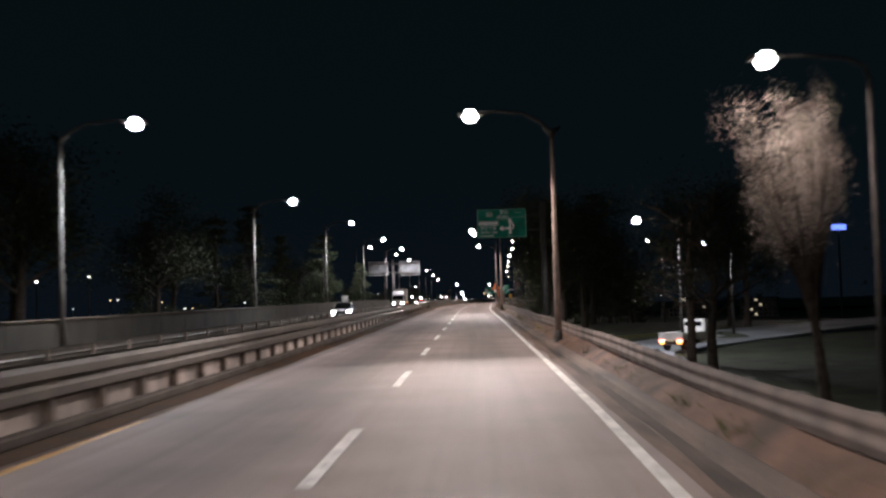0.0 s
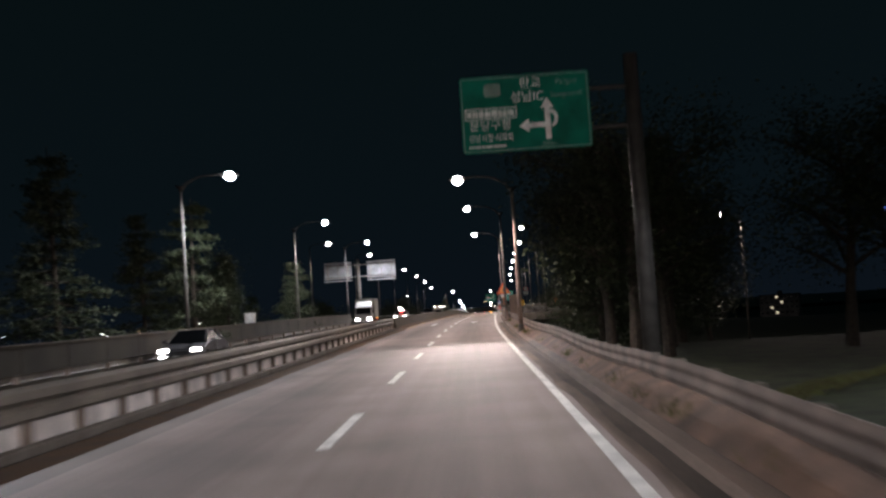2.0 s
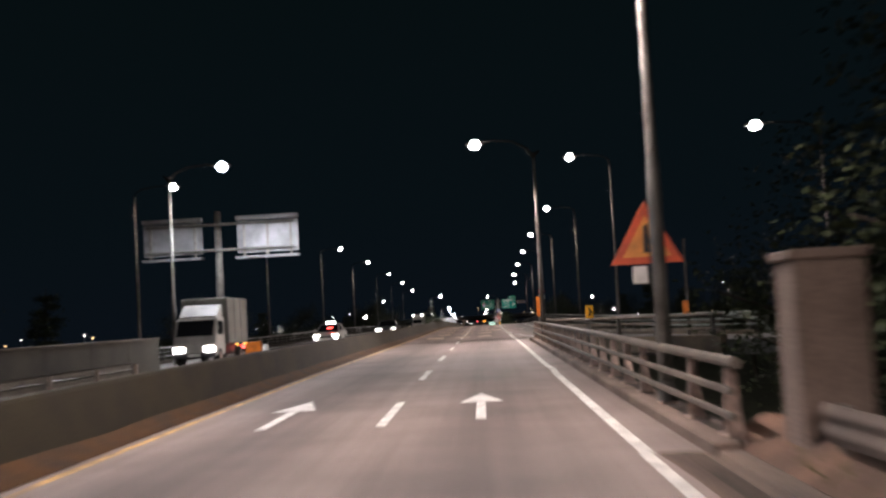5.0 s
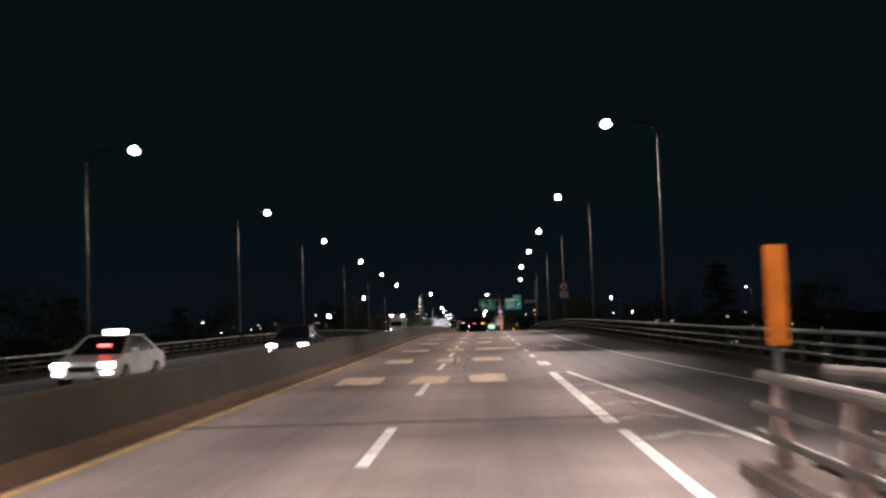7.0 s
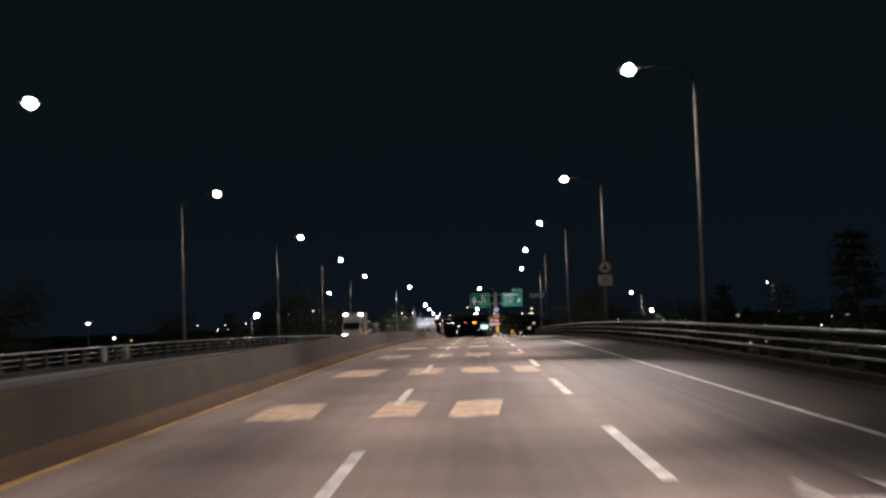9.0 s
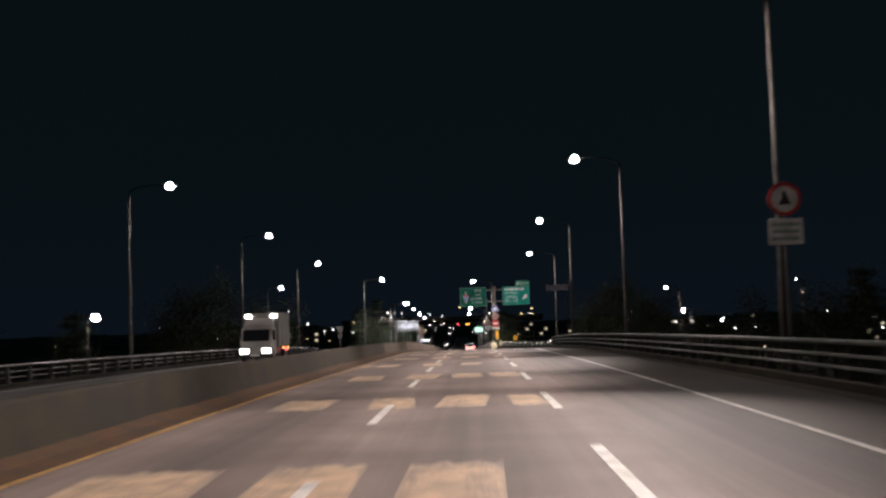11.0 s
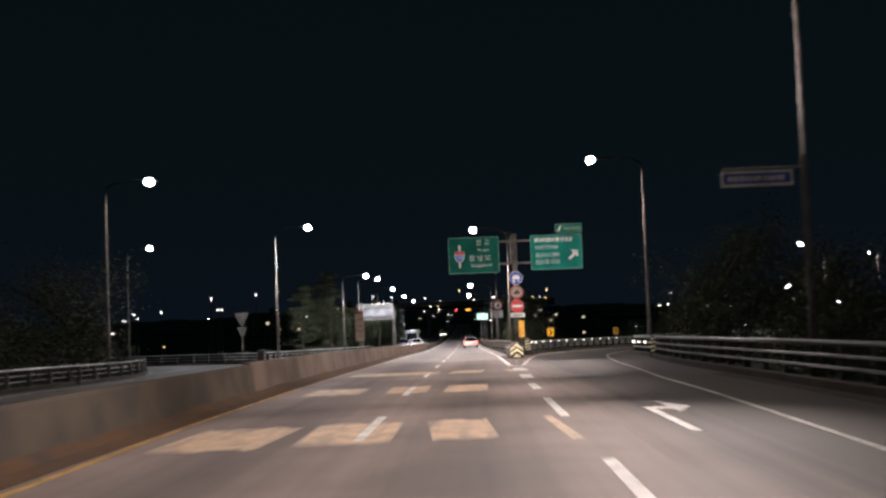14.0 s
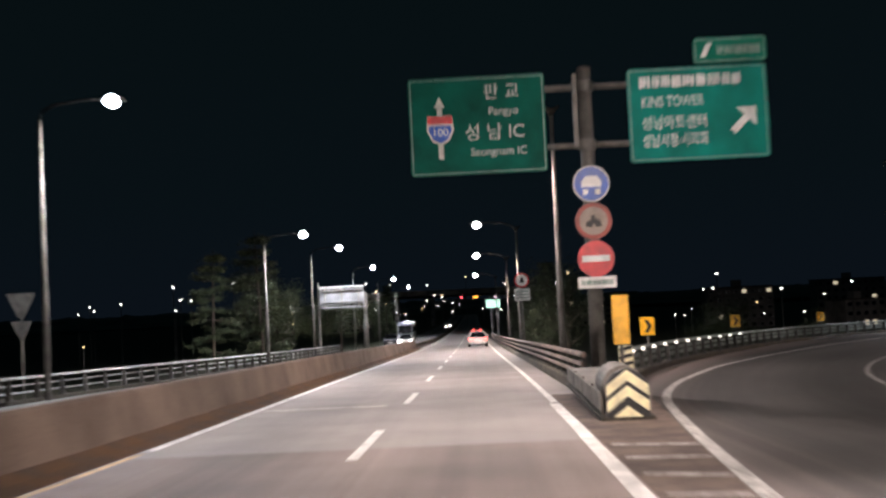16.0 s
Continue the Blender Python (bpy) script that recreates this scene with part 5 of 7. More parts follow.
def direction_sign_a():
    ob = thing("direction_sign", heading(6.75, 78.0, 0.0), "green overhead direction sign with white arrows on a steel cantilever pole", "road sign", "direction signs")
    part("pole", tubem([(0, 0.2, -1.3), (0, 0.2, 8.3)], [0.25, 0.20], 14), M_ARM, ob, smooth=True)
    part("base_plate", boxm(-0.35, 0.35, -0.15, 0.55, -1.35, -1.25, bevel=0.01), M_CONC_DARK, ob)
    for z in (6.3, 7.4):
        part("arm", tubem([(0.0, 0.2, z), (-4.6, 0.2, z)], 0.065, 10), M_ARM, ob)
    x0, x1, z0, z1 = -4.82, -1.22, 5.76, 7.90
    p = panel(ob, x0, x1, z0, z1)
    yy = -0.006
    frame_box = bmesh.new()
    for a in ((x0 + 0.11, -3.27, z0 + 1.22, z0 + 1.245), (x0 + 0.11, -3.27, z0 + 0.925, z0 + 0.95), (x0 + 0.11, x0 + 0.135, z0 + 0.95, z0 + 1.22), (-3.295, -3.27, z0 + 0.95, z0 + 1.22)):
        box(frame_box, a[0], a[1], -0.004, 0.0, a[2], a[3])
    part("row_frame", frame_box, M_SIGNWHITE, p, "thin white frame round the top row", m=Matrix.Translation((0, -0.003, 0)))
    words("character", "판교", 0.34, -2.85, z1 - 0.27, p, M_SIGNWHITE)
    words("character", "Pangyo", 0.21, -1.85, z1 - 0.27, p, M_SIGNGREY)
    words("character", "성남IC", 0.34, -2.95, z1 - 0.65, p, M_SIGNWHITE)
    words("character", "Seongnam IC", 0.19, -1.85, z1 - 0.63, p, M_SIGNGREY, squash=0.9)
    part("route_badge", face_plate(rounded(-4.15, -3.68, z1 - 0.58, z1 - 0.22, 0.08)), M_SIGNGREY, p, m=Matrix.Translation((0, yy, 0)))
    lettering(x0 + 0.16, -3.32, z0 + 1.08, 0.22, 8, p, M_SIGNWHITE)
    words("character", "분당구청", 0.32, -4.02, z0 + 0.74, p, M_SIGNWHITE)
    words("character", "성남시청·시의회", 0.25, -4.02, z0 + 0.40, p, M_SIGNWHITE, squash=0.74)
    lettering(x0 + 0.16, -3.60, z0 + 0.17, 0.08, 7, p, M_SIGNWHITE)
    words("character", "200m", 0.17, -2.42, z0 + 0.15, p, M_SIGNGREY)
    up = -2.42
    part("arrow", arrow_shape([[(up - 0.075, z0 + 0.28), (up + 0.075, z0 + 0.28), (up + 0.075, z0 + 1.2), (up - 0.075, z0 + 1.2)]], [(up - 0.19, z0 + 1.16), (up + 0.19, z0 + 1.16), (up, z0 + 1.45)]), M_SIGNWHITE, p, "white arrow ahead", m=Matrix.Translation((0, yy, 0)))
    part("arrow", arrow_shape([[(-3.0, z0 + 0.62), (up - 0.076, z0 + 0.62), (up - 0.076, z0 + 0.76), (-3.0, z0 + 0.76)]], [(-2.95, z0 + 0.50), (-2.95, z0 + 0.88), (-3.22, z0 + 0.69)]), M_SIGNWHITE, p, "white arrow to the side", m=Matrix.Translation((0, yy, 0)))
    loop = bmesh.new()
    for k in range(9):
        a, b = radians(110 - 22 * k), radians(110 - 22 * (k + 1))
        prism(loop, [(up + 0.1 + 0.19 * math.cos(a), z0 + 0.86 + 0.25 * math.sin(a)), (up + 0.1 + 0.19 * math.cos(b), z0 + 0.86 + 0.25 * math.sin(b)),
                     (up + 0.1 + 0.09 * math.cos(b), z0 + 0.86 + 0.15 * math.sin(b)), (up + 0.1 + 0.09 * math.cos(a), z0 + 0.86 + 0.15 * math.sin(a))], -0.004, 0)
    part("loop_arrow", loop, M_SIGNWHITE, p, "white loop arrow", m=Matrix.Translation((0, yy - 0.003, 0)))
    return ob


direction_sign_a()


def round_sign(parent, z, r, rim, field, x=0.0, y=-0.16):
    p = part("round_plate", prism(bmesh.new(), disc(r), 0.0, 0.03), rim, parent, m=Matrix.Translation((x, y, z)))
    if field:
        part("field", prism(bmesh.new(), disc(r * 0.78), -0.004, 0.0), field, p)
    part("clamp", boxm(-0.2, 0.2, 0.03, 0.06, -0.03, 0.03), M_POLE, p)
    return p


def gantry():
    gy = 391.3
    ob = thing("gantry_sign", heading(4.58, gy, 0.0), "tall steel post with two green direction boards and round traffic signs", "road sign", "direction signs")
    part("post", tubem([(0, 0, -0.2), (0, 0, 7.85)], [0.185, 0.165], 16), M_POLE, ob, smooth=True)
    part("base_plate", boxm(-0.34, 0.34, -0.34, 0.34, -0.22, 0.05, bevel=0.01), M_CONC, ob)
    part("side_box", boxm(-0.30, -0.19, -0.08, 0.08, 5.9, 7.7, bevel=0.015), M_POLE, ob, "slim steel bracket box")
    for z in (5.95, 7.38):
        part("arm", tubem([(-4.0, 0.05, z), (4.1, 0.05, z)], 0.075, 10), M_POLE, ob)
        part("collar", tubem([(0, 0, z - 0.12), (0, 0, z + 0.12)], 0.215, 14), M_POLE, ob)
    yy = -0.006
    # board ahead
    x0, x1, z0, z1 = -4.30, -0.98, 5.36, 7.75
    p = panel(ob, x0, x1, z0, z1, y=-0.12, material=M_GREEN_DIM)
    words("character", "판 교", 0.42, -2.03, z1 - 0.42, p, M_SIGN_DIM)
    words("character", "Pangyo", 0.26, -2.0, z1 - 0.88, p, M_SIGN_DIM)
    words("character", "성 남 IC", 0.44, -2.23, z1 - 1.40, p, M_SIGN_DIM)
    words("character", "Seongnam IC", 0.27, -2.15, z1 - 1.86, p, M_SIGN_DIM, squash=0.95)
    cx, cz = -3.55, z0 + 1.20
    part("arrow", arrow_shape([[(cx - 0.06, cz - 0.80), (cx + 0.06, cz - 0.80), (cx + 0.06, cz + 0.50), (cx - 0.06, cz + 0.50)]], [(cx - 0.13, cz + 0.46), (cx + 0.13, cz + 0.46), (cx, cz + 0.72)]), M_SIGN_DIM, p, "white arrow ahead", m=Matrix.Translation((0, yy, 0)))
    shield = [(cx - 0.30, cz + 0.26), (cx + 0.30, cz + 0.26), (cx + 0.33, cz - 0.10), (cx + 0.20, cz - 0.36), (cx, cz - 0.46), (cx - 0.20, cz - 0.36), (cx - 0.33, cz - 0.10)]
    part("route_shield", face_plate(shield), M_SIGN_DIM, p, "white route shield with a red top", m=Matrix.Translation((0, yy - 0.004, 0)))
    part("shield_top", bar(cx - 0.30, cx + 0.30, cz + 0.06, cz + 0.255), M_RED, p, m=Matrix.Translation((0, yy - 0.008, 0)))
    part("shield_field", face_plate([(cx - 0.27, cz + 0.02), (cx + 0.27, cz + 0.02), (cx + 0.28, cz - 0.10), (cx + 0.17, cz - 0.32), (cx, cz - 0.41), (cx - 0.17, cz - 0.32), (cx - 0.28, cz - 0.10)]), M_BLUE, p, m=Matrix.Translation((0, yy - 0.008, 0)))
    words("digit", "100", 0.27, cx, cz - 0.15, p, M_SIGN_DIM, dy=-0.022)
    # exit board
    x0, x1 = 1.02, 4.38
    p = panel(ob, x0, x1, 5.44, 7.72, y=-0.12, material=M_TEAL)
    lettering(x0 + 0.28, x0 + 0.28 + 3.1 * 0.80, 7.38, 0.30, 9, p, M_SIGNWHITE)
    words("character", "KINS TOWER", 0.36, x0 + 1.07, 6.88, p, M_SIGNWHITE, squash=0.70)
    words("character", "성남아트센터", 0.36, x0 + 1.10, 6.36, p, M_SIGNWHITE, squash=0.80)
    words("character", "성남시청·시의회", 0.36, x0 + 1.10, 5.93, p, M_SIGNWHITE, squash=0.66)
    cx, cz = 3.78, 6.35
    part("arrow", arrow_shape([[(cx - 0.32, cz - 0.20), (cx - 0.20, cz - 0.32), (cx + 0.16, cz + 0.04), (cx + 0.04, cz + 0.16)]], [(cx - 0.16, cz + 0.32), (cx + 0.30, cz + 0.32), (cx + 0.30, cz - 0.14)]), M_SIGNWHITE, p, "white slanting exit arrow", m=Matrix.Translation((0, yy, 0)))
    p = panel(ob, 2.66, 4.42, 7.77, 8.40, y=-0.12, name="exit_tab")
    part("exit_mark", face_plate([(2.82, 7.92), (2.95, 7.92), (3.12, 8.26), (2.98, 8.26)]), M_SIGNWHITE, p, m=Matrix.Translation((0, yy, 0)))
    lettering(3.22, 4.28, 8.08, 0.24, 6, p, M_SIGNGREY)
    # round signs one above the other
    r = 0.44
    c = round_sign(ob, 4.98, r, M_SIGNWHITE, None, 0.02, -0.24)
    part("field", prism(bmesh.new(), disc(r * 0.94), -0.004, 0.0), M_BLUE, c, "blue field")
    part("car_symbol", face_plate([(-0.24, -0.08), (-0.24, 0.06), (-0.13, 0.19), (0.13, 0.19), (0.24, 0.06), (0.24, -0.08)]), M_SIGNWHITE, c, "white vehicle shape", m=Matrix.Translation((0, -0.005, 0)))
    for x in (-0.15, 0.15):
        part("car_symbol", bar(x - 0.06, x + 0.06, -0.26, -0.13), M_SIGNWHITE, c, m=Matrix.Translation((0, -0.005, 0)))
    c = round_sign(ob, 4.08, r, M_FADED_RED, M_FADED, 0.03, -0.24)
    part("cycle_symbol", face_plate([(-0.2, -0.13), (-0.04, -0.15), (0.0, -0.05), (0.06, -0.15), (0.2, -0.13), (0.16, 0.0), (0.04, 0.06), (0.02, 0.15), (-0.06, 0.13), (-0.05, 0.03), (-0.17, -0.01)]), M_BLACK, c, "black two-wheeler shape", m=Matrix.Translation((0, -0.005, 0)))
    c = round_sign(ob, 3.17, r, M_RED, None, 0.04, -0.24)
    part("bar", bar(-0.33, 0.33, -0.07, 0.08, 0.005), M_SIGNWHITE, c, "white bar")
    p = part("plate", boxm(-0.42, 0.50, -0.26, -0.23, 2.46, 2.74, bevel=0.01), M_SIGNWHITE, ob, "white supplementary plate")
    lettering(-0.34, 0.42, 2.60, 0.13, 6, p, M_SIGNGREY, -0.262)
    return ob


gantry()


def crash_cushion():
    """A padded nose with pale yellow chevrons, backed by a drum and a steel box."""
    ob = thing("crash_cushion", heading(4.12, 383.0, 0.0), "grey crash cushion with yellow chevrons on its nose", "crash cushion")
    nose = bmesh.new()
    rim = [(-0.36, 0.05), (0.36, 0.05), (0.36, 0.60), (0.22, 0.78), (0.0, 0.86), (-0.22, 0.78), (-0.36, 0.60)]
    prism(nose, rim, 0.0, 0.10)
    part("nose", nose, M_BLACK, ob, "black curved nose plate")
    for k, z in enumerate((0.20, 0.46)):
        part("chevron", prism(bmesh.new(), [(-0.35, z - 0.06), (0.0, z + 0.20), (0.35, z - 0.06), (0.35, z + 0.12), (0.0, z + 0.375), (-0.35, z + 0.12)], -0.012, 0.0), M_SHEET, ob, "yellow reflective chevron")
    part("chevron", prism(bmesh.new(), [(-0.24, 0.06), (0.24, 0.06), (0.0, 0.245)], -0.012, 0.0), M_SHEET, ob, "yellow reflective chevron")
    part("drum", tubem([(0, 0.45, 0.52), (0, 1.6, 0.52)], 0.36, 20), M_STEEL_DIM, ob, "grey drum lying on its side", smooth=False)
    part("drum_mouth", tubem([(0, 0.44, 0.52), (0, 0.46, 0.52)], 0.29, 20), M_BLACK, ob)
    for s in (-1, 1):
        for k in range(4):
            part("side_panel", boxm(0.40 * s - 0.02, 0.40 * s + 0.02, 0.3 + k * 1.7, 1.95 + k * 1.7, 0.12, 0.44, bevel=0.01), M_STEEL_DIM, ob, m=pose(0, 0, 0, 0, 0, 0))
            part("support", boxm(0.36 * s - 0.03, 0.36 * s + 0.03, 0.5 + k * 1.7, 0.6 + k * 1.7, 0.0, 0.45), M_STEEL_DIM, ob)
    part("bay_box", boxm(-0.34, 0.34, 1.75, 7.1, 0.15, 0.40, bevel=0.03), M_STEEL_DIM, ob)
    part("skid", boxm(-0.45, 0.45, 0.0, 7.2, 0.0, 0.05), M_CONC_DARK, ob)
    return ob


crash_cushion()


def hazard_board(m, w, h, z, label, material=M_AMBER, chevron=0, stripes=False):
    ob = thing("hazard_board", m, label, "traffic marker", "hazard boards")
    part("post", tubem([(0, 0.05, 0), (0, 0.05, z + h * 0.9)], 0.04, 8), M_POLE, ob)
    p = part("plate", boxm(-w / 2, w / 2, -0.015, 0.015, z, z + h, bevel=0.006), material, ob)
    if chevron:
        cx, cz, q = 0.0, z + h / 2, h * 0.34
        pts = [(-0.20 * w, cz + q), (0.06 * w, cz + q), (0.32 * w, cz), (0.06 * w, cz - q), (-0.20 * w, cz - q), (0.06 * w, cz)]
        part("chevron", prism(bmesh.new(), [(x * chevron, zz) for x, zz in pts], -0.022, -0.015), M_BLACK, p, "black chevron")
    if stripes:
        for k in range(4):
            zz = z + h * (k + 0.15) / 4
            part("stripe", prism(bmesh.new(), [(-w / 2 + 0.01, zz), (w / 2 - 0.01, zz + h * 0.10), (w / 2 - 0.01, zz + h * 0.22), (-w / 2 + 0.01, zz + h * 0.12)], -0.022, -0.015), M_BLACK, p, "black slanting stripe")
    return ob


hazard_board(heading(4.45, 176.9, 0.0), 0.21, 1.05, 1.22, "tall plain orange marker board at the end of the railing", M_ORANGE)
hazard_board(heading(6.37, 169.3, 0.0), 0.34, 0.58, 1.05, "amber board with a black chevron on the railing", M_AMBER, chevron=1)
hb = hazard_board(heading(9.75, 163.6, 0.0) @ pose(0, 0, 0, 0, 0, -50), 0.34, 0.58, 1.02, "dull amber marker board on a slender grey post beside the railing", M_ORANGE)
part("tall_post", tubem([(0, 0.12, 0), (0, 0.12, 4.1)], [0.06, 0.05], 8), M_POLE, hb)
hazard_board(heading(4.66, 387.5, 0.0), 0.34, 1.02, 1.16, "bright amber marker board at the gore", M_AMBER)
hazard_board(heading(5.15, 390.6, 0.0), 0.34, 0.72, 0.35, "yellow and black striped board at the railing end", M_SHEET, stripes=True)
hazard_board(heading(10.25, 373.0, 0.0), 0.30, 0.75, 0.15, "striped amber marker at the end of the railing", M_SHEET, stripes=True)
for k, s in enumerate((11.0, 31.0, 52.0)):
    p0 = ramp_left(s)
    m = pose(p0.x, p0.y, p0.z, 0, 0, -22 - 14 * k)
    hazard_board(m @ Matrix.Translation((-0.35, 0.2, 0)), 0.50, 0.62, 1.12, "amber curve board with a black chevron above the ramp railing", M_AMBER, chevron=1)

# small reflectors on the ramp railing; their glow stands for headlight light thrown back
refl_me = shared(box(bmesh.new(), -0.045, 0.045, -0.03, 0.0, -0.04, 0.04, 0.008), G_STUD, "reflector")
refl = tagged(new("reflectors"), "row of small white reflectors on the ramp railing, glowing to stand for headlights", "reflector", kind="structure")
for k in range(12):
    s = 1.2 + 2.6 * k
    a, b = ramp_left(s), ramp_left(s + 0.4)
    m = along(a, b, (b - a).length)
    part("reflector", refl_me, None, refl, m=m @ pose(0.17, 0, 0.80, 0, 0, 20))
for k in range(5):
    s = 2.0 + 2.8 * k
    a, b = ramp_right(s), ramp_right(s + 0.4)
    part("reflector", refl_me, None, refl, m=along(a, b, (b - a).length) @ pose(-0.15, 0, 0.70, 0, 0, -15))


def warning_sign():
    ob = thing("warning_sign", heading(4.16, 135.3, 0.0), "red-orange triangular merge warning sign with a small white plate", "road sign")
    part("post", tubem([(0, 0.04, 0.0), (0, 0.04, 3.0)], 0.035, 8), M_POLE, ob)
    t, x = 0.54, -0.10
    p = part("plate", prism(bmesh.new(), [(x - t, 2.17), (x + t, 2.17), (x, 2.17 + 1.73 * t)], 0.0, 0.02), M_REDORANGE, ob, m=Matrix.Translation((0, -0.03, 0)))
    part("field", prism(bmesh.new(), [(x - t * 0.66, 2.27), (x + t * 0.66, 2.27), (x, 2.27 + 1.73 * t * 0.66)], -0.004, 0.0), M_FIELD, p)
    bm = bmesh.new()
    prism(bm, [(x - 0.05, 2.33), (x + 0.05, 2.33), (x + 0.03, 2.74), (x - 0.03, 2.74)], -0.008, -0.004)
    prism(bm, [(x + 0.05, 2.46), (x + 0.17, 2.34), (x + 0.23, 2.38), (x + 0.05, 2.56)], -0.008, -0.004)
    part("symbol", bm, M_BLACK, p, "black merging-lane shape")
    part("small_plate", boxm(x - 0.22, x + 0.0, -0.03, -0.01, 1.88, 2.14, bevel=0.005), M_SIGNWHITE, ob, "small white plate")
    return ob


warning_sign()


def speed_sign(m, z, label, r=0.45):
    ob = thing("speed_sign", m, label, "road sign", "ban signs")
    part("post", tubem([(0, 0.05, 0), (0, 0.05, z + 0.5)], 0.05, 8), M_POLE, ob)
    c = round_sign(ob, z, r, M_RED, M_SIGNWHITE, 0, -0.05)
    part("symbol", face_plate([(-0.17, -0.15), (0.17, -0.15), (0.1, 0.02), (0.03, 0.2), (-0.05, 0.2), (-0.08, 0.0)]), M_BLACK, c, "black vehicle shape", m=Matrix.Translation((0, -0.006, 0)))
    p = part("plate", boxm(-0.46, 0.46, -0.05, -0.02, z - 1.22, z - 0.52, bevel=0.01), M_SIGNWHITE, ob, "white supplementary plate")
    for k in range(3):
        lettering(-0.36, 0.36, z - 0.68 - 0.19 * k, 0.11, 5, p, M_SIGNGREY, -0.053)
    return ob


speed_sign(heading(10.12, 284.3, -2.0), 6.66, "round red-rimmed ban sign with a white plate")
speed_sign(heading(4.55, 430, 0.0), 4.45, "round red-rimmed ban sign with a white plate beyond the gore")


def street_name_sign():
    ob = thing("name_sign", heading(10.12, 348.3, -2.0), "slim pale blue-grey name board on a lamp post bracket", "road sign")
    part("bracket", tubem([(0.0, 0, 7.3), (-2.0, 0, 7.3)], 0.03, 8), M_POLE, ob)
    part("strut", tubem([(0.0, 0, 0), (0.0, 0, 7.6)], 0.05, 8), M_POLE, ob)
    p = part("board", boxm(-2.05, -0.25, -0.03, 0.02, 6.85, 7.25, bevel=0.01), M_SIGNWHITE, ob)
    part("field", bar(-1.98, -0.32, 6.92, 7.18), M_BLUE, p, m=Matrix.Translation((0, -0.031, 0)))
    lettering(-1.9, -0.45, 7.05, 0.16, 8, p, M_SIGNWHITE, -0.036)
    return ob


street_name_sign()


def sign_backs(m, panels, post_x, top, label, base=-0.6, sheet=M_ALU):
    """Boards for oncoming traffic, seen from behind."""
    ob = thing("board_back", m, label, "road sign", "boards seen from behind")
    part("post", tubem([(post_x, 0.3, base), (post_x, 0.3, top)], [0.24, 0.18], 14), M_POLE, ob, smooth=True)
    lo, hi = min(p[0] for p in panels), max(p[1] for p in panels)
    for x0, x1, z0, z1 in panels:
        p = part("panel", boxm(x0, x1, 0.0, 0.06, z0 + 0.28, z1 - 0.28, bevel=0.015), sheet, ob)
        part("walkway", boxm(x0 - 0.05, x1 + 0.05, -0.35, 0.12, z0 - 0.02, z0 + 0.10, bevel=0.01), sheet, p, "pale steel ledge")
        part("hood", boxm(x0 - 0.02, x1 + 0.02, -0.20, 0.14, z1 - 0.22, z1, bevel=0.02), sheet, p, "grey hood")
        for w in (0.12, 0.5, 0.88):
            x = x0 + (x1 - x0) * w
            part("stiffener", boxm(x - 0.05, x + 0.05, -0.08, 0.0, z0 + 0.1, z1 - 0.2), M_STEEL_DIM, p)
    for z in (panels[0][2] + 0.45, panels[0][3] - 0.42):
        part("arm", tubem([(lo + 0.2, -0.12, z), (hi - 0.2, -0.12, z)], 0.075, 10), M_POLE, ob)
    return ob


sign_backs(heading(-12.85, 178.2, 0.0), [(-4.05, -0.80, 5.34, 7.62), (1.12, 4.50, 5.28, 7.60)], 0.0, 7.95, "two grey sign boards on a steel post, seen from behind", -0.3)
sign_backs(heading(-9.2, 460.0, 0.0), [(-2.6, 1.3, 4.1, 6.0)], 1.35, 5.4, "grey overhead board between two posts, seen from behind", -0.3, M_ALU_OLD)
part("post", tubem([(-2.75, 0.3, -0.3), (-2.75, 0.3, 6.4)], [0.10, 0.08], 10), M_POLE, bpy.data.objects["board_back.001"])


def yield_back():
    ob = thing("yield_sign", heading(-16.9, 409, -1.0), "grey inverted triangular sign seen from behind", "road sign")
    part("post", tubem([(0, 0, -1), (0, 0, 4.7)], 0.05, 8), M_POLE, ob)
    part("plate", prism(bmesh.new(), [(-0.6, 4.95), (0.6, 4.95), (0.12, 3.95), (-0.12, 3.95)], -0.05, -0.03), M_POLE, ob)
    part("lower_plate", prism(bmesh.new(), [(-0.42, 3.8), (0.42, 3.8), (0.1, 3.1), (-0.1, 3.1)], -0.05, -0.03), M_POLE, ob)
    return ob


yield_back()


def cabinet():
    ob = thing("utility_cabinet", heading(-12.9, 119.0, -0.9), "small white utility cabinet standing behind the concrete wall", "cabinet")
    part("body", boxm(-0.32, 0.32, -0.2, 0.2, 0.0, 2.75, bevel=0.03), M_SIGNWHITE, ob)
    part("lid", boxm(-0.36, 0.36, -0.24, 0.24, 2.752, 2.82, bevel=0.02), M_SIGNWHITE, ob)


cabinet()


def plastic_barrier(off, y, label, dz):
    ob = thing("plastic_barrier", heading(off, y, dz), label, "barrier", "plastic barriers")
    part("body", prism(bmesh.new(), [(-0.52, 0), (0.52, 0), (0.52, 0.18), (0.46, 0.3), (0.43, 0.90), (-0.43, 0.90), (-0.46, 0.3), (-0.52, 0.18)], -0.22, 0.22), M_ORANGE, ob)
    part("side_block", boxm(0.55, 0.85, -0.2, 0.2, 0.0, 0.70, bevel=0.04), M_SIGNWHITE, ob, "white plastic block")
    return ob


plastic_barrier(-12.4, 184.5, "orange plastic traffic barrier with a white block on the far verge", -0.28)


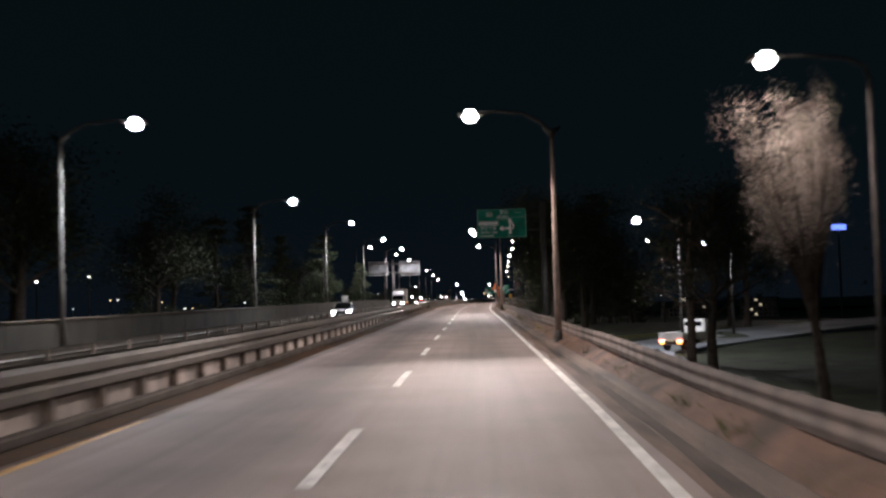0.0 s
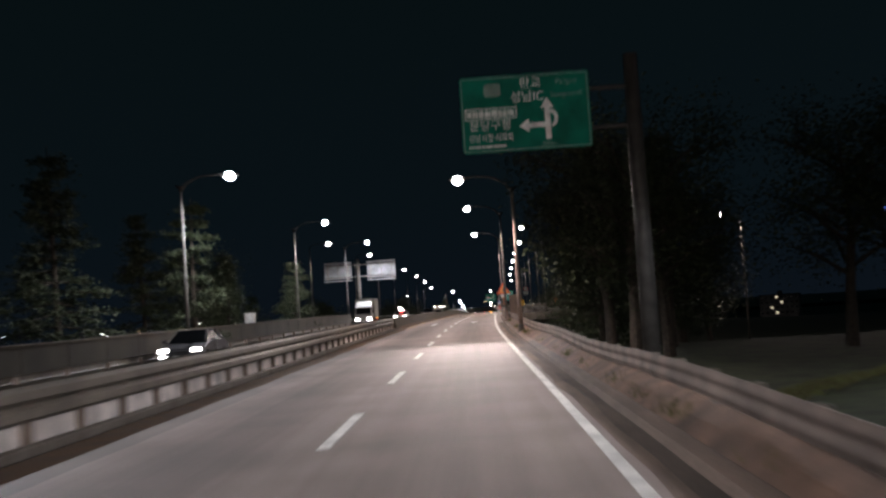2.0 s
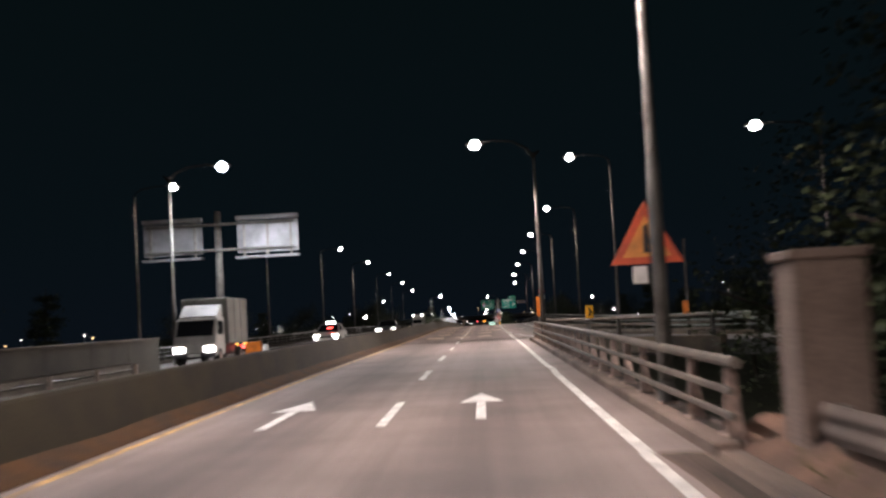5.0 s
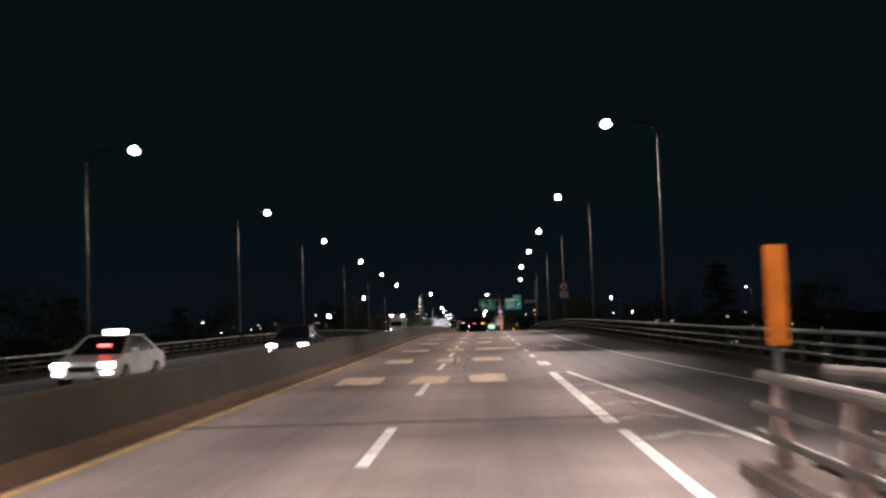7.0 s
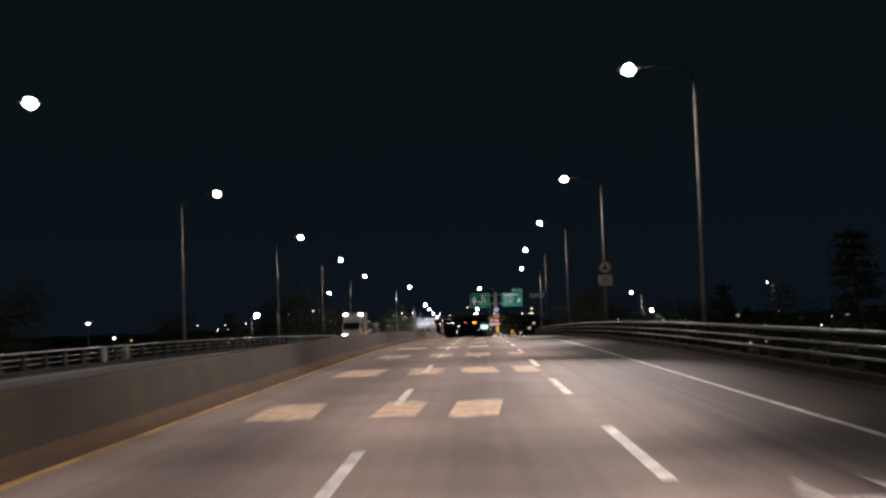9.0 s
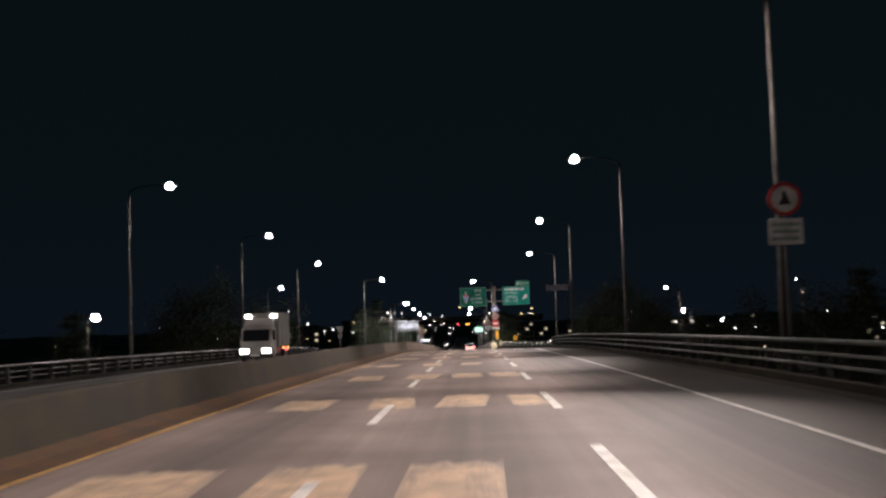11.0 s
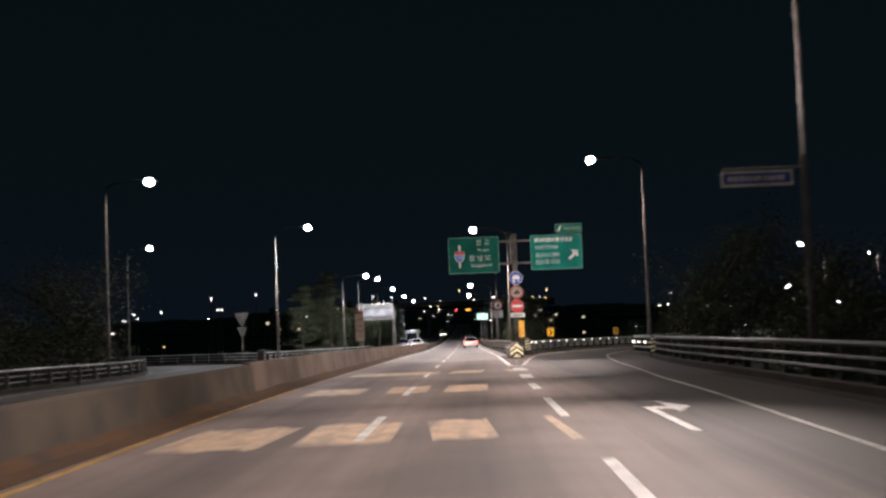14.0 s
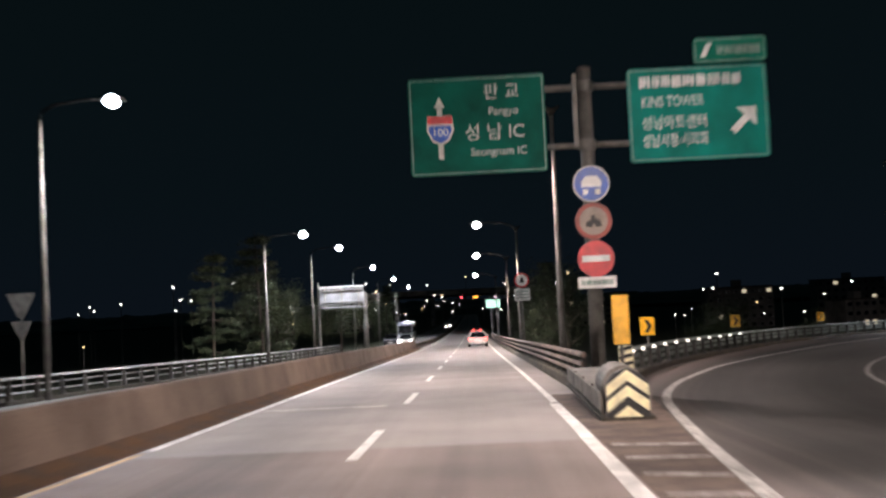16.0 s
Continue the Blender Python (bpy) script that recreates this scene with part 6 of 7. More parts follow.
def median_marker():
    ob = thing("median_marker", heading(-4.02, 375.7, 0.86), "tall narrow pale board with a faded red top", "traffic marker")
    part("post", tubem([(0, 0.04, 0), (0, 0.04, 1.9)], 0.035, 8), M_POLE, ob)
    p = part("plate", boxm(-0.22, 0.22, -0.02, 0.02, 0.42, 1.95, bevel=0.01), M_FADED, ob)
    part("band", boxm(-0.20, 0.20, -0.026, -0.02, 1.78, 1.92), M_RED_DUST, p, "faded red band")
    for z in (0.62, 0.90, 1.18, 1.46):
        part("bar", boxm(-0.13, 0.13, -0.024, -0.02, z, z + 0.035), M_RED_DUST, p, "dull dark bar")
    return ob


median_marker()


# ------------------------------------------------------------ vehicles
def wheel(parent, x, y, r, w=0.22):
    t = part("wheel", tubem([(x - w / 2, y, r), (x + w / 2, y, r)], r, 20), M_RUBBER, parent)
    s = 1 if x > 0 else -1
    part("rim", tubem([(x + s * w / 2, y, r), (x + s * (w / 2 + 0.012), y, r)], r * 0.62, 16), M_STEEL, t, "grey rim")
    return t


def side_profile(outline, x0, x1, bevel=0.0):
    """A side view in Y and Z, drawn out along X."""
    bm = bmesh.new()
    a = [bm.verts.new((x0, y, z)) for y, z in outline]
    b = [bm.verts.new((x1, y, z)) for y, z in outline]
    n = len(outline)
    for i in range(n):
        bm.faces.new((a[i], a[(i + 1) % n], b[(i + 1) % n], b[i]))
    bm.faces.new(a[::-1])
    bm.faces.new(b)
    if bevel:
        bmesh.ops.bevel(bm, geom=list(bm.edges), offset=bevel, segments=2, affect="EDGES")
    return bm


def sedan(m, paint, label, taxi=False, front=True, rear=True):
    ob = thing("taxi" if taxi else "car", m, label, "car", "cars on the expressway")
    part("body", side_profile([(-2.3, 0.34), (2.25, 0.30), (2.36, 0.55), (2.28, 0.72), (1.1, 0.93), (-1.55, 0.98), (-2.28, 0.92), (-2.38, 0.6)], -0.90, 0.90, 0.07), paint, ob)
    cab = bmesh.new()
    rows = [(-1.85, 0.94, 0.80), (-1.05, 1.40, 0.62), (0.25, 1.43, 0.62), (1.25, 0.92, 0.80)]
    vs = [[cab.verts.new((s * w, y, z)) for s in (-1, 1)] for y, z, w in rows]
    for a, b in zip(vs, vs[1:]):
        cab.faces.new((a[0], a[1], b[1], b[0]))
    cab.faces.new([v[0] for v in vs])
    cab.faces.new([v[1] for v in reversed(vs)])
    cab.faces.new((vs[0][0], vs[-1][0], vs[-1][1], vs[0][1]))
    part("cabin", cab, M_GLASS, ob, "dark glazed cabin")
    part("roof", side_profile([(-1.08, 1.39), (0.28, 1.42), (0.2, 1.465), (-1.0, 1.455)], -0.63, 0.63, 0.015), paint, ob)
    for s in (-1, 1):
        part("pillar", tubem([(s * 0.80, 1.25, 0.93), (s * 0.63, 0.26, 1.42)], 0.035, 6), paint, ob)
        part("pillar", tubem([(s * 0.80, -1.85, 0.95), (s * 0.63, -1.05, 1.40)], 0.05, 6), paint, ob)
        part("mirror", boxm(s * 0.98 - 0.09, s * 0.98 + 0.09, 0.78, 0.92, 0.95, 1.08, bevel=0.02), paint, ob)
        for y in (-1.42, 1.45):
            wheel(ob, s * 0.82, y, 0.325)
        part("headlight", boxm(s * 0.66 - 0.2, s * 0.66 + 0.2, 2.22, 2.37, 0.60, 0.73, bevel=0.03), G_HEADL if front else M_GLASS, ob, "lit headlight" if front else "headlight")
        if front:
            part("fog_light", boxm(s * 0.68 - 0.13, s * 0.68 + 0.13, 2.30, 2.385, 0.40, 0.46, bevel=0.01), G_HEADL, ob, "lit lower lamp")
        part("tail_light", boxm(s * 0.66 - 0.2, s * 0.66 + 0.2, -2.40, -2.28, 0.72, 0.88, bevel=0.03), G_TAIL if rear else M_RED, ob, "red tail light")
    part("grille", boxm(-0.4, 0.4, 2.33, 2.39, 0.48, 0.62, bevel=0.01), M_BLACK, ob)
    part("number_plate", boxm(-0.26, 0.26, -2.41, -2.385, 0.55, 0.66), M_SIGNWHITE, ob, "pale blank number plate")
    part("number_plate", boxm(-0.26, 0.26, 2.39, 2.40, 0.36, 0.46), M_SIGNWHITE, ob, "pale blank number plate")
    if taxi:
        part("roof_lamp", boxm(-0.34, 0.34, -0.52, -0.30, 1.46, 1.62, bevel=0.04), G_TAXI, ob, "glowing roof lamp")
        part("screen_sign", boxm(-0.28, 0.10, 0.80, 0.82, 1.14, 1.20), G_TAIL, ob, "red lit sign behind the windscreen")
    return ob


def box_truck(m, label, top_lamps=False, scale=1.0):
    ob = thing("box_truck", m, label, "truck", "trucks on the expressway")
    part("cab", side_profile([(0.9, 0.45), (2.75, 0.42), (2.80, 0.95), (2.68, 1.28), (2.22, 2.05), (1.9, 2.14), (0.9, 2.14)], -0.92, 0.92, 0.05), M_CAB, ob, "white cab")
    part("windscreen", side_profile([(2.70, 1.32), (2.275, 2.0), (2.255, 1.98), (2.67, 1.31)], -0.80, 0.80), M_GLASS, ob, "dark windscreen")
    for s in (-1, 1):
        part("side_window", boxm(s * 0.925 - 0.006, s * 0.925 + 0.006, 1.25, 2.2, 1.35, 1.95), M_GLASS, ob)
        part("mirror", boxm(s * 1.08 - 0.07, s * 1.08 + 0.07, 2.45, 2.52, 1.35, 1.7, bevel=0.02), M_BLACK, ob)
        part("headlight", boxm(s * 0.66 - 0.24, s * 0.66 + 0.24, 2.72, 2.84, 0.62, 0.86, bevel=0.03), G_HEADL, ob, "lit headlight")
        part("tail_light", boxm(s * 0.75 - 0.12, s * 0.75 + 0.12, -3.28, -3.2, 0.62, 0.74), G_TAIL, ob, "red tail light")
        for y in (-2.1, 1.9):
            wheel(ob, s * 0.82, y, 0.37, 0.24)
        for y in (-2.6, -0.9):
            part("side_marker", boxm(s * 1.03 - 0.02, s * 1.03 + 0.02, y - 0.12, y + 0.12, 0.80, 0.86), G_AMBER, ob, "amber side marker lamp")
    part("deflector", side_profile([(0.95, 2.14), (2.1, 2.16), (1.25, 2.66), (0.95, 2.70)], -0.85, 0.85, 0.04), M_CAB, ob, "white roof deflector")
    part("cargo_box", boxm(-1.05, 1.05, -3.2, 0.82, 0.92, 3.0, bevel=0.03), M_CARGO, ob, "grey cargo box")
    for x in (-1.06, 1.06):
        for k in range(4):
            part("rib", boxm(x - 0.012, x + 0.012, -3.1 + k * 1.28, -3.04 + k * 1.28, 0.95, 2.97), M_ALU, ob)
    part("chassis", boxm(-0.45, 0.45, -3.1, 2.5, 0.45, 0.92, bevel=0.02), M_BLACK, ob)
    part("bumper", boxm(-0.92, 0.92, 2.72, 2.86, 0.36, 0.58, bevel=0.04), M_PAINTD, ob)
    part("number_plate", boxm(-0.26, 0.26, 2.86, 2.87, 0.42, 0.54), M_SIGNWHITE, ob, "pale blank number plate")
    if top_lamps:
        for s in (-1, 1):
            part("roof_lamp", boxm(s * 0.78 - 0.2, s * 0.78 + 0.2, 0.83, 0.90, 2.72, 2.90, bevel=0.03), G_HEADL, ob, "lit roof lamp")
    return ob


def pickup(m, label):
    ob = thing("flatbed_truck", m, label, "truck")
    part("cab", side_profile([(0.7, 0.45), (2.45, 0.45), (2.5, 1.1), (2.1, 1.95), (0.7, 1.98)], -0.85, 0.85, 0.06), M_PAINTW, ob, "white cab")
    part("rear_window", boxm(-0.6, 0.6, 0.66, 0.69, 1.3, 1.8), M_GLASS, ob)
    part("bed", boxm(-0.86, 0.86, -2.5, 0.62, 0.70, 0.80, bevel=0.01), M_PAINTW, ob)
    for s in (-1, 1):
        part("side_board", boxm(s * 0.85 - 0.03, s * 0.85 + 0.03, -2.5, 0.62, 0.80, 1.18, bevel=0.01), M_PAINTW, ob)
        part("tail_light", boxm(s * 0.62 - 0.19, s * 0.62 + 0.19, -2.56, -2.50, 0.57, 0.73, bevel=0.01), G_TAIL_HOT, ob, "lit red tail light")
        part("turn_light", boxm(s * 0.62 - 0.14, s * 0.62 + 0.14, -2.56, -2.50, 0.47, 0.55), G_AMBER, ob, "lit amber lamp")
        for y in (-1.6, 1.6):
            wheel(ob, s * 0.74, y, 0.32)
    part("tailgate", boxm(-0.86, 0.86, -2.54, -2.48, 0.80, 1.18, bevel=0.01), M_PAINTW, ob)
    for s in (-1, 1):
        part("headlight", boxm(s * 0.6 - 0.15, s * 0.6 + 0.15, 2.47, 2.52, 0.72, 0.9, bevel=0.02), M_SIGNWHITE, ob, "lit headlight")
    part("head_board", boxm(-0.84, 0.84, 0.56, 0.62, 0.8, 1.5, bevel=0.015), M_PAINTW, ob)
    part("bumper", boxm(-0.8, 0.8, -2.54, -2.46, 0.40, 0.47, bevel=0.01), M_STEEL, ob)
    part("number_plate", boxm(-0.25, 0.25, -2.57, -2.55, 0.62, 0.74), M_SHEET, ob, "yellow blank number plate")
    part("chassis", boxm(-0.4, 0.4, -2.4, 2.2, 0.4, 0.7), M_BLACK, ob)
    return ob


def bus(m, label):
    ob = thing("bus", m, label, "bus")
    part("body", boxm(-1.22, 1.22, -5.5, 5.5, 0.42, 3.15, bevel=0.12), M_PAINTS, ob)
    part("windscreen", boxm(-1.08, 1.08, 5.46, 5.52, 1.35, 2.75, bevel=0.02), M_GLASS, ob)
    for s in (-1, 1):
        part("window_band", boxm(s * 1.22 - 0.015, s * 1.22 + 0.015, -5.0, 5.0, 1.5, 2.5), M_GLASS, ob)
        for y in (-3.2, 3.4):
            wheel(ob, s * 1.08, y, 0.48, 0.28)
        part("headlight", boxm(s * 0.92 - 0.15, s * 0.92 + 0.15, 5.45, 5.53, 0.75, 0.95), M_SIGNWHITE, ob)
    return ob


def oncoming(off, y):
    return heading(off, y, opp_fall(off, y)) @ pose(0, 0, 0, 0, 0, 180)


box_truck(oncoming(-11.1, 169.0), "white box truck with lit headlights in the oncoming lane")
sedan(oncoming(-9.6, 197.4), M_PAINTW, "white taxi with a glowing roof lamp in the oncoming lane", taxi=True)
sedan(oncoming(-6.8, 213.0), M_PAINTD, "dark car with bright headlights in the oncoming lane")
sedan(oncoming(-9.8, 93.0), M_PAINTD, "dark car with lit headlights beside the concrete wall")
box_truck(oncoming(-11.3, 322.5), "white box truck with lit roof lamps in the oncoming lane", True)
sedan(oncoming(-6.6, 496.0), M_PAINTW, "white car with lit headlights beyond the bridge")
sedan(heading(1.9, 470, 0.0), M_PAINTW, "white car ahead with lit tail lights", front=False)
sedan(oncoming(-6.3, 700.0), M_PAINTW, "pale car with bright headlights far down the road")
sedan(heading(2.2, 585, 0.0), M_PAINTD, "dark car far ahead with lit tail lights", front=False)
bus(oncoming(-9.4, 545), "silver bus standing in the oncoming lanes")
sedan(oncoming(-9.6, 512), M_PAINTD, "dark car behind the sign post in the oncoming lanes", front=False, rear=False)
pickup(heading(14.7, 66.2, -2.10) @ pose(0, 0, 0, 0, 0, -38) @ Matrix.Scale(0.94, 4), "white flatbed truck with lit tail lights on the service road")


# ------------------------------------------------------------ trees
def leaf_cloud(rnd, centres, per, spread, size, flat=1.0):
    """Many small leaves scattered round the ends of twigs."""
    verts, faces = [], []
    for c in centres:
        for _ in range(per):
            p = Vector(c) + Vector((rnd.gauss(0, spread), rnd.gauss(0, spread), rnd.gauss(0, spread * flat)))
            a = Vector((rnd.uniform(-1, 1), rnd.uniform(-1, 1), rnd.uniform(-0.6, 0.6))).normalized()
            b = a.cross(Vector((rnd.uniform(-1, 1), rnd.uniform(-1, 1), rnd.uniform(-1, 1)))).normalized()
            s = size * rnd.uniform(0.6, 1.4)
            i = len(verts)
            verts += [tuple(p - a * s), tuple(p + b * s * 0.45), tuple(p + a * s), tuple(p - b * s * 0.45)]
            faces.append((i, i + 1, i + 2, i + 3))
    me = bpy.data.meshes.new("crown")
    me.from_pydata(verts, [], faces)
    return me


def broadleaf(seed, h, per=125):
    rnd = random.Random(seed)
    wood = bmesh.new()
    tube(wood, [(0, 0, -0.3), (0.05, 0, h * 0.2), (rnd.uniform(-.2, .2), 0.1, h * 0.45), (rnd.uniform(-.3, .3), rnd.uniform(-.3, .3), h * 0.8)], [0.028 * h, 0.02 * h, 0.015 * h, 0.004 * h], 9)
    ends = []
    for k in range(13):
        z = h * rnd.uniform(0.26, 0.72)
        a = k * 2.4 + rnd.uniform(-0.4, 0.4)
        L = h * rnd.uniform(0.18, 0.34)
        mid = Vector((math.cos(a) * L * 0.55, math.sin(a) * L * 0.55, z + L * 0.35))
        end = Vector((math.cos(a) * L, math.sin(a) * L, z + L * 0.55))
        tube(wood, [(0, 0, z), mid, end], [0.009 * h, 0.006 * h, 0.002 * h], 6)
        ends += [mid.lerp(end, 0.5), end]
        for _ in range(3):
            e2 = mid + Vector((rnd.uniform(-1, 1), rnd.uniform(-1, 1), rnd.uniform(-0.3, 0.9))) * L * 0.6
            tube(wood, [mid, e2], [0.004 * h, 0.001 * h], 5)
            ends.append(e2)
    ends += [(rnd.gauss(0, h * 0.07), rnd.gauss(0, h * 0.07), h * rnd.uniform(0.72, 0.96)) for _ in range(8)]
    return mesh_of(wood, "trunk"), leaf_cloud(rnd, ends, per, h * 0.055, 0.0085 * h)


def conifer(seed, h, whorl=6, gap=0.052, per=44, spread=0.24):
    rnd = random.Random(seed)
    wood = bmesh.new()
    tube(wood, [(0, 0, -0.3), (0, 0, h * 0.5), (0, 0, h)], [0.018 * h, 0.011 * h, 0.002 * h], 9)
    ends = []
    z = h * 0.12
    while z < h * 0.97:
        reach = h * spread * (1 - z / h) ** 0.75 + 0.15
        n = whorl if z < h * 0.8 else 4
        for k in range(n):
            a = rnd.uniform(0, 6.28)
            L = reach * rnd.uniform(0.6, 1.15)
            e = Vector((math.cos(a) * L, math.sin(a) * L, z + L * rnd.uniform(-0.25, 0.12)))
            tube(wood, [(0, 0, z), e], [0.004 * h, 0.001 * h], 4)
            ends += [e, e * 0.62 + Vector((0, 0, z * 0.38))]
        z += h * gap * rnd.uniform(0.8, 1.2)
    return mesh_of(wood, "trunk"), leaf_cloud(rnd, ends, per, h * 0.028, 0.010 * h, 0.45)


protos = {}
for key, (wood, crown), leafm in (("broad", broadleaf(1, 7.0), M_LEAF), ("broad2", broadleaf(2, 8.0), M_LEAF), ("pine", conifer(3, 9.0), M_PINE), ("pine2", conifer(4, 7.5), M_PINE), ("open", conifer(12, 9.0, 4, 0.085, 90, 0.27), M_PINE), ("thin", broadleaf(8, 8.0, 16), M_LEAF)):
    wood.materials.append(M_BARK)
    crown.materials.append(leafm)
    protos[key] = (wood, crown)
LABELS = {"broad": "dark leafy roadside tree", "broad2": "tall dark leafy tree on the slope", "pine": "dark conifer with layered branches", "pine2": "small dark conifer behind the wall", "open": "tall conifer with layered open boughs lit by a lamp", "thin": "dark roadside tree with a thin half-bare crown", "dry": "pale dry-leaved tree lit by a street lamp"}


def tree(kind, off, y, s=1.0, drop=None, rnd=random.Random(11)):
    dz = ground_drop(off, y) if drop is None else drop
    p = R(off, y, dz - 0.1)
    ob = thing("tree", pose(p.x, p.y, p.z, rnd.uniform(-3, 3), rnd.uniform(-3, 3), rnd.uniform(0, 360)) @ Matrix.Scale(s, 4), LABELS[kind], "tree", "roadside trees")
    part("trunk", protos[kind][0], None, ob)
    part("crown", protos[kind][1], None, ob)
    return ob




def vase_tree(seed, h):
    """Upswept thin branches that fan out from a short trunk, with fine pale leaves towards their ends."""
    rnd = random.Random(seed)
    wood = bmesh.new()
    tube(wood, [(0, 0, -0.3), (0.03, 0.02, h * 0.15), (0, 0, h * 0.32)], [0.022 * h, 0.017 * h, 0.013 * h], 9)
    ends = []
    for k in range(30):
        a = k * 2.4 + rnd.uniform(-0.4, 0.4)
        z0, z1 = h * rnd.uniform(0.24, 0.34), h * rnd.uniform(0.62, 1.0)
        r = h * rnd.uniform(0.03, 0.145)
        c = Vector((math.cos(a), math.sin(a), 0))
        pts = [Vector((0, 0, z0)), c * r * 0.35 + Vector((0, 0, z0 + (z1 - z0) * 0.4)), c * r * 0.75 + Vector((0, 0, z0 + (z1 - z0) * 0.75)), c * r + Vector((0, 0, z1))]
        tube(wood, pts, [0.007 * h, 0.005 * h, 0.003 * h, 0.001 * h], 5)
        for j in range(9):
            w = rnd.uniform(0.38, 1.0)
            p = pts[1].lerp(pts[2], w / 0.6) if w < 0.6 else pts[2].lerp(pts[3], (w - 0.6) / 0.4)
            e = p + Vector((rnd.gauss(0, 0.03), rnd.gauss(0, 0.03), rnd.uniform(0.0, 0.07))) * h
            tube(wood, [p, e], [0.002 * h, 0.0007 * h], 4)
            ends.append(e)
    return mesh_of(wood, "trunk"), leaf_cloud(rnd, ends, 190, h * 0.017, 0.0021 * h, 2.2)


def dry_tree():
    wood, crown = vase_tree(6, 9.0)
    wood.materials.append(M_BARK)
    crown.materials.append(M_DRY)
    p = R(10.9, 27.9, ground_drop(10.9, 27.9) - 0.1)
    ob = thing("tree", pose(p.x, p.y, p.z, 0, -9, 40), LABELS["dry"], "tree", "roadside trees")
    part("trunk", wood, None, ob)
    part("crown", crown, None, ob)


dry_tree()
for kind, off, y, s in (("thin", 12.9, 56.5, 1.3), ("thin", 11.8, 46.0, 1.2), ("thin", 18.5, 38, 1.1), ("thin", 31, 66, 1.2), ("thin", 26, 46, 1.2), ("thin", 18.5, 30, 1.1),
                        ("broad2", 10.2, 105, 1.75), ("broad", 9.8, 112, 1.9), ("broad2", 10.6, 119, 1.95), ("pine", 10.8, 126, 1.7), ("broad2", 12.8, 110, 1.8), ("broad", 14.5, 119, 2.0), ("broad2", 24, 113, 1.9), ("broad", 27, 101, 2.0), ("broad2", 28, 112, 2.0),
                        ("broad2", 12.4, 137, 1.8), ("pine", 13.0, 144, 1.6), ("broad", 12.6, 151, 1.7), ("pine", 16, 133, 1.9), ("broad2", 19, 142, 1.9), ("broad", 23, 150, 1.9),
                        ("open", -13.9, 108.8, 1.05), ("pine2", -14.1, 141.5, 1.35), ("pine2", -23, 80, 1.2), ("open", -22, 97, 1.2), ("pine2", -15.6, 124, 0.85), ("pine", -17.6, 132, 0.9), ("pine2", -19.5, 118, 1.3), ("broad", -18.5, 66, 1.4), ("broad2", -19.5, 48, 1.4), ("broad", -17.8, 30, 1.2),
                        ("pine", -20.5, 106, 1.4), ("broad", -18.2, 150, 1.0), ("broad2", -22, 140, 1.4), ("broad", -24, 90, 1.7), ("broad2", -25, 60, 1.8), ("broad", -23, 20, 1.5)):
    tree(kind, off, y, s)
rnd = random.Random(21)
for k in range(14):
    tree(("broad", "broad2", "pine")[k % 3], 22 + rnd.uniform(0, 10), 176 + 14 * k + rnd.uniform(-5, 5), rnd.uniform(1.0, 1.45))
for k in range(14):
    tree(("broad2", "pine", "broad")[k % 3], -24 - rnd.uniform(0, 9), 182 + 15 * k + rnd.uniform(-5, 5), rnd.uniform(0.9, 1.3))
for kind, off, y, s in (("broad2", 17.6, 391.5, 1.75), ("broad", 20.8, 398, 1.9), ("broad2", -22.5, 385, 1.55), ("broad", -25, 376, 1.8), ("broad2", -27.5, 393, 1.2), ("broad", -28, 366, 1.8), ("broad2", -24.5, 356, 1.6), ("broad2", 21.5, 382, 1.5), ("broad", 20.0, 374, 1.5), ("broad2", 25, 392, 1.3), ("broad", 19.5, 364, 1.4), ("open", -16.8, 441, 1.0), ("open", -14.4, 447, 1.2), ("broad2", -15.0, 456, 0.8), ("pine2", -15.5, 456, 1.0), ("broad2", -18, 468, 1.2), ("broad", -14.4, 474, 0.9),
                        ("broad2", 8.6, 446, 1.1), ("pine", 8.2, 460, 1.1), ("broad", 9.4, 476, 1.2), ("broad2", 8.8, 494, 1.2), ("pine", 9.5, 515, 1.2), ("broad", 10, 540, 1.2), ("broad", 24, 470, 1.0), ("broad2", 30, 488, 1.0), ("broad", 38, 482, 0.9), ("broad2", 52, 492, 1.0),
                        ("broad", -37, 401, 0.9), ("broad2", -27, 388, 1.0), ("broad", -15, 500, 1.2), ("broad2", -16, 540, 1.2), ("pine", -15.5, 580, 1.3), ("broad", 12, 590, 1.4)):
    tree(kind, off, y, s)


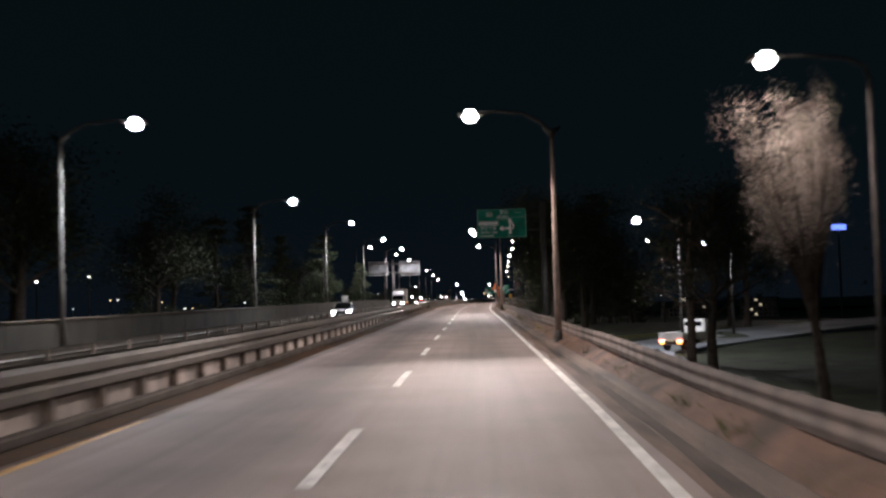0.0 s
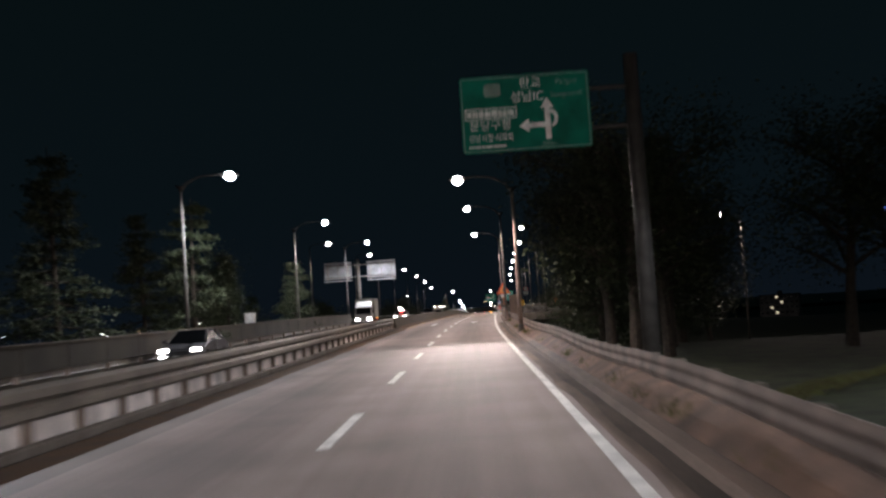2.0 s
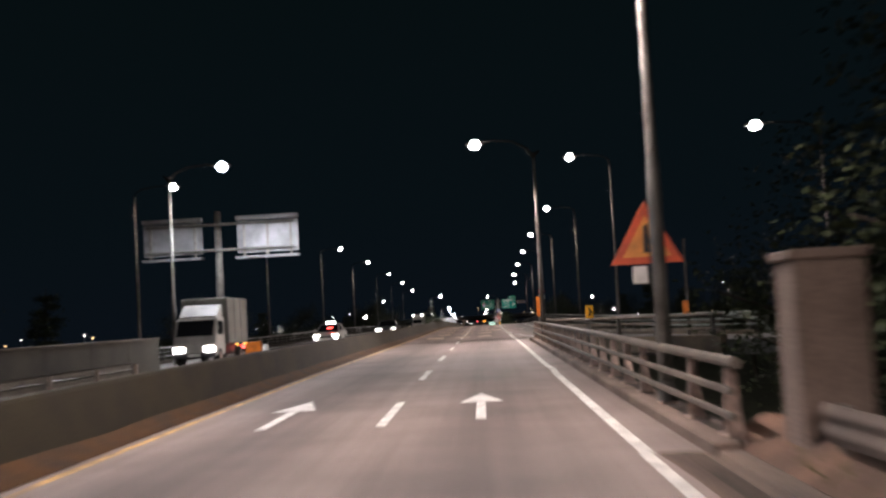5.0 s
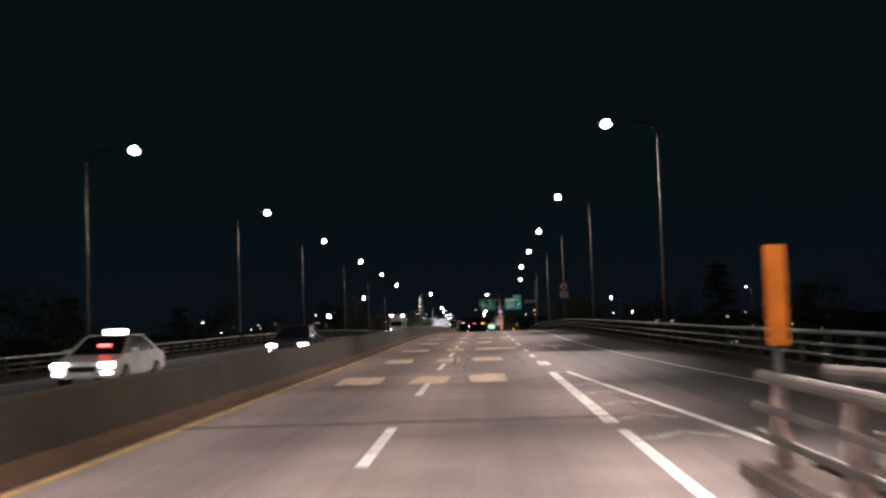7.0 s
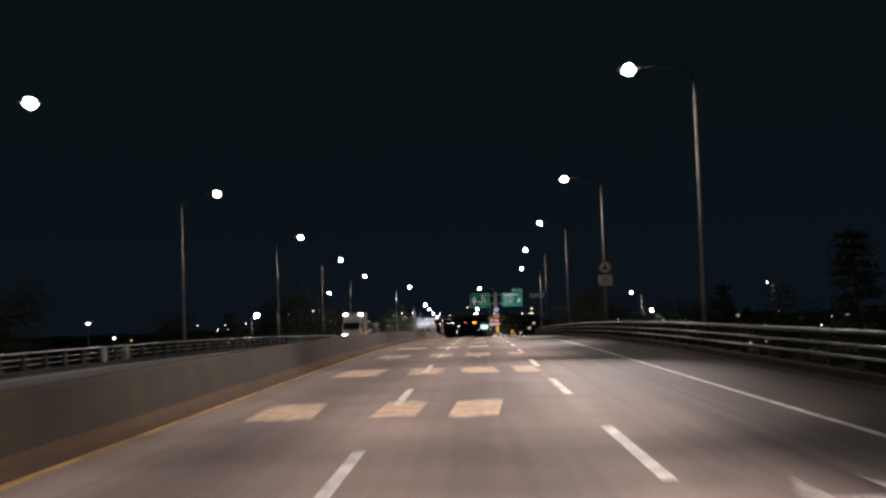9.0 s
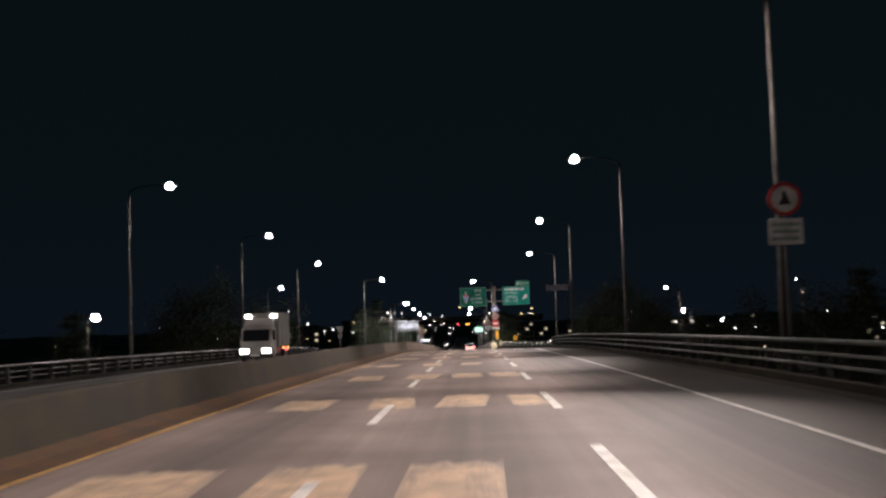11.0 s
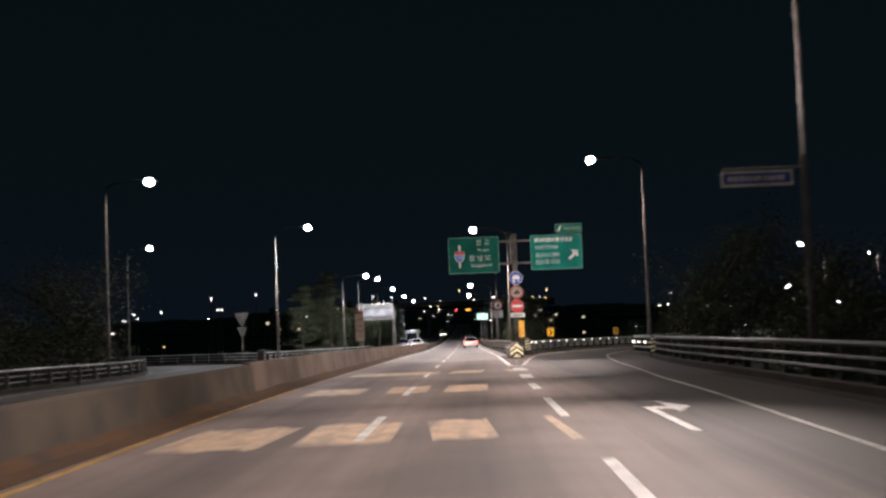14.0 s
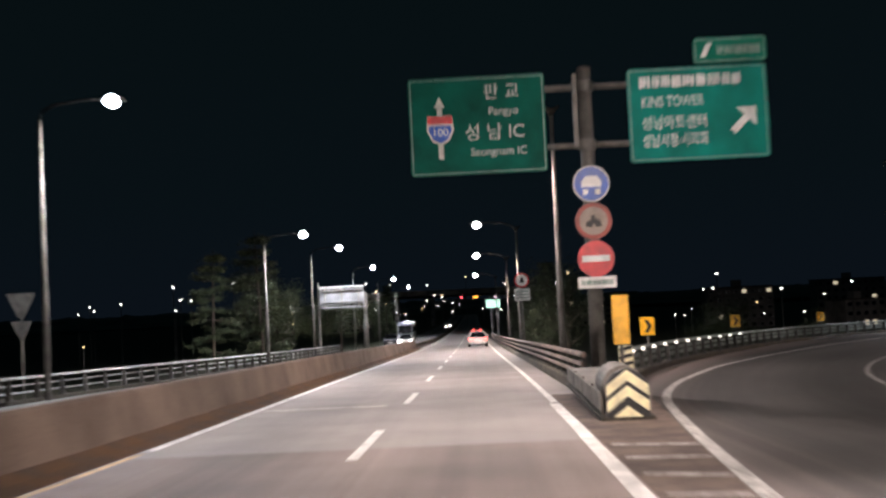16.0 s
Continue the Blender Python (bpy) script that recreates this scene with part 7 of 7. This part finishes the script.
# ------------------------------------------------------------ distant houses and lights
def building(off, y, w, d, h, floors, cols, label, rnd):
    p = R(off, y, ground_drop(off, y) - 0.5)
    ob = thing("apartment_building", pose(p.x, p.y, p.z, 0, 0, rnd.uniform(-25, 25)), label, "building", "distant buildings")
    part("wall", boxm(-w / 2, w / 2, -d / 2, d / 2, 0, h, bevel=0.05), M_BUILD, ob)
    part("roof", boxm(-w / 2 - 0.3, w / 2 + 0.3, -d / 2 - 0.3, d / 2 + 0.3, h, h + 0.4, bevel=0.05), M_CONC_DARK, ob)
    part("stair_tower", boxm(-1.5, 1.5, -1.5, 1.5, h + 0.4, h + 2.6, bevel=0.05), M_BUILD, ob)
    fh, cw = h / floors, w / cols
    for i in range(floors):
        for j in range(cols):
            x, z = -w / 2 + cw * (j + 0.5), fh * (i + 0.55)
            lit = rnd.random() < 0.07
            f = part("window", boxm(x - cw * 0.32, x + cw * 0.32, -d / 2 - 0.06, -d / 2 + 0.02, z - fh * 0.25, z + fh * 0.25), M_ALU, ob)
            part("pane", boxm(x - cw * 0.28, x + cw * 0.28, -d / 2 - 0.075, -d / 2 - 0.061, z - fh * 0.21, z + fh * 0.21), G_WIN if lit else M_GLASS, f, "lit pane" if lit else "dark pane")
    return ob


rnd = random.Random(9)
for off, y, w, d, h, fl, co in ((92, 740, 22, 12, 14, 5, 8), (150, 800, 26, 12, 17, 6, 9), (60, 860, 16, 10, 10, 4, 6), (125, 720, 16, 10, 9, 3, 5), (185, 740, 24, 12, 16, 5, 8), (40, 900, 20, 12, 14, 5, 7), (-90, 840, 24, 12, 16, 5, 8), (-60, 900, 20, 12, 18, 6, 7)):
    building(off, y, w, d, h, fl, co, "dark apartment block with a few lit windows in the distance", rnd)

far_pole = shared(tubem([(0, 0, -1.0), (0, 0, 6.0)], [0.10, 0.06], 6), M_POLE, "pole")
far_head = shared(box(bmesh.new(), -0.35, 0.35, -0.16, 0.16, 6.0, 6.12, 0.02), M_HEAD, "head")
lens_bm = bmesh.new()
bmesh.ops.create_icosphere(lens_bm, subdivisions=2, radius=0.12)
bmesh.ops.scale(lens_bm, vec=(1.2, 0.8, 0.6), verts=lens_bm.verts)
bmesh.ops.translate(lens_bm, vec=(0, 0, 5.9), verts=lens_bm.verts)
far_lens = mesh_of(lens_bm, "lens")
far_lens.materials.append(G_FAR)
far_lens_w = far_lens.copy()
far_lens_w.materials.clear()
far_lens_w.materials.append(G_WARMFAR)


def far_lamp(off, y, up, warm=False, s=1.0):
    g = ground_drop(off, y) - 0.6
    p = R(off, y, g)
    s = max(0.6, (up - g) / 5.9)
    ob = thing("street_lamp", pose(p.x, p.y, p.z) @ Matrix.Diagonal((min(s, 1.5), min(s, 1.5), s, 1)), "small lit lamp on a thin pole in the distance", "street lamp", "distant lamps")
    part("pole", far_pole, None, ob)
    part("head", far_head, None, ob)
    part("lens", far_lens_w if warm else far_lens, None, ob, "glowing lens")


for off, y, up in ((-53.0, 149, 5.7), (-60.5, 149, 5.2), (-41.9, 331, 2.9), (-39.0, 331, 1.2), (-66, 300, 2.0)):
    far_lamp(off, y, up)
rnd = random.Random(33)
for k in range(20):     # across the low ground beyond the oncoming lanes
    far_lamp(-rnd.uniform(45, 170), rnd.uniform(170, 520), rnd.uniform(0.2, 5.0), rnd.random() < 0.25)
for off, up in ((-107, 10.4), (-99, 8.5), (-96, 10.3), (-95, 9.1), (-88, 10.7), (-70, 10.8), (-74, 8.4)):
    far_lamp(off, 640, up)
for off, up, warm in ((45, 1.8, 0), (47, 1.6, 0), (48.5, 2.9, 0), (51.3, 6.9, 0), (53.4, 7.1, 0), (54.3, 10.1, 0), (62.6, 3.7, 1), (64, 1.2, 0), (68, 6.4, 0), (72.6, 1.2, 0), (83, 7.2, 0)):
    far_lamp(off, 600, up, warm)
for k in range(10):     # town beyond the exit ramp
    far_lamp(rnd.uniform(28, 130), rnd.uniform(440, 640), rnd.uniform(1.0, 7.0), rnd.random() < 0.3)
for k in range(72):     # where the road goes down into the town
    far_lamp(rnd.uniform(-70, 34), rnd.uniform(600, 1040), rnd.uniform(3.0, 16.0), rnd.random() < 0.25)


def far_overhead_sign():
    ob = thing("overhead_sign", heading(4.5, 520, 0.0), "lit green sign on two posts far down the road", "road sign")
    for x in (-0.2, 0.75):
        part("post", tubem([(x, 0.1, 0), (x, 0.1, 5.5)], 0.08, 8), M_ALU, ob)
    part("board", boxm(-0.95, 1.0, -0.05, 0.05, 4.5, 5.6, bevel=0.02), G_GREENS, ob)
    return ob


far_overhead_sign()


def traffic_signal():
    ob = thing("traffic_signal", heading(6.2, 620, 0.0), "overhead red traffic signal and orange lit board on a mast arm", "traffic light")
    part("mast", tubem([(0, 0, 0), (0, 0, 8.6)], 0.14, 8), M_POLE, ob)
    part("arm", tubem([(0, 0, 8.3), (-7.6, 0, 8.3)], 0.08, 8), M_POLE, ob)
    h = part("signal_head", boxm(-7.3, -6.1, -0.15, 0.1, 7.8, 8.2, bevel=0.05), M_BLACK, ob)
    part("red_lens", tubem([(-7.05, -0.16, 8.0), (-7.05, -0.2, 8.0)], 0.17, 12), G_RED, h)
    part("lit_board", boxm(-4.4, -3.2, -0.1, 0.1, 7.7, 8.15, bevel=0.02), G_ORANGE, ob, "orange lit board")
    return ob


traffic_signal()


def overpass():
    ob = thing("overpass", heading(0, 790, 0.0), "pale concrete overpass crossing the road far away", "bridge")
    part("deck", boxm(-45, 40, -4, 4, 11.3, 12.3, bevel=0.05), M_OVERPASS, ob)
    part("girder", boxm(-45, 40, -3, 3, 10.2, 11.296, bevel=0.05), M_CONC_DARK, ob)
    for s in (-4.1, 4.1):
        part("parapet", boxm(-45, 40, s - 0.12, s + 0.12, 12.3, 13.3, bevel=0.03), M_OVERPASS, ob)
    for x in (-28, -14, 9, 24):
        part("pier", boxm(x - 0.8, x + 0.8, -2.5, 2.5, -8, 10.196, bevel=0.1), M_OVERPASS, ob)
    return ob


overpass()


def blue_sign():
    y, off = 362, 118
    ob = thing("mast_sign", heading(off, y, ground_drop(off, y) - 0.4), "small glowing blue sign on a tall mast far off", "sign")
    part("mast", tubem([(0, 0, 0), (0, 0, 30)], 0.35, 8), M_POLE, ob)
    part("board", boxm(-2.4, 2.4, -0.5, -0.35, 28.6, 30.4, bevel=0.1), G_PURPLE, ob)
    return ob


blue_sign()


# ------------------------------------------------------------ grass at the edges
def grass(name, places, h, label):
    rnd = random.Random(41)
    verts, faces = [], []
    for p in places:
        for _ in range(7):
            q = p + Vector((rnd.gauss(0, 0.12), rnd.gauss(0, 0.18), 0))
            a = rnd.uniform(0, 6.28)
            s = Vector((math.cos(a), math.sin(a), 0)) * 0.014
            t = q + Vector((rnd.gauss(0, 0.07), rnd.gauss(0, 0.07), h * rnd.uniform(0.5, 1.2)))
            i = len(verts)
            verts += [tuple(q - s), tuple(q + s), tuple(t)]
            faces.append((i, i + 1, i + 2))
    me = bpy.data.meshes.new(name)
    me.from_pydata(verts, [], faces)
    me.materials.append(M_BLADE)
    return tagged(new(name, me), label, "grass", kind="stuff")


rnd = random.Random(77)
edge = finer([(9.0, 58), (9.6, 72), (11.0, 80.5), (14.4, 86.3), (19.8, 92.5), (35, 107)], 60)
grass("grass", [R(o - rnd.uniform(0.1, 1.6), y + rnd.uniform(0.0, 1.6), -2.22) for o, y in edge for _ in range(5)], 0.22, "uneven green grass along the service road edge")
spots = [rnd.uniform(-10, 128) for _ in range(70)]
grass("weeds", [R(4.28 + rnd.uniform(0, 0.3), y + rnd.gauss(0, 0.35), 0.15) for y in spots for _ in range(5)], 0.16, "dry weeds in the dirt before the guardrail")


# ------------------------------------------------------------ wooded hills all round
def hills():
    verts, faces = [], []
    n = 1500
    for i in range(n):
        a = 2 * math.pi * i / n
        c, s = math.cos(a), math.sin(a)
        h = 4 + 3 * (noise.noise(Vector((c * 2.2, s * 2.2, 4.0))) + 0.4) + 2 * noise.noise(Vector((c * 11, s * 11, 1.0))) + 1.5 * noise.noise(Vector((c * 40, s * 40, 7.0))) + 1.6 * noise.noise(Vector((c * 160, s * 160, 3.0))) + 2.0 * noise.noise(Vector((c * 420, s * 420, 9.0)))
        for r, z in ((1150, -14.0), (1230, max(4.0, h) * 0.7 - 9), (1330, max(4.0, h) - 8), (1600, -12.0)):
            verts.append((c * r, 220 + s * r, z))
    for i in range(n):
        for k in range(3):
            a, b = i * 4 + k, ((i + 1) % n) * 4 + k
            faces.append((a, b, b + 1, a + 1))
    me = bpy.data.meshes.new("hills")
    me.from_pydata(verts, [], faces)
    me.materials.append(M_HILL)
    return tagged(new("backdrop", me), "dark wooded hills round the valley", "hills", kind="structure")


hills()
